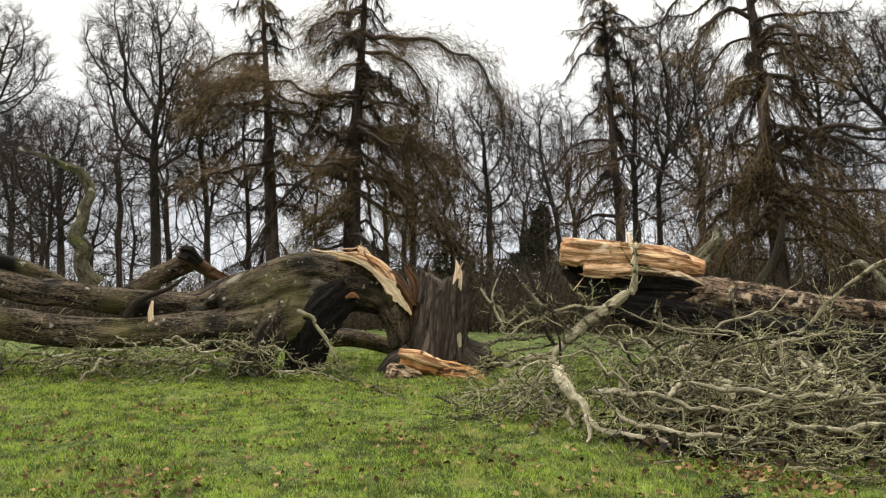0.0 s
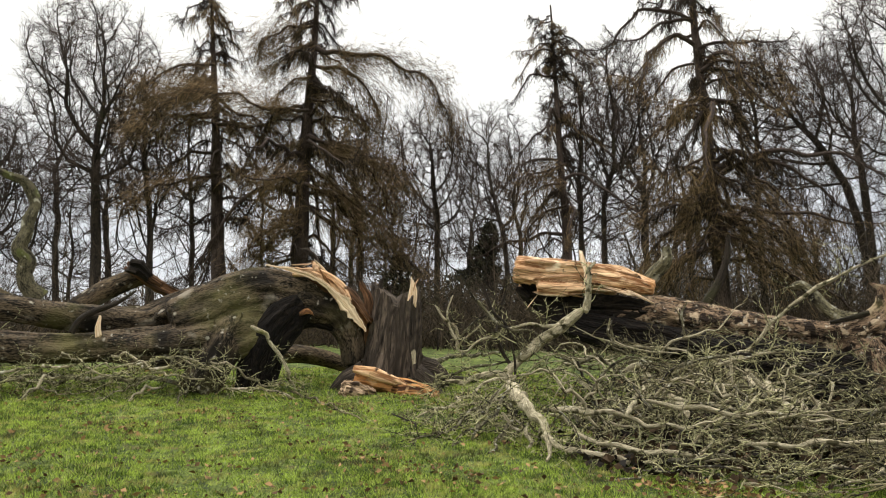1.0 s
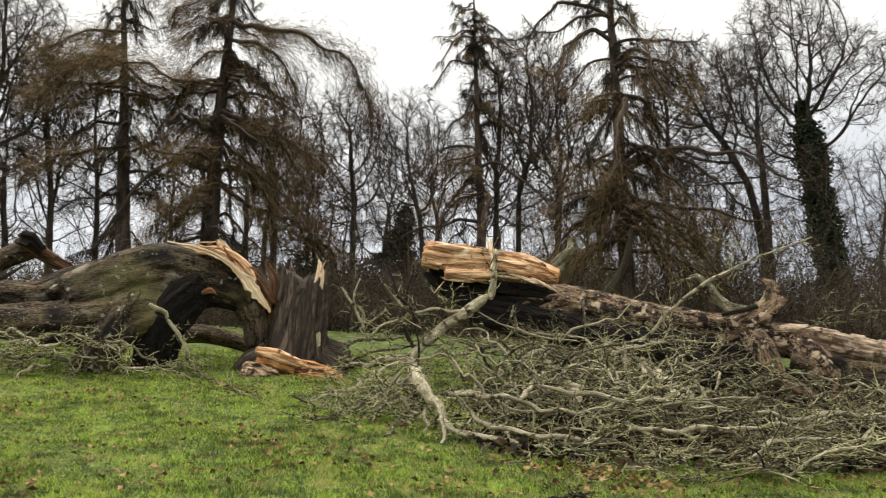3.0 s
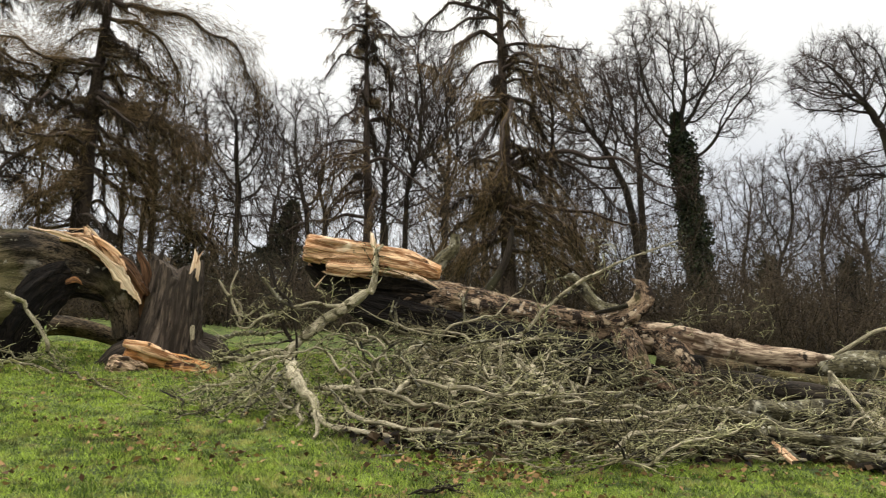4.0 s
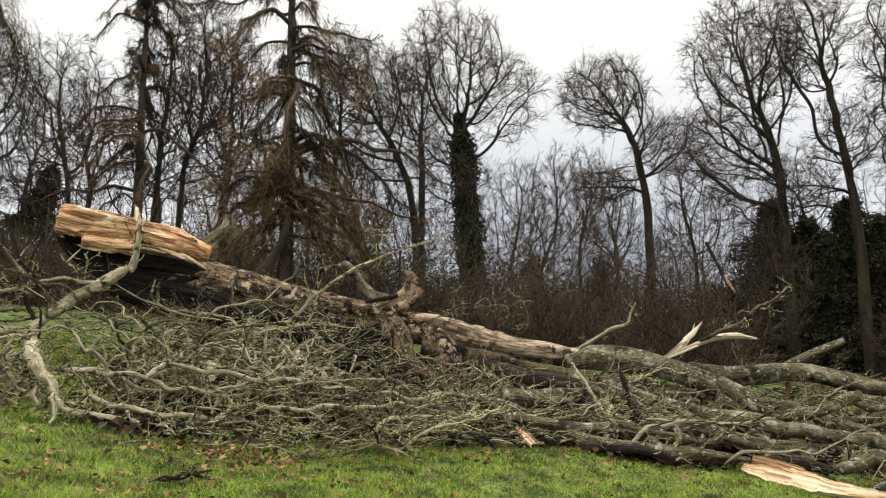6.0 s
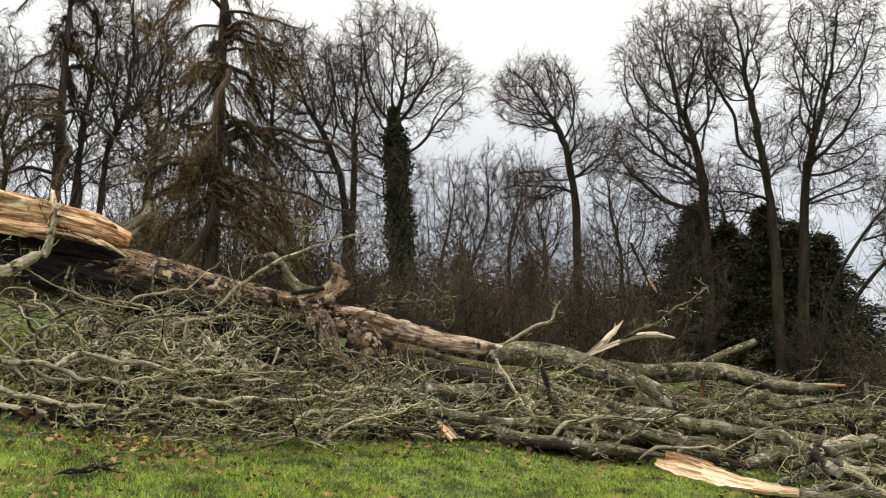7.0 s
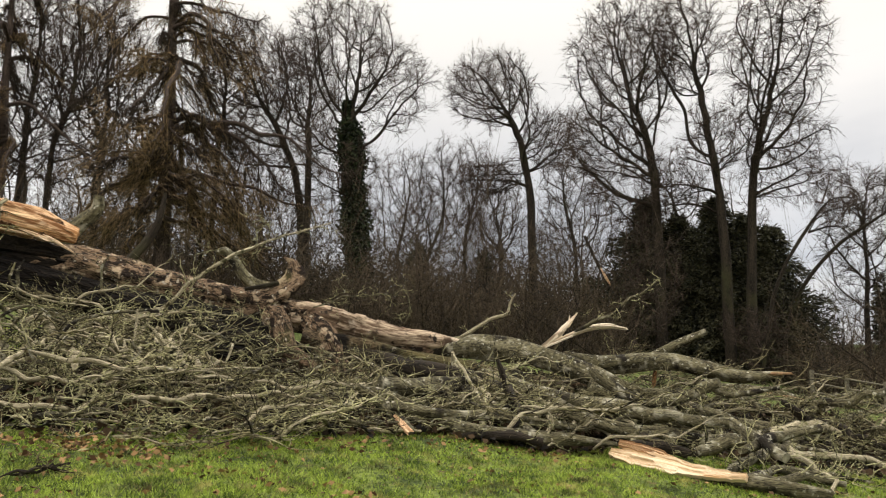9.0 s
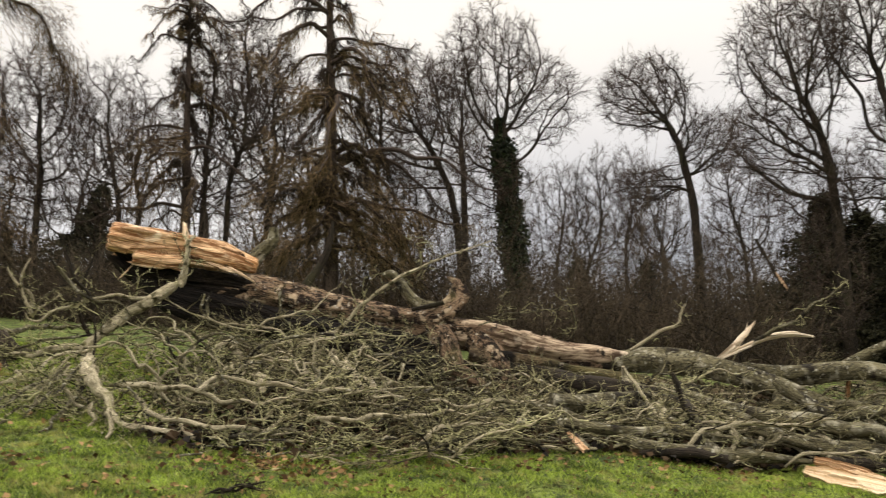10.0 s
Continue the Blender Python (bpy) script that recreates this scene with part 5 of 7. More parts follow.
# ---- the half that fell to one side, still hinged on the stump ----
def build_left_half():
    base = (-2.97, 12.25, 2.01)
    half = thing("fallen_tree", base, "huge fallen half trunk arching off the stump, mossy grey bark", "fallen tree")
    fuse("bole", [
        ([(-3.44, 12.12, 3.00), (-2.98, 12.29, 3.17), (-2.59, 12.43, 3.30), (-2.17, 12.55, 3.39), (-1.75, 12.66, 3.38), (-1.32, 12.76, 3.27), (-0.99, 12.84, 3.03), (-0.80, 12.90, 2.66), (-0.76, 12.95, 2.28)], [0.30, 0.40, 0.47, 0.48, 0.40, 0.32, 0.25, 0.20, 0.2]),
        ([(-1.74, 12.99, 3.44), (-2.37, 12.88, 3.51), (-2.90, 12.78, 3.41), (-3.42, 12.65, 3.25), (-3.89, 12.41, 3.03), (-4.44, 12.22, 3.05), (-5.04, 11.98, 3.13), (-5.54, 11.76, 3.22), (-6.01, 11.53, 3.27), (-6.52, 11.25, 3.41), (-7.22, 10.81, 3.63), (-7.85, 10.37, 3.82)], [0.30, 0.32, 0.30, 0.27, 0.23, 0.22, 0.21, 0.21, 0.2, 0.19, 0.17, 0.13]),
        ([(-1.90, 12.46, 3.02), (-2.36, 12.28, 2.80), (-2.86, 12.17, 2.68), (-3.34, 12.05, 2.62), (-3.89, 11.88, 2.61), (-4.48, 11.67, 2.62), (-5.05, 11.44, 2.62), (-5.51, 11.22, 2.65), (-5.89, 11.03, 2.71), (-6.37, 10.76, 2.80), (-7.01, 10.35, 2.76), (-7.58, 9.94, 2.65)], [0.12, 0.34, 0.36, 0.31, 0.25, 0.22, 0.22, 0.23, 0.22, 0.2, 0.18, 0.14]),
        ([(-2.56, 12.15, 2.91), (-2.72, 12.10, 2.62), (-2.85, 12.05, 2.33), (-2.93, 12.02, 2.10), (-3.02, 12.0, 1.93)], [0.24, 0.31, 0.29, 0.25, 0.21]),
        ([(-2.85, 12.30, 2.5), (-3.05, 12.2, 2.2), (-3.25, 12.1, 1.98)], [0.2, 0.2, 0.13])], M_BARK_OLD, half, "", 0.026, 6, 0.040, 6.0, 1.1, 41, 0.13, 0.05)
    # Leg and inside of the arch, with the shade under it painted in.
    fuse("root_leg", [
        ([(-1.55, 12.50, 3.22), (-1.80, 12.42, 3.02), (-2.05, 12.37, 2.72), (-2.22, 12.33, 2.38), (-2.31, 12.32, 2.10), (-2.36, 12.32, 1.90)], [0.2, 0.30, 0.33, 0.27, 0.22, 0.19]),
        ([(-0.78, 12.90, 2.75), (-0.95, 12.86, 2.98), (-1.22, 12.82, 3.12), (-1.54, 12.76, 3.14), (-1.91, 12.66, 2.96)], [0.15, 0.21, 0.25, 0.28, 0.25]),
        ([(-2.0, 12.6, 2.8), (-2.05, 12.7, 2.4), (-2.12, 12.7, 2.0)], [0.2, 0.16, 0.12])], M_SHADED_WOOD, half, "leg and hollow underside of torn wood, coloured dark for shade", 0.03, 4, 0.045, 6.0, 1.2, 45, 0.2, 0.08)
    part("limb", tube(Shape(), [(-5.63, 11.94, 3.28), (-5.94, 11.79, 3.47), (-6.25, 11.63, 3.63), (-6.57, 11.45, 3.76), (-7.06, 11.15, 3.92)], [0.17, 0.17, 0.16, 0.14, 0.1], 16, 0.08, 0.14, 46), M_BARK, half)
    part("limb", tube(Shape(), [(-5.43, 12.31, 3.45), (-5.58, 12.24, 3.60), (-5.65, 12.21, 3.83), (-5.62, 12.22, 4.03), (-5.72, 12.17, 4.21), (-5.64, 12.21, 4.46), (-5.62, 12.22, 4.68), (-5.55, 12.25, 4.90), (-5.60, 12.23, 5.11), (-5.71, 12.18, 5.28), (-5.91, 12.08, 5.36), (-6.14, 11.97, 5.47), (-6.49, 11.78, 5.58)], [0.13, 0.115, 0.105, 0.12, 0.10, 0.085, 0.09, 0.075, 0.075, 0.06, 0.05, 0.04, 0.025], 18, 0.04, 0.26, 47, ridge=0.07), M_MOSSY, half, "mossy crooked upright limb")
    part("limb", tube(Shape(), [(-5.12, 12.49, 3.19), (-4.85, 12.60, 3.43), (-4.53, 12.72, 3.65), (-4.12, 12.86, 3.85)], [0.15, 0.16, 0.16, 0.15], 16, 0.06, 0.08, 48), M_BARK, half)
    part("broken_end", torn(Shape(), [(-4.21, 12.72, 3.93), (-4.05, 12.77, 3.81), (-3.82, 12.84, 3.65), (-3.51, 12.93, 3.48)], [0.12, 0.14, 0.13, 0.08], 24, 0.04, 49, 0.8, 0.15, 0.14), M_WOOD_ROT, half, "rotten red-brown torn end", False)
    # Solid dark cap: its colour stands for the dark inside the hollow end.
    part("broken_end", torn(Shape(), [(-4.19, 12.46, 3.94), (-4.05, 12.51, 3.90), (-3.92, 12.55, 3.78)], [0.10, 0.13, 0.08], 16, 0.03, 50, 0.9, 0.06, 0.2), M_SHADE_DARK, half, "", False)
    part("branch", tube(Shape(), [(-4.65, 11.50, 2.83), (-4.55, 11.53, 3.01), (-4.37, 11.61, 3.14), (-4.12, 11.69, 3.24), (-3.86, 11.78, 3.43)], [0.05, 0.045, 0.04, 0.03, 0.015], 8, 0.06, 0.1, 51), M_TREE, half)
    part("splinter", torn(Shape(), [(-4.27, 11.48, 2.78), (-4.28, 11.48, 2.89), (-4.26, 11.49, 3.02)], [0.045, 0.04, 0.02], 10, 0.03, 52, 0.5, 0.04), M_WOOD_NEW, half, "small upright pale splinter", False)
    # torn edge along the break
    torn_label = "pale splintered edge of the break"
    part("torn_heartwood", torn(Shape(), [(-1.68, 12.64, 3.62), (-1.24, 12.69, 3.55), (-0.84, 12.72, 3.31), (-0.55, 12.74, 2.93)], [0.14, 0.18, 0.2, 0.14], 30, 0.04, 59, 0.8, 0.12, 0.12), M_WOOD_ROT, half, "red-brown torn wood along the break", False)
    part("torn_sheet", sheet(Shape(), [(-2.04, 12.18, 3.82), (-1.63, 12.24, 3.72), (-1.28, 12.28, 3.58), (-1.01, 12.31, 3.37), (-0.77, 12.33, 3.09), (-0.55, 12.34, 2.73)], [0.015, 0.035, 0.045, 0.055, 0.095, 0.03], 600), M_WOOD_NEW, half, torn_label, False)
    crest = fuse("torn_crest", [([(-1.66, 12.42, 3.70), (-1.38, 12.42, 3.70), (-1.14, 12.43, 3.60), (-0.93, 12.44, 3.42), (-0.80, 12.46, 3.22)], [0.05, 0.085, 0.10, 0.09, 0.05]),
                        ([(-1.34, 12.42, 3.64), (-1.30, 12.42, 3.78), (-1.36, 12.42, 3.88)], [0.08, 0.055, 0.015])], M_TORN, half, torn_label, 0.014, 1, 0.06, 9.0, 1.2, 604, 0.12, 0.05)
    shards("torn_edge", crest, [(-1.55, 12.30, 3.76), (-1.28, 12.33, 3.68), (-1.03, 12.36, 3.50), (-0.84, 12.37, 3.33)], 5, 0.30, 0.035, [M_WOOD, M_WOOD_RED], 620, 0.16, torn_label)
    shards("torn_edge", crest, [(-1.54, 12.41, 3.85), (-1.29, 12.43, 3.84), (-1.16, 12.45, 3.72)], 3, 0.22, 0.03, [M_WOOD_NEW], 640, 0.4, torn_label)
    part("knot_wound", torn(Shape(), [(-1.55, 12.30, 3.04), (-1.44, 12.32, 3.09), (-1.36, 12.33, 3.05)], [0.04, 0.06, 0.03], 12, 0.03, 70, 0.8, 0.04), M_WOOD_RED, half, "pale wound where a knot tore out", False)


build_left_half()
log = thing("fallen_log", (-1.57, 14.52, 2.30), "bark-covered log lying on the grass behind the stump", "log")
part("bark", tube(Shape(), [(-2.09, 14.45, 2.58), (-1.76, 14.49, 2.58), (-1.36, 14.54, 2.49), (-0.86, 14.58, 2.31)], [0.16, 0.16, 0.15, 0.13], 18, 0.06, 0.08, 71), M_BARK, log)


# ---- wood torn off at the foot of the stump ----
def torn_piece(name, label, base, pieces):
    piece = thing(name, base, label, "broken wood")
    for nm, lines, mat, deep, seed in pieces:
        fuse(nm, lines, mat, piece, "", 0.016, 1, deep, 8.0, 0.9, seed, 0.12, 0.05)


torn_piece("split_plank", "long orange split plank leaning at the stump's foot", (0.03, 11.32, 1.62), [
    ("wood", [([(-0.72, 12.10, 2.05), (-0.38, 12.10, 1.95), (0.04, 12.10, 1.82), (0.51, 12.09, 1.68)], [0.09, 0.15, 0.17, 0.09]), ([(-0.1, 11.96, 1.80), (0.2, 11.96, 1.75), (0.46, 11.94, 1.69)], [0.08, 0.11, 0.07])], M_ORANGE, 0.07, 81),
    ("wood", [([(-0.74, 11.93, 2.15), (-0.45, 11.94, 2.07), (-0.17, 11.95, 1.96), (0.05, 11.96, 1.88)], [0.05, 0.085, 0.07, 0.03])], M_TORN, 0.04, 82),
    ("wood", [([(0.40, 11.84, 1.72), (0.50, 11.84, 1.67)], [0.05, 0.05])], M_TORN, 0.02, 84)])
torn_piece("splintered_block", "short splintered block of broken pale wood", (-0.63, 11.11, 1.64), [
    ("wood", [([(-0.92, 11.97, 1.88), (-0.72, 11.96, 1.81), (-0.45, 11.96, 1.72)], [0.11, 0.17, 0.12]), ([(-0.86, 11.84, 1.83), (-0.6, 11.83, 1.72)], [0.08, 0.08])], M_FRAYED, 0.10, 85),
    ("wood", [([(-0.89, 11.80, 1.72), (-0.70, 11.81, 1.70), (-0.52, 11.84, 1.68)], [0.05, 0.07, 0.04])], M_FRAYED, 0.05, 87)])


# ---- the other half: fallen trunk with its torn butt and crown ----
def build_right_half():
    half = thing("fallen_tree", (7.16, 11.32, 1.04), "long fallen trunk with flaking bark and a torn pale butt", "fallen tree")
    butt = "pale torn wood of the broken butt"
    torn_wood = fuse("torn_butt", [([(1.98, 13.0, 3.73), (2.50, 12.91, 3.63), (3.04, 12.80, 3.54), (3.57, 12.68, 3.43), (4.12, 12.52, 3.25)], [0.21, 0.245, 0.235, 0.20, 0.12]),
                       ([(2.10, 13.25, 3.66), (2.80, 13.1, 3.5), (3.6, 12.9, 3.3)], [0.2, 0.22, 0.18]),
                       ([(2.27, 12.80, 3.38), (2.66, 12.74, 3.32), (3.10, 12.66, 3.30)], [0.10, 0.12, 0.07])], M_TORN, half, butt, 0.02, 1, 0.105, 5.5, 0.55, 91, 0.12, 0.05)
    # Lower part of the butt, its dark shading painted by colour.
    part("torn_butt", torn(Shape(), [(2.13, 13.28, 3.44), (2.48, 13.22, 3.20), (3.01, 13.11, 3.05), (3.78, 12.91, 2.94), (4.59, 12.64, 2.79)], [0.18, 0.24, 0.27, 0.25, 0.12], 36, 0.05, 98, 0.9, 0.12, 0.12), M_SHADE_DARK, half, "wood under the torn butt, coloured dark for shade", False)
    shards("splinter", torn_wood, [(2.35, 12.80, 3.80), (2.65, 12.76, 3.76), (3.06, 12.69, 3.65), (3.56, 12.56, 3.51), (4.00, 12.42, 3.30)], 5, 0.55, 0.06, [M_WOOD, M_WOOD, M_WOOD_NEW], 700, 0.12, butt)
    shards("splinter", torn_wood, [(2.25, 12.82, 3.62), (2.53, 12.76, 3.55), (3.04, 12.69, 3.45), (3.91, 12.45, 3.22)], 4, 0.5, 0.06, [M_WOOD, M_WOOD_RED, M_WOOD], 730, 0.12, butt)
    shards("splinter", torn_wood, [(2.27, 12.80, 3.29), (2.62, 12.73, 3.24), (3.03, 12.64, 3.22)], 4, 0.36, 0.06, [M_WOOD_NEW, M_WOOD], 750, 0.15, butt)
    shards("splinter", torn_wood, [(3.26, 12.53, 3.25), (3.63, 12.43, 3.18), (3.95, 12.33, 3.09)], 4, 0.36, 0.05, [M_WOOD_NEW], 760, 0.12, butt)
    shards("splinter", torn_wood, [(2.15, 12.77, 3.09), (2.27, 12.75, 3.24)], 1, 0.25, 0.04, [M_WOOD_NEW], 770, 0.1, butt)
    shards("splinter", torn_wood, [(3.00, 12.55, 3.72), (3.04, 12.54, 3.58), (3.06, 12.53, 3.46)], 2, 0.25, 0.05, [M_WOOD_NEW], 775, 0.3, butt)
    fuse("bole", [
        ([(3.15, 13.16, 2.71), (3.67, 13.03, 2.85), (4.37, 12.82, 2.82), (5.43, 12.43, 2.49), (6.46, 11.94, 2.24), (7.53, 11.32, 1.99), (8.31, 10.78, 1.73), (8.89, 10.32, 1.54), (9.30, 9.96, 1.47)], [0.22, 0.29, 0.32, 0.315, 0.28, 0.26, 0.21, 0.18, 0.12]),
        ([(6.71, 11.70, 2.27), (6.92, 11.40, 2.03), (6.96, 11.20, 1.76), (6.95, 11.09, 1.46), (7.00, 10.95, 1.05)], [0.12, 0.20, 0.18, 0.16, 0.14]),
        ([(6.95, 11.09, 1.46), (7.15, 10.9, 1.25), (7.45, 10.7, 1.05)], [0.11, 0.10, 0.07]),
        ([(7.32, 11.33, 2.04), (7.49, 11.05, 1.82), (7.57, 10.81, 1.56), (7.61, 10.67, 1.28), (7.66, 10.51, 0.94)], [0.12, 0.22, 0.20, 0.175, 0.14]),
        ([(7.57, 10.81, 1.5), (7.85, 10.6, 1.25), (8.1, 10.4, 1.0)], [0.11, 0.10, 0.06]),
        ([(6.6, 11.9, 2.25), (6.83, 11.53, 2.31), (7.10, 11.43, 2.47), (7.28, 11.38, 2.66), (7.29, 11.44, 2.84)], [0.2, 0.17, 0.165, 0.16, 0.13])], M_BARK_FLAKE, half, "", 0.024, 3, 0.034, 7.0, 1.6, 101, 0.15, 0.05, 0.3)
    part("limb", tube(Shape(), [(8.38, 10.72, 1.71), (8.96, 10.26, 1.54), (9.37, 9.89, 1.49), (9.70, 9.58, 1.48), (10.19, 9.08, 1.39), (10.58, 8.63, 1.23), (10.98, 8.13, 0.99), (11.29, 7.69, 0.75), (12.08, 7.23, 0.45), (12.78, 6.81, 0.13)],
                      [0.08, 0.14, 0.185, 0.20, 0.205, 0.20, 0.18, 0.15, 0.11, 0.06], 40, 0.05, 0.12, 102, ridge=0.03), M_SMOOTH, half, "greenish grey upper trunk")
    fuse("peeled_bole", [([(7.00, 11.53, 2.21), (7.32, 11.33, 2.10), (7.72, 11.08, 1.97), (8.25, 10.70, 1.77), (8.69, 10.35, 1.65), (9.04, 10.06, 1.61), (9.44, 9.69, 1.55)], [0.10, 0.19, 0.235, 0.225, 0.19, 0.15, 0.08])], M_PEELED_G, half,
         "pale stretch of trunk that has lost its bark", 0.026, 2, 0.04, 4.0, 1.2, 103, 0.13, 0.04, 0.5)
    # Extra dark mass along the underside; its colour paints the trunk's shade.
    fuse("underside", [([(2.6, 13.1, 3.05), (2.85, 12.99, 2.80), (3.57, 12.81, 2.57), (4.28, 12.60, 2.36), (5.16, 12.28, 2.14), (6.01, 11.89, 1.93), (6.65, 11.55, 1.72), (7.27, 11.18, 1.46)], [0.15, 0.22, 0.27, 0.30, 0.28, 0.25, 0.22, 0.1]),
                       ([(5.64, 12.01, 1.67), (6.13, 11.77, 1.56), (6.61, 11.51, 1.42), (7.07, 11.25, 1.15)], [0.12, 0.2, 0.2, 0.1])], M_SHADED_WOOD, half, "underside of the trunk, coloured near-black for its shade", 0.03, 3, 0.05, 6.0, 1.3, 104, 0.22, 0.08)
    part("limb", tube(Shape(), [(7.20, 11.05, 1.70), (7.78, 10.66, 1.52), (8.38, 10.19, 1.38), (8.94, 9.72, 1.23), (9.55, 9.12, 1.06), (10.22, 8.38, 0.86)], [0.12, 0.15, 0.14, 0.14, 0.13, 0.09], 30, 0.05, 0.2, 106, ridge=0.07), M_BARK, half)
    limbs = []
    limbs.append(("limb", [(10.87, 8.65, 1.29), (11.28, 8.13, 1.18), (11.81, 7.38, 1.22), (12.18, 6.79, 1.09), (12.47, 6.27, 0.97), (12.73, 5.73, 1.00)], [0.14, 0.15, 0.15, 0.14, 0.105, 0.06], M_SMOOTH))
    limbs.append(("limb", [(6.74, 10.87, 1.50), (7.01, 10.70, 1.32), (7.22, 10.56, 1.05)], [0.12, 0.11, 0.09], M_FLAKY))
    limbs.append(("limb", [(6.94, 11.70, 2.50), (6.76, 11.82, 2.57), (6.60, 11.93, 2.74), (6.48, 12.01, 2.98), (6.35, 12.10, 3.14), (6.22, 12.18, 3.10)], [0.10, 0.10, 0.095, 0.085, 0.075, 0.04], M_SMOOTH))
    limbs.append(("limb", [(6.43, 11.55, 2.47), (6.70, 11.41, 2.52), (6.91, 11.30, 2.57)], [0.03, 0.04, 0.04], M_TREE))
    limbs.append(("limb", [(5.05, 12.90, 2.92), (5.32, 12.80, 3.31), (5.48, 12.73, 3.71), (5.55, 12.70, 4.11)], [0.08, 0.07, 0.06, 0.03], M_TREE))
    limbs.append(("limb", [(4.16, 13.41, 3.24), (4.43, 13.33, 3.59), (4.63, 13.26, 3.79), (4.66, 13.25, 4.04)], [0.12, 0.11, 0.10, 0.08], M_SMOOTH))
    limbs.append(("limb", [(11.92, 7.57, 1.29), (12.13, 7.26, 1.48), (12.38, 6.83, 1.71)], [0.09, 0.08, 0.05], M_SMOOTH))
    limbs.append(("limb", [(6.00, 7.42, 1.07), (6.73, 7.45, 1.01), (7.80, 7.66, 0.96), (8.65, 7.63, 0.84), (9.06, 7.15, 0.70), (9.70, 6.77, 0.57), (10.08, 6.11, 0.39), (10.61, 5.41, 0.19)], [0.10, 0.12, 0.12, 0.12, 0.12, 0.12, 0.10, 0.06], M_SMOOTH))
    limbs.append(("limb", [(5.52, 7.20, 1.03), (5.86, 7.02, 0.93), (6.12, 6.64, 0.74), (6.24, 6.22, 0.62), (6.57, 5.95, 0.56), (7.19, 5.69, 0.48), (7.91, 5.46, 0.37)], [0.07, 0.085, 0.085, 0.08, 0.08, 0.07, 0.03], M_SMOOTH))
    limbs.append(("limb", [(7.77, 10.68, 1.44), (8.18, 10.01, 1.26), (7.54, 8.05, 1.15), (8.62, 8.15, 1.01), (9.45, 8.03, 0.86)], [0.14, 0.13, 0.11, 0.10, 0.07], M_TREE))
    limbs.append(("limb", [(10.65, 7.90, 0.83), (11.64, 7.51, 0.59), (11.46, 6.40, 0.37), (12.04, 5.81, 0.21), (12.38, 4.97, 0.01)], [0.13, 0.12, 0.11, 0.10, 0.06], M_SMOOTH))
    limbs.append(("limb", [(11.32, 7.51, 0.74), (12.63, 7.50, 0.64), (14.68, 7.79, 0.67), (17.54, 8.31, 0.45), (18.23, 8.01, 0.26)], [0.07, 0.08, 0.07, 0.06, 0.05], M_SMOOTH))
    limbs.append(("limb", [(5.34, 6.95, 1.10), (5.68, 6.89, 0.88), (5.69, 6.69, 0.74), (5.59, 6.38, 0.65)], [0.04, 0.06, 0.065, 0.065], M_SMOOTH))
    limbs.append(("limb", [(7.41, 7.47, 0.98), (7.17, 6.53, 0.73), (6.94, 5.80, 0.50)], [0.06, 0.065, 0.05], M_SMOOTH))
    limbs.append(("limb", [(8.67, 8.33, 1.11), (8.49, 7.17, 0.87), (8.05, 6.06, 0.64), (8.34, 5.69, 0.47)], [0.08, 0.085, 0.075, 0.05], M_SMOOTH))
    limbs.append(("limb", [(8.17, 6.51, 0.74), (8.28, 5.81, 0.53), (8.82, 5.46, 0.43), (10.59, 5.64, 0.33)], [0.07, 0.075, 0.07, 0.045], M_SMOOTH))
    limbs.append(("limb", [(8.79, 5.69, 0.44), (9.27, 5.13, 0.33), (10.75, 5.16, 0.28), (14.24, 6.02, 0.21)], [0.07, 0.07, 0.065, 0.04], M_SMOOTH))
    limbs.append(("limb", [(10.82, 6.29, 0.54), (11.23, 5.65, 0.34), (11.97, 5.27, 0.21), (12.19, 4.73, 0.05)], [0.075, 0.08, 0.07, 0.04], M_SMOOTH))
    limbs.append(("limb", [(14.43, 7.66, 0.57), (13.18, 6.19, 0.35), (12.48, 5.17, 0.13), (11.15, 4.18, -0.04)], [0.05, 0.05, 0.045, 0.03], M_TREE))
    limbs.append(("limb", [(8.73, 6.23, 0.57), (8.42, 5.20, 0.34), (8.74, 4.89, 0.23)], [0.05, 0.06, 0.04], M_TREE))
    limbs.append(("limb", [(5.62, 6.71, 0.88), (6.18, 6.43, 0.77), (6.98, 6.16, 0.68), (7.75, 5.82, 0.53)], [0.05, 0.06, 0.055, 0.035], M_SMOOTH))
    limbs.append(("limb", [(9.20, 8.43, 1.14), (7.64, 6.83, 0.93), (7.08, 6.17, 0.72), (6.66, 5.99, 0.55)], [0.035, 0.035, 0.03, 0.02], M_TREE))
    for k, (nm, line, r, mat) in enumerate(limbs):
        part(nm, tube(Shape(), line, r, 20, 0.06, 0.15, 110 + k, ridge=0.06), mat, half)
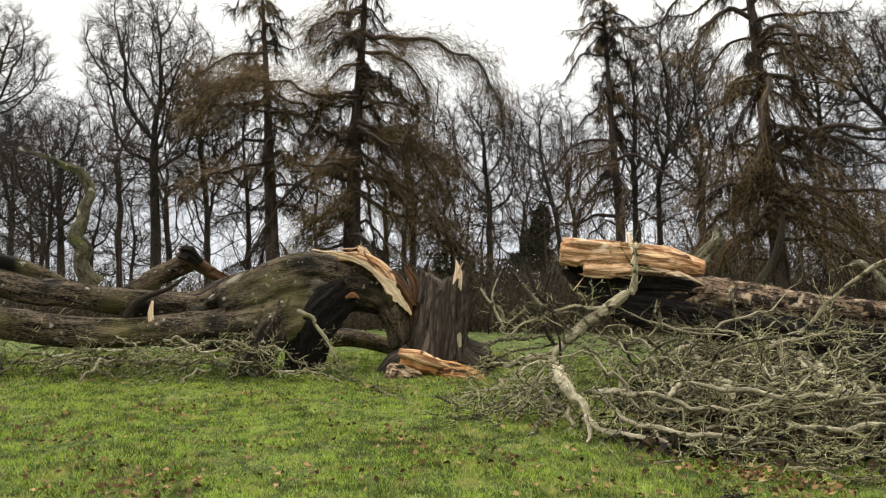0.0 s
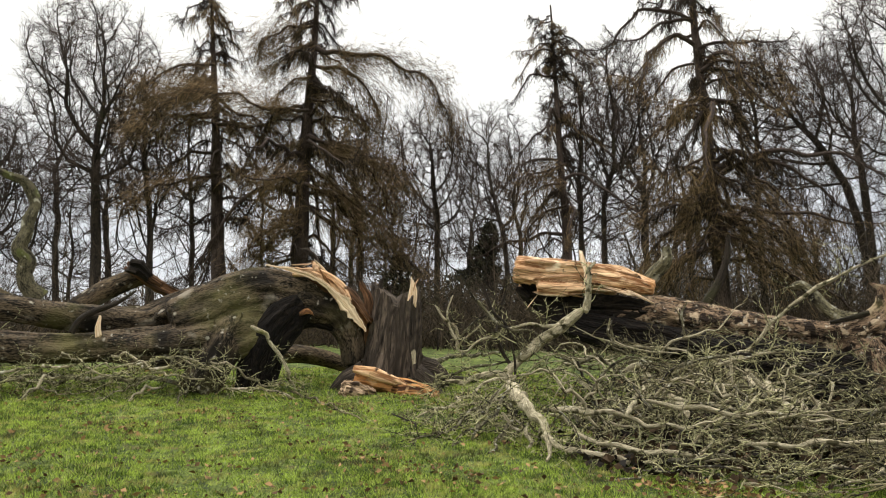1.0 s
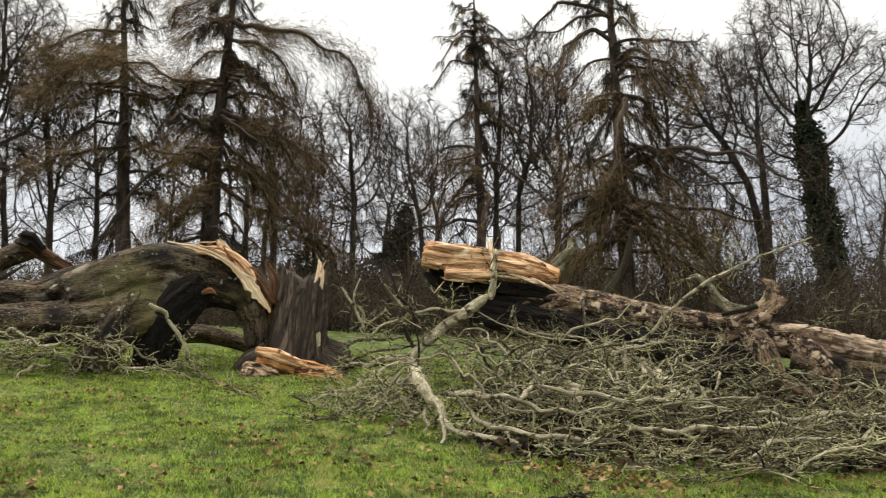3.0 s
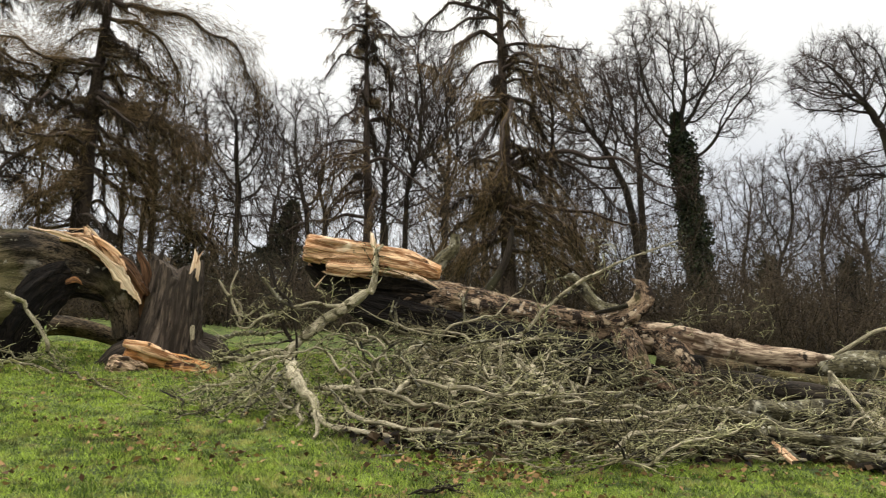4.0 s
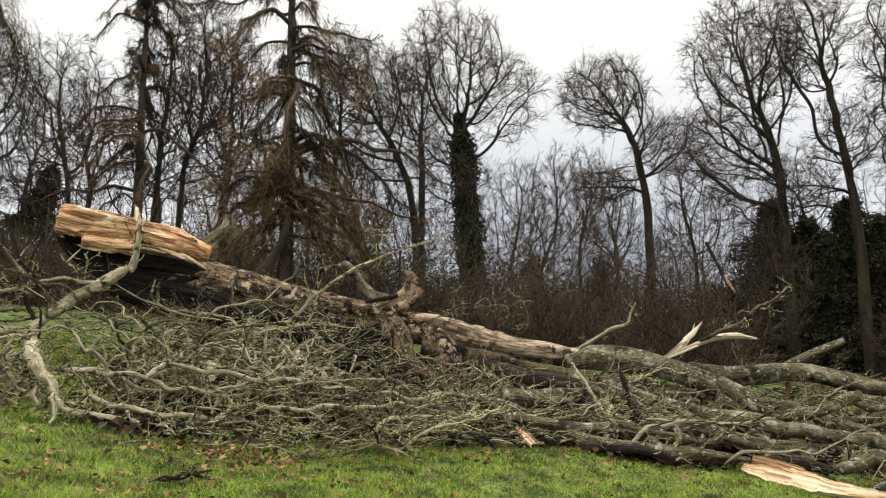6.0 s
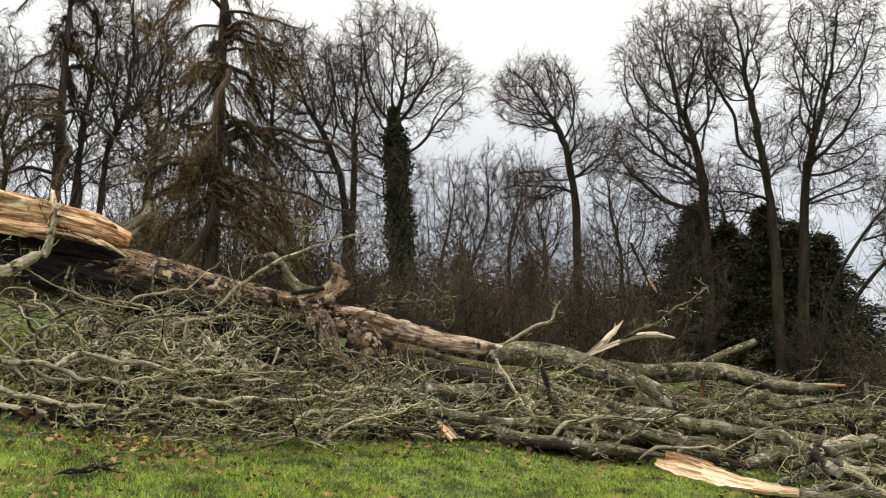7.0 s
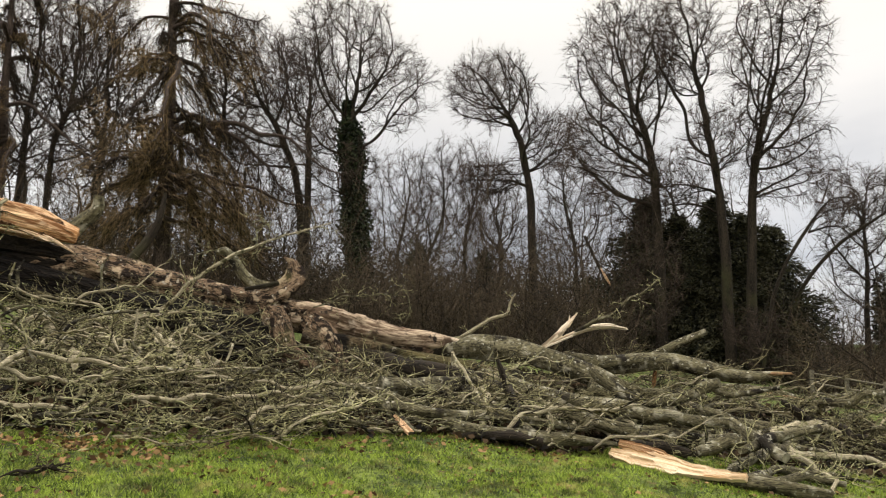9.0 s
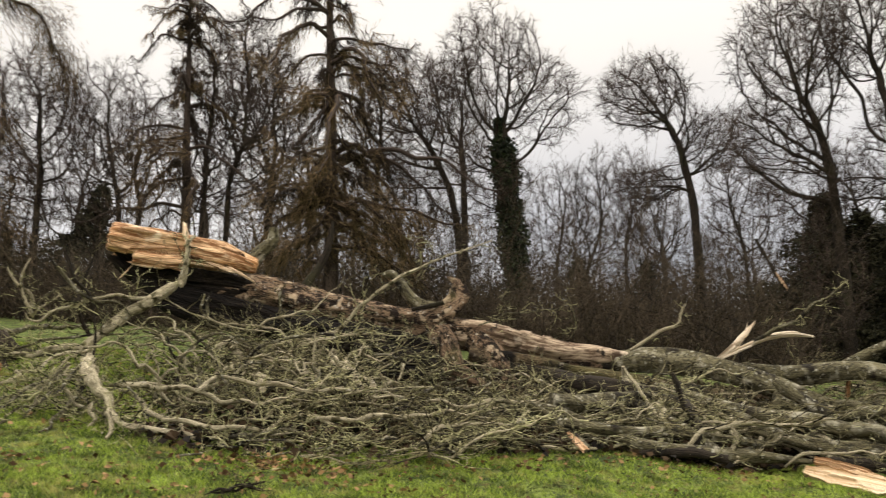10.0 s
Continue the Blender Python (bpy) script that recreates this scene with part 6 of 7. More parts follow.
    ends = [([(7.28, 11.41, 2.80), (7.27, 11.45, 2.93), (7.20, 11.52, 3.0)], [0.12, 0.10, 0.03], M_FLAKY), ([(5.62, 6.63, 0.77), (5.54, 6.43, 0.72), (5.49, 6.26, 0.66)], [0.02, 0.04, 0.038], M_WOOD), ([(10.47, 8.70, 1.51), (10.59, 8.56, 1.65), (10.70, 8.43, 1.82), (10.80, 8.31, 1.99)], [0.08, 0.125, 0.09, 0.02], M_CREAM), ([(10.62, 8.5, 1.66), (10.70, 8.4, 1.84), (10.72, 8.38, 1.93)], [0.05, 0.05, 0.012], M_CREAM),
            ([(10.48, 8.68, 1.50), (10.71, 8.41, 1.65), (10.92, 8.15, 1.77), (11.12, 7.89, 1.81), (11.28, 7.67, 1.77)], [0.06, 0.085, 0.10, 0.095, 0.04], M_CREAM), ([(15.84, 7.53, 0.51), (16.39, 7.46, 0.42), (17.18, 7.46, 0.32)], [0.03, 0.05, 0.03], M_WOOD),
            ([(11.83, 7.53, 0.82), (11.85, 7.51, 1.03)], [0.05, 0.05], M_WOOD_RED), ([(12.58, 5.81, 1.02), (12.66, 5.64, 1.02)], [0.06, 0.04], M_WOOD)]
    for k, (line, r, mat) in enumerate(ends):
        part("broken_end", torn(Shape(), line, r, 16, 0.035, 140 + k, 0.5, 0.1, 0.18), mat, half, "pale freshly broken end", False)


build_right_half()
scar = thing("hanging_branch", (24.71, 17.98, 3.94), "broken branch end with an orange torn face hanging in the tree", "branch")
part("stem", tube(Shape(), [(24.28, 18.55, 5.61), (24.47, 18.30, 4.87), (24.66, 18.05, 4.14), (24.79, 17.88, 3.73)], [0.05, 0.06, 0.07, 0.05], 8, 0.2, 0.1, 160), M_TREE, scar)
part("torn_face", torn(Shape(), [(24.48, 17.96, 4.29), (24.55, 17.86, 4.04), (24.65, 17.73, 3.75)], [0.05, 0.10, 0.05], 12, 0.08, 161, 0.6, 0.1), M_WOOD, scar, "pale orange torn face", False)
slab = thing("split_bough", (7.53, 4.34, 0.14), "freshly split bough showing pale wood, lying on the grass", "broken wood")
part("bark", tube(Shape(), [(7.60, 5.10, 0.28), (7.66, 4.93, 0.22), (7.76, 4.65, 0.17), (7.83, 4.37, 0.13), (7.89, 4.11, 0.12), (7.95, 3.82, 0.12), (8.1, 3.5, 0.09), (8.42, 3.3, 0.03)], [0.02, 0.05, 0.065, 0.065, 0.06, 0.075, 0.07, 0.04], 18, 0.04, 0.16, 151, ridge=0.06), M_SMOOTH, slab)
part("split_face", sheet(Shape(), [(7.49, 5.24, 0.36), (7.55, 4.97, 0.32), (7.65, 4.68, 0.27), (7.72, 4.40, 0.215), (7.78, 4.14, 0.20), (7.83, 3.86, 0.20)], [0.045, 0.10, 0.11, 0.085, 0.065, 0.045], 152, 0.05, (-0.62, -0.35, 0.7), 0.35), M_WOOD_NEW, slab, "pale cream split face", False)
part("split_face", sheet(Shape(), [(7.55, 5.16, 0.45), (7.63, 4.95, 0.41), (7.72, 4.75, 0.345), (7.82, 4.5, 0.27)], [0.03, 0.05, 0.045, 0.02], 153, 0.05, (-0.62, -0.35, 0.7), 0.7), M_WOOD, slab, "orange-streaked splintered rim", False)


# ---- branches of the broken crown, strewn over the grass ----
def wander(rng, shape, p, d, length, radius, segs, bend=0.75, noise_=0.3, flat=0.6):
    """Curved shoots, all at once; returns the nodes and directions along them."""
    n = len(p)
    curl = rng.normal(0, bend, (n, 3)) * np.array([1, 1, flat]) + np.array([0, 0, 0.05 * flat])
    nodes, ways = [p], [d]
    for k in range(segs):
        d = unit(d + curl * 0.45 + rng.normal(0, noise_, (n, 3)) * np.array([1, 1, min(1.0, flat * 1.6)]))
        q = p + d * (length / segs)[:, None]
        sticks(shape, p, q, radius * (1 - 0.75 * k / segs), radius * (1 - 0.75 * (k + 1) / segs), 3)
        p = q
        nodes.append(p)
        ways.append(d)
    return np.array(nodes), np.array(ways)


def shoots(rng, shape, line, r, count, length, thick, kids=3, spread=0.7, up=0.03, flat=0.6):
    """Side shoots along a branch, each forking into finer ones."""
    k = np.clip((rng.uniform(0.1, 1, count) * (len(line) - 1)).astype(int), 0, len(line) - 2)
    tan = unit(line[k + 1] - line[k])
    way = unit(tan * 0.8 + rng.normal(0, spread, (count, 3)) * np.array([1, 1, flat]) + np.array([0, 0, up]))
    l = length * rng.uniform(0.4, 1.4, count)
    nodes, ways = wander(rng, shape, line[k], way, l, thick, 6, flat=flat)
    for level in range(kids):
        at = rng.randint(1, 6, count)
        p, d = nodes[at, np.arange(count)], ways[at, np.arange(count)]
        d2 = unit(d + rng.normal(0, 0.75, (count, 3)) * np.array([1, 1, min(1.0, flat * 1.6)]))
        n2, w2 = wander(rng, shape, p, d2, l * rng.uniform(0.25, 0.65, count), thick * 0.62, 4, flat=flat)
        for spur in range(2):
            b = rng.randint(1, 4, count)
            o, e = n2[b, np.arange(count)], unit(w2[b, np.arange(count)] + rng.normal(0, 0.8, (count, 3)))
            spikes(shape, o, o + e * (l * rng.uniform(0.08, 0.25, count))[:, None], thick * 0.42)


def branch(points, radii, label, seed, mat, count=26, length=0.8, thick=0.010, twig=None, group="", kids=3, flat=0.6, name="fallen_branch", sway=0.026):
    rng = np.random.RandomState(seed)
    line, where = spline(points, 0.22)
    kink = rng.normal(0, sway, line.shape) * np.minimum(1, np.minimum(where, where[-1] - where) * 2)[:, None]
    radii = list(np.interp(where, np.arange(len(radii)), radii) * rng.uniform(0.85, 1.15, len(where)))
    radii[0] *= 0.55
    points = [tuple(q) for q in line + kink]
    b = thing(name, points[0], label, "branch", group)
    stem = part("stem", tube(Shape(), points, radii, 8, 0.08, 0.10, seed), mat, b)
    if count:
        line, _ = spline(points, 0.1)
        sh = Shape()
        shoots(rng, sh, line, radii[0], count, length, thick, kids=kids, flat=flat)
        tagged(part("brush", sh, twig or M_TWIG, stem), kind="stuff")
    return b


PALE = "pale lichened branch with bare twigs from the broken crown"
branch([(2.58, 11.10, 2.79), (2.30, 11.17, 2.58), (2.02, 11.22, 2.38), (1.73, 11.27, 2.22), (1.58, 11.29, 2.03), (1.43, 10.91, 1.80), (1.18, 8.33, 1.56), (1.25, 7.93, 1.41), (1.29, 7.50, 1.21), (1.42, 7.27, 1.09)], [0.066, 0.075, 0.079, 0.079, 0.075, 0.075, 0.066, 0.048, 0.035, 0.018], "stout pale crooked branch propped among the twigs", 301, M_PALE, 18, 0.6)
branch([(1.28, 7.68, 1.26), (1.28, 7.54, 1.16), (1.18, 7.27, 1.03)], [0.035, 0.03, 0.012], PALE, 360, M_PALE, 5, 0.25, 0.007)
branch([(1.24, 8.80, 1.50), (1.05, 8.58, 1.36), (0.91, 8.24, 1.20), (0.71, 7.71, 1.10)], [0.03, 0.028, 0.02, 0.01], PALE, 361, M_SMOOTH, 14, 0.4, 0.007)
branch([(1.09, 9.49, 1.70), (0.85, 9.20, 1.52), (0.70, 8.68, 1.32), (0.46, 8.32, 1.22)], [0.028, 0.026, 0.02, 0.01], PALE, 362, M_SMOOTH, 16, 0.4, 0.007)
branch([(1.33, 7.41, 1.14), (1.64, 7.26, 1.06), (1.95, 7.14, 0.98), (2.13, 6.81, 0.89)], [0.028, 0.026, 0.022, 0.01], PALE, 363, M_PALE, 12, 0.4, 0.007)
branch([(2.64, 11.19, 2.76), (2.72, 11.17, 3.00), (2.72, 11.17, 3.28), (2.82, 11.15, 3.47)], [0.06, 0.05, 0.04, 0.02], PALE, 302, M_PALE, 8, 0.5)
branch([(1.50, 11.20, 1.87), (1.15, 11.24, 1.92), (0.83, 11.27, 1.87), (0.43, 11.29, 1.81)], [0.06, 0.05, 0.04, 0.015], PALE, 303, M_PALE, 20, 0.6)
branch([(1.53, 11.50, 1.88), (1.50, 11.50, 2.12), (1.41, 11.51, 2.37), (1.39, 11.52, 2.66), (1.55, 11.50, 3.10), (1.65, 11.48, 3.43)], [0.026, 0.028, 0.026, 0.022, 0.016, 0.008], "dark upright broken twig branch", 304, M_TREE, 12, 0.4, twig=M_TWIG_DARK)
branch([(2.36, 11.05, 2.60), (1.98, 11.13, 2.59), (1.59, 11.19, 2.58), (1.27, 11.23, 2.48), (0.90, 11.26, 2.30), (0.75, 11.28, 2.39)], [0.03, 0.026, 0.022, 0.021, 0.015, 0.007], PALE, 305, M_PALE, 14, 0.6)
branch([(4.54, 10.85, 1.88), (4.88, 10.71, 2.20), (5.18, 10.57, 2.53), (5.64, 10.34, 2.87), (6.16, 10.05, 3.12), (6.81, 9.64, 3.35)], [0.034, 0.032, 0.028, 0.024, 0.018, 0.008], "long pale branch sticking up out of the brushwood", 308, M_PALE, 16, 0.5, sway=0.01)
branch([(4.46, 10.66, 2.00), (4.44, 10.67, 1.72), (4.41, 10.69, 1.36)], [0.035, 0.03, 0.02], PALE, 309, M_PALE, 6, 0.4)
branch([(3.69, 10.73, 1.57), (4.13, 10.58, 1.88), (4.57, 10.40, 1.98), (5.15, 10.14, 2.01)], [0.03, 0.03, 0.022, 0.011], PALE, 311, M_PALE, 24, 0.7)
branch([(3.39, 11.03, 1.43), (3.75, 10.92, 1.81), (4.20, 10.77, 1.98), (4.50, 10.65, 1.87), (4.87, 10.49, 1.54)], [0.026, 0.026, 0.022, 0.019, 0.011], PALE, 312, M_PALE, 20, 0.7)
branch([(4.42, 10.25, 1.71), (4.11, 8.63, 1.47), (4.18, 8.33, 1.28)], [0.05, 0.05, 0.04], PALE, 313, M_PALE, 12, 0.5)
branch([(9.31, 9.54, 1.66), (9.57, 9.29, 1.87), (9.82, 9.03, 2.04), (9.96, 8.88, 2.37)], [0.035, 0.03, 0.025, 0.012], PALE, 315, M_PALE, 8, 0.35)
branch([(10.65, 8.22, 1.73), (10.96, 7.82, 1.97), (11.29, 7.34, 2.33), (11.47, 7.07, 2.57)], [0.035, 0.03, 0.025, 0.012], PALE, 316, M_SMOOTH, 14, 0.5)
branch([(-2.18, 11.60, 2.82), (-2.00, 11.63, 2.72), (-1.81, 11.66, 2.47), (-1.66, 11.68, 2.15), (-1.61, 12.11, 1.86)], [0.032, 0.031, 0.03, 0.024, 0.014], "pale curved branch leaning on the fallen trunk", 317, M_PALE, 10, 0.35)
branch([(-1.67, 12.16, 1.88), (-1.20, 10.95, 1.70), (-0.74, 9.85, 1.52), (-0.51, 9.40, 1.42)], [0.02, 0.018, 0.015, 0.008], PALE, 318, M_TWIG_DARK, 22, 0.45, 0.006)
branch([(0.47, 15.78, 2.37), (0.94, 17.26, 2.52), (1.69, 18.73, 2.65), (2.45, 19.54, 2.74)], [0.06, 0.055, 0.05, 0.03], "mossy green branch on the grass", 319, M_SMOOTH, 12, 0.5)
branch([(0.43, 14.64, 2.13), (0.84, 14.06, 2.00), (1.35, 14.16, 1.96)], [0.09, 0.08, 0.05], "dark branch lying by the stump", 320, M_TREE, 10, 0.5, twig=M_TWIG_DARK)
branch([(0.56, 12.59, 3.13), (0.74, 12.58, 2.89), (0.89, 12.57, 2.66), (0.90, 12.57, 2.46), (1.25, 12.54, 2.77)], [0.02, 0.025, 0.03, 0.02, 0.01], PALE, 321, M_PALE, 10, 0.4)
branch([(8.17, 4.24, 0.18), (10.70, 4.83, 0.16), (14.10, 5.68, 0.12), (20.23, 7.14, -0.10), (30.37, 9.23, -0.54)], [0.05, 0.07, 0.06, 0.05, 0.03], PALE, 322, M_SMOOTH, 26, 0.7)
branch([(16.82, 7.50, 0.13), (18.54, 7.65, 0.19), (22.49, 8.46, 0.18), (30.34, 10.22, -0.00)], [0.05, 0.05, 0.045, 0.03], "mossy green branch on the grass", 323, M_SMOOTH, 12, 0.5)
branch([(8.66, 5.36, 0.32), (9.96, 5.37, 0.26), (10.88, 5.08, 0.13), (11.28, 4.51, 0.00), (11.96, 3.93, -0.15)], [0.06, 0.07, 0.06, 0.05, 0.03], PALE, 324, M_SMOOTH, 26, 0.7)
branch([(7.85, 3.94, 0.12), (9.07, 4.07, 0.07), (9.56, 3.86, 0.01), (10.16, 3.55, -0.11)], [0.06, 0.05, 0.04, 0.02], PALE, 325, M_SMOOTH, 26, 0.7)
branch([(7.66, 6.53, 0.53), (8.17, 6.69, 0.77), (8.74, 6.88, 0.96)], [0.03, 0.025, 0.015], PALE, 326, M_PALE, 10, 0.5)
branch([(11.21, 5.56, 0.35), (11.43, 5.02, 0.16), (11.40, 4.42, -0.00), (11.53, 3.79, -0.16)], [0.05, 0.05, 0.04, 0.02], PALE, 327, M_TREE, 26, 0.7, twig=M_TWIG_DARK)
branch([(-2.72, 12.30, 2.02), (-3.44, 12.38, 2.12), (-4.30, 12.35, 2.21), (-5.06, 12.09, 2.20), (-6.05, 12.17, 2.28)], [0.03, 0.035, 0.03, 0.025, 0.012], "grey twiggy branch under the fallen trunk", 328, M_PALE, 36, 0.5, 0.008)
branch([(-4.07, 12.46, 2.16), (-4.92, 12.60, 2.29), (-5.67, 12.28, 2.30), (-6.36, 11.94, 2.27), (-7.07, 11.72, 2.29)], [0.03, 0.035, 0.03, 0.025, 0.012], "grey twiggy branch under the fallen trunk", 329, M_PALE, 36, 0.5, 0.008)
branch([(-3.20, 12.13, 2.10), (-3.11, 11.63, 1.96), (-2.89, 10.38, 1.71)], [0.018, 0.015, 0.008], "grey twig on the grass", 330, M_SMOOTH, 10, 0.4, 0.006)

branch([(1.27, 7.77, 1.47), (1.74, 7.78, 1.44), (2.17, 7.70, 1.32), (2.61, 7.62, 1.24), (3.26, 7.73, 1.21)], [0.026, 0.026, 0.022, 0.018, 0.009], PALE, 340, M_PALE, 9, 0.5)
branch([(1.37, 7.91, 1.42), (1.57, 7.79, 1.33), (1.69, 7.44, 1.18), (1.80, 7.19, 1.04)], [0.024, 0.024, 0.021, 0.011], PALE, 341, M_PALE, 7, 0.4)
branch([(2.32, 7.82, 1.51), (2.66, 7.75, 1.45), (3.05, 7.66, 1.35), (3.53, 7.60, 1.29), (4.22, 7.65, 1.21)], [0.026, 0.027, 0.026, 0.022, 0.011], PALE, 342, M_PALE, 9, 0.5)
branch([(1.98, 7.38, 1.40), (3.46, 11.23, 1.72), (3.94, 11.08, 1.90), (4.49, 10.87, 2.01), (4.95, 10.68, 2.05), (5.69, 10.31, 1.98)], [0.026, 0.024, 0.022, 0.02, 0.017, 0.007], PALE, 343, M_PALE, 9, 0.45)
branch([(4.44, 10.79, 2.00), (4.46, 10.78, 1.67), (3.26, 7.74, 1.33)], [0.028, 0.028, 0.02], PALE, 344, M_PALE, 4, 0.3)
branch([(2.84, 11.19, 1.57), (3.02, 11.15, 1.90), (3.30, 11.07, 2.04), (3.64, 10.97, 1.93), (3.88, 10.89, 1.61)], [0.022, 0.022, 0.021, 0.019, 0.009], PALE, 345, M_SMOOTH, 7, 0.35)
branch([(3.23, 11.82, 2.77), (3.17, 11.83, 2.43), (3.29, 11.80, 2.16), (3.61, 11.71, 2.04), (3.99, 11.59, 2.14)], [0.022, 0.022, 0.02, 0.018, 0.01], PALE, 346, M_SMOOTH, 6, 0.3)
branch([(2.22, 11.63, 2.17), (2.54, 11.57, 2.06), (2.82, 11.51, 2.16), (3.11, 11.43, 1.90), (2.25, 7.47, 1.44)], [0.02, 0.022, 0.022, 0.02, 0.012], PALE, 347, M_SMOOTH, 8, 0.35)
branch([(4.36, 11.78, 2.90), (4.24, 11.82, 2.55), (4.40, 11.77, 2.23), (4.83, 11.60, 2.00)], [0.018, 0.018, 0.016, 0.01], PALE, 348, M_SMOOTH, 6, 0.3)
branch([(4.62, 10.60, 1.81), (4.83, 10.51, 1.53), (3.80, 7.80, 1.33)], [0.055, 0.065, 0.03], PALE, 349, M_PALE, 3, 0.3)
branch([(3.08, 11.23, 1.85), (3.28, 11.18, 1.95), (3.50, 11.12, 1.71), (3.67, 11.06, 1.58), (2.65, 7.63, 1.36)], [0.05, 0.06, 0.055, 0.05, 0.03], "knotted pale branch among the twigs", 350, M_PALE, 4, 0.3)
branch([(1.62, 7.14, 1.16), (1.99, 7.05, 1.10), (2.37, 6.91, 1.00), (2.75, 7.00, 0.98)], [0.024, 0.024, 0.021, 0.011], PALE, 351, M_PALE, 7, 0.4)
branch([(2.91, 6.88, 1.10), (3.52, 6.95, 1.04), (4.22, 7.08, 1.05), (4.93, 7.05, 0.96)], [0.024, 0.024, 0.021, 0.011], PALE, 352, M_PALE, 9, 0.45)
branch([(2.04, 6.86, 0.97), (2.50, 6.97, 1.01), (2.91, 6.89, 0.97), (3.54, 6.88, 0.87)], [0.019, 0.021, 0.018, 0.009], PALE, 353, M_SMOOTH, 9, 0.4)
branch([(4.23, 7.20, 1.17), (5.08, 7.36, 1.11), (6.03, 7.61, 1.12), (6.87, 7.56, 1.01)], [0.024, 0.026, 0.022, 0.011], PALE, 354, M_PALE, 9, 0.45)
branch([(2.48, 11.28, 2.07), (2.54, 11.26, 1.83), (2.86, 11.19, 1.61), (2.03, 7.61, 1.40)], [0.022, 0.024, 0.022, 0.012], PALE, 355, M_SMOOTH, 6, 0.3)
branch([(7.29, 10.87, 2.16), (7.55, 10.69, 2.27), (7.91, 10.44, 2.34), (8.35, 10.09, 2.37), (8.49, 9.97, 2.54)], [0.015, 0.013, 0.012, 0.01, 0.006], PALE, 356, M_SMOOTH, 16, 0.4, 0.006)
branch([(8.47, 9.99, 1.88), (8.54, 9.93, 2.05), (8.53, 9.95, 2.36), (8.49, 9.98, 2.60)], [0.012, 0.012, 0.01, 0.005], PALE, 357, M_SMOOTH, 10, 0.3, 0.006)
branch([(7.68, 10.85, 2.32), (7.80, 10.76, 2.43), (7.78, 10.77, 2.57), (7.70, 10.83, 2.65)], [0.012, 0.011, 0.01, 0.005], PALE, 358, M_SMOOTH, 6, 0.2, 0.005)
branch([(8.46, 8.80, 1.42), (8.57, 8.69, 1.10), (7.53, 7.37, 0.86), (6.95, 6.63, 0.58)], [0.045, 0.042, 0.035, 0.02], PALE, 359, M_PALE, 5, 0.4)
CROWN = "stout lichened branch of the broken crown"
branch([(10.57, 6.00, 0.58), (13.03, 6.56, 0.57), (12.76, 5.90, 0.39), (13.20, 5.59, 0.28)], [0.034, 0.032, 0.028, 0.014], CROWN, 372, M_SMOOTH, 10, 0.45, 0.008)
branch([(10.42, 6.80, 0.80), (10.97, 6.62, 0.68), (10.65, 5.96, 0.53), (11.12, 5.68, 0.41), (11.22, 5.13, 0.19)], [0.075, 0.078, 0.07, 0.06, 0.03], CROWN, 374, M_SMOOTH, 12, 0.5, 0.008)
branch([(8.17, 4.08, 0.13), (8.48, 3.86, 0.09), (8.97, 3.72, 0.07), (9.22, 3.47, -0.00)], [0.05, 0.055, 0.05, 0.03], CROWN, 375, M_SMOOTH, 14, 0.5, 0.008)
branch([(8.05, 7.91, 1.10), (7.45, 7.06, 0.92), (6.86, 6.50, 0.75), (6.53, 6.26, 0.66)], [0.03, 0.03, 0.026, 0.014], CROWN, 378, M_PALE, 8, 0.35, 0.007)
branch([(7.87, 6.58, 0.85), (7.66, 6.19, 0.73), (7.14, 5.84, 0.57), (7.01, 5.64, 0.48)], [0.028, 0.028, 0.024, 0.012], CROWN, 379, M_PALE, 8, 0.35, 0.007)
branch([(8.83, 6.19, 0.67), (8.56, 5.66, 0.49), (7.93, 5.27, 0.36), (7.87, 5.04, 0.29)], [0.03, 0.03, 0.026, 0.012], CROWN, 380, M_PALE, 8, 0.35, 0.007)
branch([(11.65, 5.28, 0.66), (11.73, 5.10, 0.53), (12.30, 5.17, 0.34), (12.56, 4.93, 0.27), (12.31, 4.58, 0.16), (12.38, 4.30, 0.05), (12.56, 3.94, -0.09)], [0.05, 0.07, 0.075, 0.07, 0.06, 0.05, 0.03], CROWN, 370, M_TREE, 14, 0.5, 0.008, M_TWIG_DARK)
branch([(12.79, 5.41, 0.36), (12.06, 4.86, 0.59), (12.20, 4.52, 0.69), (12.30, 4.24, 0.79), (12.40, 3.97, 0.84), (12.51, 3.64, 0.86)], [0.045, 0.055, 0.058, 0.058, 0.055, 0.03], "mossy olive branch of the broken crown", 371, M_SMOOTH, 14, 0.4, 0.008)
branch([(10.45, 4.85, 0.31), (11.71, 5.08, 0.31), (12.13, 4.99, 0.27), (12.53, 4.78, 0.15)], [0.075, 0.085, 0.08, 0.04], CROWN, 373, M_PALE, 8, 0.4, 0.008)
branch([(9.83, 4.42, 0.15), (10.61, 4.22, 0.09), (11.11, 3.99, -0.00), (11.20, 3.63, -0.10), (10.91, 3.23, -0.18)], [0.045, 0.05, 0.048, 0.04, 0.025], CROWN, 376, M_PALE, 10, 0.4, 0.008)
branch([(10.17, 4.50, 0.22), (9.62, 4.13, 0.14), (9.62, 3.92, 0.07), (9.29, 3.65, -0.00), (8.82, 3.44, -0.04)], [0.03, 0.034, 0.034, 0.028, 0.014], CROWN, 377, M_PALE, 6, 0.3, 0.007)
branch([(12.33, 4.46, 0.14), (11.99, 3.93, 0.41), (12.12, 3.54, 0.67)], [0.03, 0.028, 0.016], CROWN, 381, M_SMOOTH, 10, 0.4, 0.008)
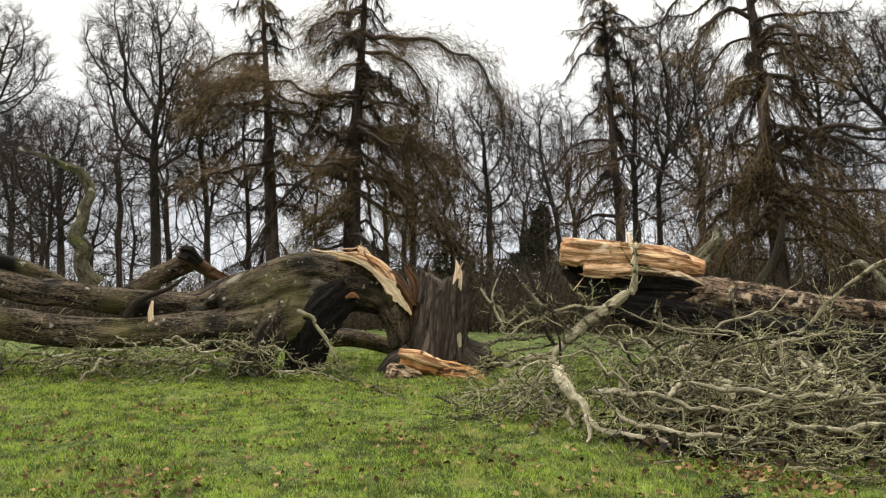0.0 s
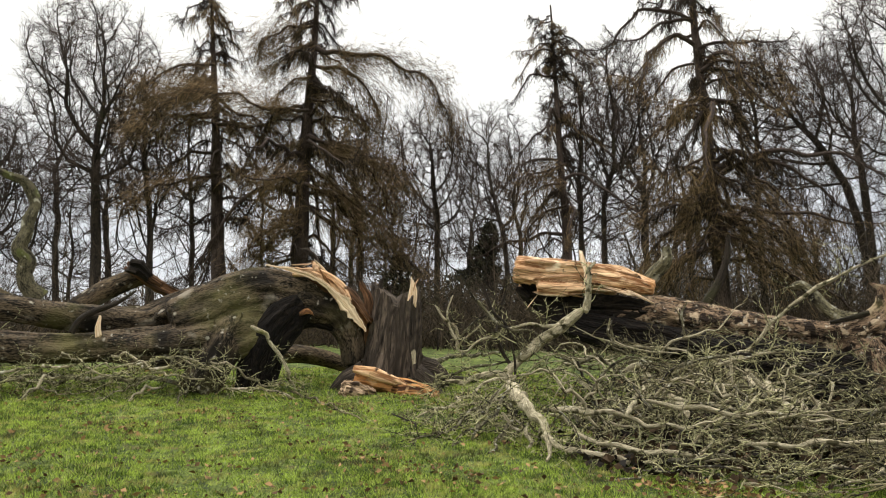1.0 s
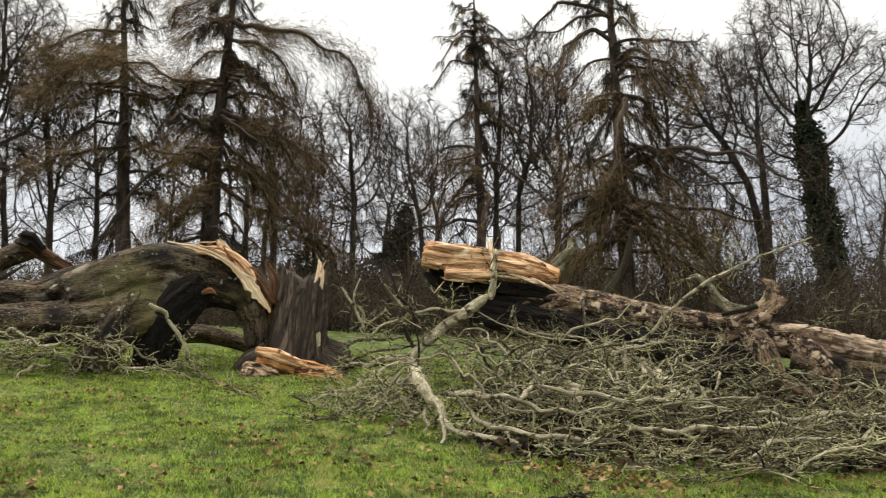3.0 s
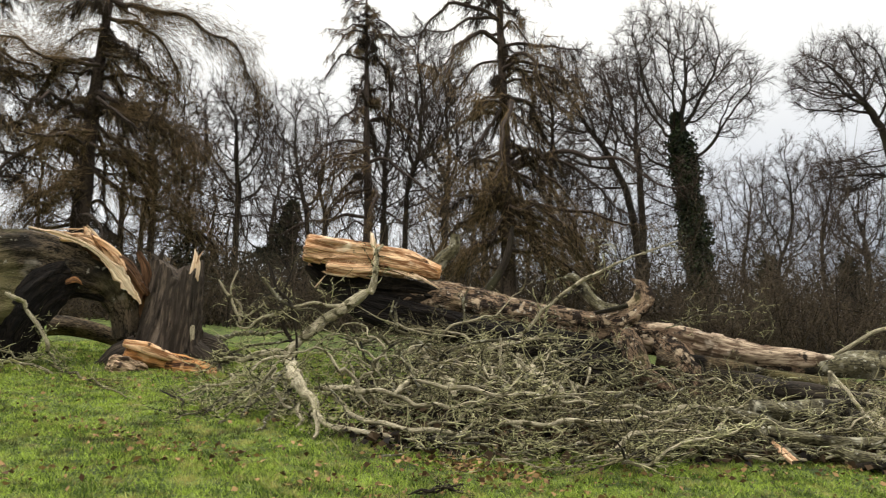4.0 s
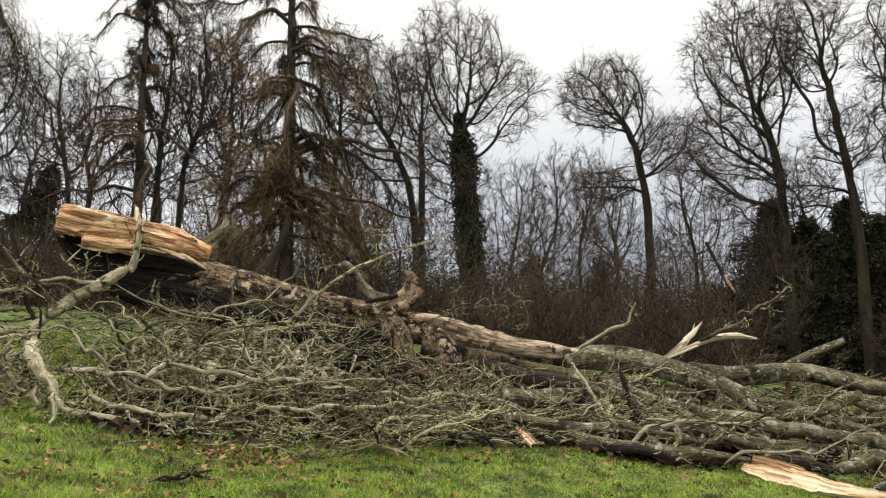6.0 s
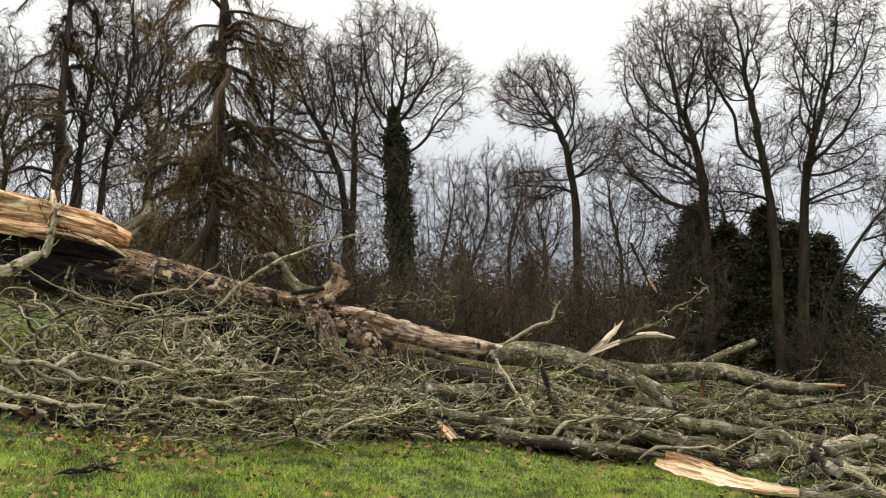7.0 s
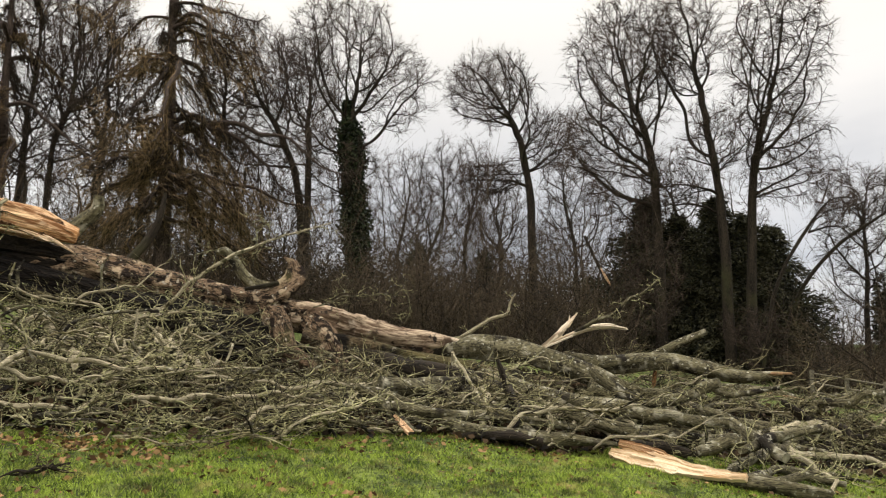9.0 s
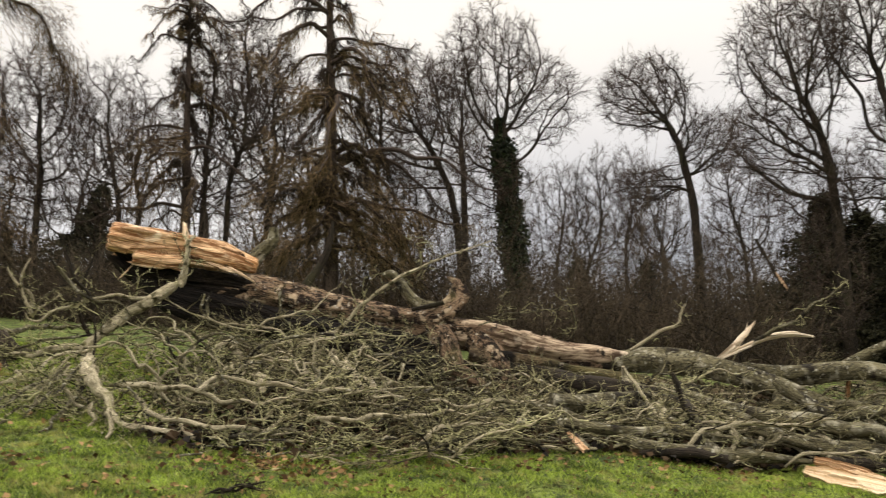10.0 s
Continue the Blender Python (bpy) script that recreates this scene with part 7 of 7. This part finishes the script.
branch([(12.68, 4.23, 0.06), (11.88, 3.64, 0.34), (11.96, 3.37, 0.47)], [0.028, 0.026, 0.016], CROWN, 382, M_SMOOTH, 8, 0.4, 0.008)
CURLY = "curly lichened twigs spreading over the grass"
branch([(1.29, 10.11, 1.71), (0.94, 9.65, 1.55), (0.57, 8.96, 1.39), (0.25, 8.37, 1.24)], [0.028, 0.026, 0.02, 0.01], CURLY, 385, M_SMOOTH, 20, 0.42, 0.0075)
branch([(1.19, 9.85, 1.64), (0.92, 8.94, 1.40), (0.61, 8.42, 1.25), (0.39, 8.00, 1.17)], [0.026, 0.024, 0.018, 0.009], CURLY, 386, M_SMOOTH, 20, 0.40, 0.0075)
branch([(1.49, 10.73, 1.90), (0.99, 10.56, 1.79), (0.47, 9.73, 1.56), (0.04, 9.49, 1.42)], [0.026, 0.024, 0.02, 0.009], CURLY, 387, M_PALE, 20, 0.42, 0.0075)
branch([(1.27, 9.74, 1.62), (1.09, 8.82, 1.33), (0.81, 8.10, 1.16)], [0.024, 0.022, 0.01], CURLY, 388, M_SMOOTH, 18, 0.38, 0.0075)
branch([(1.32, 8.78, 1.35), (1.14, 8.09, 1.18), (1.20, 7.58, 1.06)], [0.022, 0.02, 0.01], CURLY, 389, M_PALE, 16, 0.36, 0.0075)

branch([(8.05, 7.06, 0.91), (8.43, 6.62, 0.80), (8.79, 6.16, 0.72), (9.04, 5.82, 0.63), (9.26, 5.47, 0.53), (9.42, 5.21, 0.49)], [0.104, 0.099, 0.094, 0.088, 0.084, 0.078], "stout lichened branch of the broken crown", 801, M_SMOOTH, 4, 0.35, 0.0075, sway=0.012)
branch([(9.15, 5.64, 0.63), (9.00, 5.23, 0.59), (8.96, 4.61, 0.57), (8.76, 4.23, 0.46), (8.58, 3.80, 0.31)], [0.069, 0.065, 0.061, 0.057, 0.052], "stout lichened branch of the broken crown", 802, M_SMOOTH, 6, 0.35, 0.0075, sway=0.012)
branch([(7.87, 5.38, 0.34), (8.14, 5.00, 0.36), (8.29, 4.77, 0.29)], [0.066, 0.058, 0.05], "stout lichened branch of the broken crown", 803, M_TREE, 4, 0.35, 0.0075, sway=0.012)
branch([(8.23, 4.66, 0.32), (8.62, 4.50, 0.41), (9.00, 4.32, 0.44)], [0.08, 0.07, 0.06], "stout lichened branch of the broken crown", 804, M_SMOOTH, 4, 0.35, 0.0075, sway=0.012)
branch([(8.47, 4.25, 0.35), (9.05, 4.11, 0.47), (9.64, 3.89, 0.52)], [0.062, 0.054, 0.046], "stout lichened branch of the broken crown", 805, M_SMOOTH, 6, 0.35, 0.0075, sway=0.012)
branch([(10.22, 7.58, 1.13), (10.39, 7.23, 0.84), (10.54, 6.88, 0.62), (10.67, 6.53, 0.68), (10.80, 6.18, 0.79), (10.91, 5.82, 0.94)], [0.095, 0.091, 0.086, 0.082, 0.077, 0.072], "greenish forked branch of the broken crown", 806, M_SMOOTH, 8, 0.35, 0.0075, sway=0.012)
branch([(10.97, 6.13, 0.96), (11.16, 5.79, 0.78), (11.31, 5.51, 0.81), (11.46, 5.20, 0.86)], [0.061, 0.05, 0.039, 0.027], "stout lichened branch of the broken crown", 807, M_SMOOTH, 8, 0.35, 0.0075, sway=0.012)
branch([(8.72, 4.83, 0.58), (8.73, 4.81, 0.34)], [0.03, 0.014], "stout lichened branch of the broken crown", 808, M_TREE, 3, 0.35, 0.0075, sway=0.012)
branch([(8.22, 7.10, 0.96), (8.37, 6.75, 0.82), (8.58, 6.30, 0.73), (8.77, 5.84, 0.68), (8.96, 5.34, 0.61), (9.08, 4.91, 0.55)], [0.096, 0.091, 0.086, 0.082, 0.077, 0.072], "stout lichened branch of the broken crown", 809, M_SMOOTH, 6, 0.35, 0.0075, sway=0.012)
branch([(6.16, 6.21, 0.54), (6.46, 5.91, 0.58), (6.77, 5.57, 0.48)], [0.059, 0.051, 0.044], "dark damp log at the front of the brushwood", 810, M_TREE, 4, 0.35, 0.0075, sway=0.012)
branch([(7.12, 7.77, 0.95), (7.36, 7.54, 1.02), (7.56, 7.36, 1.04)], [0.088, 0.077, 0.067], "stout lichened branch of the broken crown", 811, M_SMOOTH, 2, 0.35, 0.0075, sway=0.012)
branch([(7.53, 6.96, 1.33), (7.59, 6.90, 1.05), (7.68, 6.81, 0.78), (7.83, 6.64, 0.67)], [0.042, 0.034, 0.026, 0.019], "stout lichened branch of the broken crown", 812, M_TREE, 5, 0.35, 0.0075, sway=0.012)
branch([(7.40, 7.64, 1.40), (7.26, 7.23, 1.12), (7.10, 6.82, 0.87), (6.89, 6.47, 0.60)], [0.025, 0.021, 0.016, 0.012], PALE, 813, M_PALE, 5, 0.35, 0.0075, sway=0.012)
branch([(7.04, 5.72, 0.78), (7.07, 5.69, 0.63), (7.02, 5.74, 0.51), (7.06, 5.69, 0.40)], [0.018, 0.015, 0.012, 0.008], PALE, 814, M_PALE, 5, 0.25, 0.0075, sway=0.012)
branch([(7.28, 6.35, 0.79), (7.50, 6.11, 0.76), (7.55, 6.05, 0.69), (7.71, 5.86, 0.75), (7.90, 5.61, 0.89)], [0.019, 0.017, 0.014, 0.012, 0.008], PALE, 815, M_PALE, 6, 0.30, 0.0075, sway=0.012)
branch([(2.94, 9.05, 1.52), (3.30, 8.83, 1.41), (3.61, 8.61, 1.34), (4.07, 8.31, 1.32), (4.80, 7.82, 1.29)], [0.024, 0.021, 0.018, 0.014, 0.011], "long pale rod lying across the brushwood", 816, M_PALE, 6, 0.35, 0.0075, sway=0.012)
branch([(3.73, 8.99, 1.98), (3.74, 8.99, 1.67), (3.77, 8.98, 1.31)], [0.02, 0.014, 0.009], PALE, 817, M_PALE, 4, 0.30, 0.0075, sway=0.012)
branch([(2.77, 9.51, 1.35), (2.99, 9.45, 1.63), (3.21, 9.39, 1.85), (3.56, 9.27, 1.94), (3.89, 9.15, 1.97), (4.03, 9.09, 1.96)], [0.031, 0.027, 0.024, 0.02, 0.017, 0.014], PALE, 818, M_SMOOTH, 9, 0.40, 0.0075, sway=0.012)
branch([(3.86, 8.83, 1.73), (4.03, 8.77, 1.51), (4.13, 8.72, 1.30)], [0.04, 0.029, 0.018], PALE, 819, M_PALE, 3, 0.30, 0.0075, sway=0.012)
branch([(2.29, 9.83, 1.66), (2.51, 9.78, 1.92), (2.79, 9.71, 2.03), (3.03, 9.65, 1.90), (3.31, 9.56, 1.59)], [0.021, 0.018, 0.015, 0.012, 0.009], PALE, 820, M_SMOOTH, 6, 0.30, 0.0075, sway=0.012)
branch([(2.85, 10.73, 2.61), (2.81, 10.74, 2.40), (3.03, 10.68, 2.22), (3.36, 10.59, 2.12), (3.66, 10.50, 2.08)], [0.017, 0.015, 0.012, 0.01, 0.008], PALE, 821, M_PALE, 6, 0.30, 0.0075, sway=0.012)
branch([(4.39, 9.37, 1.68), (4.64, 9.26, 1.82), (4.95, 9.11, 1.88), (5.29, 8.92, 1.97)], [0.018, 0.015, 0.012, 0.008], PALE, 822, M_SMOOTH, 10, 0.40, 0.0075, sway=0.012)
branch([(4.36, 8.95, 1.40), (4.65, 8.81, 1.60), (4.95, 8.65, 1.68), (5.19, 8.52, 1.65)], [0.015, 0.012, 0.01, 0.007], PALE, 823, M_SMOOTH, 10, 0.40, 0.0075, sway=0.012)
branch([(1.40, 8.42, 1.46), (1.87, 8.34, 1.40), (2.15, 8.27, 1.30), (2.48, 8.18, 1.25), (2.88, 8.06, 1.22)], [0.022, 0.019, 0.016, 0.013, 0.01], PALE, 824, M_PALE, 6, 0.35, 0.0075, sway=0.012)
branch([(1.47, 8.31, 1.48), (1.80, 8.25, 1.46), (1.96, 8.21, 1.34), (2.07, 8.19, 1.15)], [0.018, 0.014, 0.011, 0.008], PALE, 825, M_PALE, 5, 0.30, 0.0075, sway=0.012)
branch([(1.35, 8.02, 1.31), (1.27, 8.04, 1.25), (1.30, 8.03, 1.13), (1.37, 8.02, 1.03)], [0.017, 0.014, 0.01, 0.008], PALE, 826, M_PALE, 4, 0.25, 0.0075, sway=0.012)
branch([(0.97, 8.47, 1.46), (1.08, 8.46, 1.29), (1.22, 8.45, 1.24), (1.33, 8.43, 1.18)], [0.022, 0.018, 0.014, 0.01], PALE, 827, M_PALE, 5, 0.30, 0.0075, sway=0.012)
branch([(0.97, 11.09, 3.11), (1.39, 11.04, 2.62), (1.82, 10.99, 2.50), (1.93, 10.97, 2.36)], [0.023, 0.019, 0.014, 0.01], PALE, 828, M_SMOOTH, 8, 0.40, 0.0075, sway=0.012)
branch([(1.17, 11.17, 3.20), (1.30, 11.16, 2.82), (1.48, 11.14, 2.59), (1.55, 11.13, 1.98), (1.49, 11.13, 1.69)], [0.029, 0.025, 0.021, 0.017, 0.013], "dark upright broken twig branch", 829, M_TREE, 6, 0.35, 0.0075, sway=0.012)
branch([(0.88, 12.29, 2.53), (1.18, 12.27, 2.82), (1.41, 12.25, 2.86)], [0.019, 0.014, 0.008], PALE, 830, M_SMOOTH, 4, 0.30, 0.0075, sway=0.012)
branch([(0.88, 12.29, 2.47), (0.77, 12.30, 2.70), (0.72, 12.30, 2.94), (0.83, 12.30, 3.23)], [0.025, 0.021, 0.016, 0.011], PALE, 831, M_PALE, 5, 0.30, 0.0075, sway=0.012)
branch([(0.44, 13.11, 1.92), (1.06, 13.08, 2.12), (1.71, 13.02, 2.19), (2.39, 12.92, 2.20)], [0.027, 0.022, 0.017, 0.012], "mossy green branch on the grass", 832, M_SMOOTH, 5, 0.40, 0.0075, sway=0.012)

SPRIG = "small dark twig lying on the grass"
branch([(1.57, 5.51, 0.73), (1.75, 5.52, 0.75), (1.91, 5.58, 0.74), (1.99, 5.54, 0.71)], [0.008, 0.012, 0.014, 0.008], SPRIG, 331, M_TREE, 9, 0.16, 0.005, M_TWIG_DARK)
branch([(1.62, 5.53, 0.74), (1.77, 5.59, 0.74), (1.92, 5.63, 0.74), (2.07, 5.77, 0.74)], [0.008, 0.012, 0.012, 0.007], SPRIG, 332, M_TREE, 9, 0.16, 0.005, M_TWIG_DARK)
branch([(-1.17, 10.66, 1.64), (-0.92, 10.33, 1.59), (-0.67, 9.82, 1.49)], [0.01, 0.01, 0.006], SPRIG, 333, M_TREE, 12, 0.25, 0.005, M_TWIG_DARK)
branch([(-0.19, 10.09, 1.50), (0.01, 9.10, 1.37), (0.24, 8.45, 1.25)], [0.012, 0.012, 0.006], SPRIG, 334, M_TREE, 16, 0.35, 0.006, M_TWIG_DARK)
branch([(0.46, 10.48, 1.54), (0.21, 9.55, 1.42), (-0.06, 8.49, 1.27)], [0.014, 0.012, 0.006], "lichened twig on the grass", 335, M_SMOOTH, 22, 0.4, 0.007)
branch([(0.70, 9.85, 1.46), (0.38, 8.89, 1.33), (-0.00, 8.16, 1.23)], [0.016, 0.014, 0.007], "lichened twig on the grass", 336, M_SMOOTH, 24, 0.45, 0.007)
branch([(1.00, 10.03, 1.58), (0.64, 9.82, 1.53), (0.22, 9.78, 1.48)], [0.016, 0.014, 0.007], "lichened twig on the grass", 337, M_PALE, 22, 0.5, 0.007)


def brushwood():
    """Loose branches of the crown, one thing each, built as a few kinds and repeated along the heap."""
    kinds = []
    for k in range(9):
        rng = np.random.RandomState(400 + k)
        rod = k in (1, 4, 7)
        l = rng.uniform(2.6, 3.8) if rod else rng.uniform(1.3, 2.4)
        xs = np.linspace(0, l, 6)
        pts = np.stack([xs, np.cumsum(rng.normal(0, 0.09 if rod else 0.12, 6)), 0.05 + np.abs(np.cumsum(rng.normal(0, 0.035 if rod else 0.06, 6)))], 1)
        r = (rng.uniform(0.018, 0.027) if rod else rng.uniform(0.014, 0.025)) * np.array([1, 0.95, 0.85, 0.7, 0.5, 0.25])
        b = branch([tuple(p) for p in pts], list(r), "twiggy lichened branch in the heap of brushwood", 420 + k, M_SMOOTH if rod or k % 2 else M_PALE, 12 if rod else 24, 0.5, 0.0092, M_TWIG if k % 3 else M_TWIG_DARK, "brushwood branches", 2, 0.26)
        kinds.append(b)
    arches = []
    for k in range(6):
        rng = np.random.RandomState(430 + k)
        l, rise = rng.uniform(1.0, 1.8), rng.uniform(0.3, 0.7)
        q = np.linspace(0, 1, 8)
        pts = np.stack([l * q, np.cumsum(rng.normal(0, 0.09, 8)), 0.05 + rise * np.sin(q * math.pi * rng.uniform(0.6, 0.95)) + rng.normal(0, 0.05, 8)], 1)
        r = rng.uniform(0.018, 0.034) * np.linspace(1, 0.3, 8)
        arches.append(branch([tuple(p) for p in pts], list(r), "crooked lichened branch arching out of the brushwood", 440 + k, M_SMOOTH if k % 2 else M_PALE, 9, 0.42, 0.009, M_TWIG, "arching branches", 2, name="crooked_branch"))
    rng = np.random.RandomState(450)
    total = 150

    def along_heap(u):
        return np.interp(u, np.arange(len(HEAP_FRONT) - 1), np.arctan2(np.diff(HEAP_FRONT[:, 1]), np.diff(HEAP_FRONT[:, 0])))

    for k in range(total):
        u = rng.uniform(1.2, len(HEAP_FRONT) - 1)
        kind = k % 9
        rod = kind in (1, 4, 7)
        if u > 5.2 and rng.uniform(0, 1) < 0.45:
            u = rng.uniform(1.9, 5.0)
        if u < 2.3 and rod:
            kind, rod = 2, False
        v = 0.75 * rng.uniform(0, 1) ** 1.4
        p = heap_point(u, v)
        g = float(height(p[0], p[1]))
        tall = 0.10 + v * np.interp(u, [0, 1.6, 2.2, 3.2, 4.2, 5, 8], [0.02, 0.05, 0.24, 0.28, 0.18, 0.2, 0.2])
        p[2] = g + 0.03 + rng.uniform(0, 1) ** 1.6 * tall
        turn = along_heap(u) + rng.choice([0, math.pi], p=[0.35, 0.65]) + rng.normal(0, 0.13 if rod else 0.5)
        tilt = rng.normal(-0.01, 0.05 if rod else 0.10)
        big = rng.uniform(0.7, 1.1) * (0.55 if u < 1.9 else 1.0)
        far = p[:2] + np.array([math.cos(turn), math.sin(turn)]) * big * (3.0 if rod else 1.2)
        if not in_heap(far[0], far[1]):
            turn += math.pi
            far = 2 * p[:2] - far
        if rod and not in_heap(far[0], far[1]):
            kind, big = 2 + 3 * rng.randint(3), 0.7
        m = Matrix.Translation(p) @ Matrix.Rotation(turn, 4, "Z") @ Matrix.Rotation(tilt, 4, "Y") @ Matrix.Rotation(rng.uniform(-0.6, 0.6), 4, "X") @ Matrix.Scale(big, 4)
        if k < len(kinds):
            kinds[k].matrix_basis = m
        else:
            copy_thing(kinds[kind], m)
    for k in range(58):
        u = rng.uniform(1.1, 3.5) if k < 32 or k >= 54 else (rng.uniform(5.2, 8) if k < 40 else rng.uniform(0.1, 1.8))
        v = rng.uniform(0.3, 0.9) if k < 40 else (rng.uniform(0.0, 0.5) if k < 54 else rng.uniform(0.5, 0.95))
        p = heap_point(u, v)
        p[2] = float(height(p[0], p[1])) + rng.uniform(0.02, 0.25 if k < 54 else 0.6) * np.interp(u, [1, 2, 4, 6], [0.3, 1, 1, 0.3])
        m = Matrix.Translation(p) @ Matrix.Rotation(along_heap(u) + math.pi * rng.randint(2) + rng.normal(0, 0.6), 4, "Z") @ Matrix.Rotation(rng.normal(0, 0.3), 4, "X") @ Matrix.Scale(rng.uniform(0.7, 1.15) * np.interp(u, [1, 2, 4.5, 6], [0.6, 1, 1, 0.6]), 4)
        if k < len(arches):
            arches[k].matrix_basis = m
        else:
            copy_thing(arches[k % 6], m)
    # dark boughs behind and beneath the trunk; those beneath stand in for its shade
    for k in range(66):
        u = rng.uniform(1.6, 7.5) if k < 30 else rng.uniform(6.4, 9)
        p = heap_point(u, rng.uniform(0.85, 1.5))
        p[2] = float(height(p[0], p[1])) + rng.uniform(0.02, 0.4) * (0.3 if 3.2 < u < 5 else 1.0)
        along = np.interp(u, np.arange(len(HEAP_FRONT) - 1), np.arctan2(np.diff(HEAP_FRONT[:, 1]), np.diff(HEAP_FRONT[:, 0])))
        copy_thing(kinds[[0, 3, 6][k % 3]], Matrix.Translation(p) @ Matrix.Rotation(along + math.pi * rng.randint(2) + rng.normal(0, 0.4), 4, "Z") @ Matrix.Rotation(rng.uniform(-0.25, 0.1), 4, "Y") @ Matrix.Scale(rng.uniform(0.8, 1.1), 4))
    # dark twigs pressed up under the trunk, added to deepen its shade
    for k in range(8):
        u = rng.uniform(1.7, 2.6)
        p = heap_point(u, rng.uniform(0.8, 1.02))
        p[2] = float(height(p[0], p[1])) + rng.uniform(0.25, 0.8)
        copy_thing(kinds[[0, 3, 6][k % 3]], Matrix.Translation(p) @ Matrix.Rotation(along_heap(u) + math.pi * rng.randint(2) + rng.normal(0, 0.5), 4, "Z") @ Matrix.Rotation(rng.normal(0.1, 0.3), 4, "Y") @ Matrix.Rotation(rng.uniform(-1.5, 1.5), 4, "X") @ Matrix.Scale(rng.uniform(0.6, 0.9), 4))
    # twigs hanging under the other half
    tufts = []
    for k in range(4):
        q = np.linspace(0, 1, 6)
        r2 = np.random.RandomState(470 + k)
        pts = np.stack([0.9 * q, np.cumsum(r2.normal(0, 0.07, 6)), -0.10 * q + np.cumsum(r2.normal(0, 0.05, 6))], 1)
        tufts.append(branch([tuple(e) for e in pts], list(0.017 * np.linspace(1, 0.4, 6)), "pale curly twigs hanging under the fallen trunk", 475 + k, M_PALE, 20, 0.42, 0.0068, M_TWIG, "hanging twigs", 2, name="twig_tuft"))
    for k, x in enumerate(np.linspace(-0.35, 1, 30)):
        p = np.array((-5.91, 10.83, 1.97)) * (1 - x) + np.array((-2.46, 11.09, 1.76)) * x
        p = p * rng.uniform(1.0, 1.05)
        p[2] = float(height(p[0], p[1])) + rng.uniform(0.12, 0.6)
        m = Matrix.Translation(p) @ Matrix.Rotation(rng.uniform(-0.7, 0.7) + math.pi * rng.randint(2), 4, "Z") @ Matrix.Rotation(rng.uniform(-0.1, 0.25), 4, "Y") @ Matrix.Rotation(rng.uniform(-1, 1), 4, "X") @ Matrix.Scale(rng.uniform(0.8, 1.2), 4)
        if k < 4:
            tufts[k].matrix_basis = m
        else:
            copy_thing(tufts[k % 4], m)


brushwood()


def heap_litter():
    """Dead leaves and crumbs of bark, coloured dark for the shade under the brushwood."""
    rng = np.random.RandomState(460)
    n = 36000
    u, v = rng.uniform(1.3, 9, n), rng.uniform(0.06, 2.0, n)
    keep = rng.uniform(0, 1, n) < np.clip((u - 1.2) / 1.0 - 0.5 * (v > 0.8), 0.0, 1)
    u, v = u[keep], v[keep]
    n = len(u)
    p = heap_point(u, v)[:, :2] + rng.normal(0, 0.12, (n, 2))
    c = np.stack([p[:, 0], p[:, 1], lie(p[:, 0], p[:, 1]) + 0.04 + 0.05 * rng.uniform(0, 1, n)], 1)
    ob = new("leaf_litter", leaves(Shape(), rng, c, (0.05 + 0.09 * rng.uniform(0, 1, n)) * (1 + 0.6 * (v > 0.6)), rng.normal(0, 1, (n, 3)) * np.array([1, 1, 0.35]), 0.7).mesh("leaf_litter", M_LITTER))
    tagged(ob, "leaf litter under the heap of branches, darkened for shade", "leaves", kind="stuff")


heap_litter()


# ---- the fence below the wood ----
fence = thing("rail_fence", (25.59, 9.24, -0.75), "weathered grey post-and-rail fence at the meadow's end", "fence")
ends = (np.array((23.18, 9.85, -0.31)), np.array((20.04, 2.98, -0.22)))
for k in range(7):
    p = ends[0] + (ends[1] - ends[0]) * k / 6
    g = float(height(p[0], p[1]))
    part("post", tube(Shape(), [(p[0], p[1], g - 0.1), (p[0], p[1], g + 0.45), (p[0], p[1], g + 0.9)], [0.06, 0.06, 0.055], 6, 0.4, 0.05, 500 + k), M_FENCE, fence)
for h in (0.28, 0.54, 0.8):
    pts = [tuple(np.array([*(ends[0] + (ends[1] - ends[0]) * q)[:2], 0]) + np.array([0, -0.07, h + float(height(*(ends[0] + (ends[1] - ends[0]) * q)[:2]))])) for q in (0, 0.3, 0.6, 1)]
    part("rail", tube(Shape(), pts, [0.045] * 4, 6, 0.8, 0.08, int(510 + h * 10), 0.5), M_FENCE, fence)
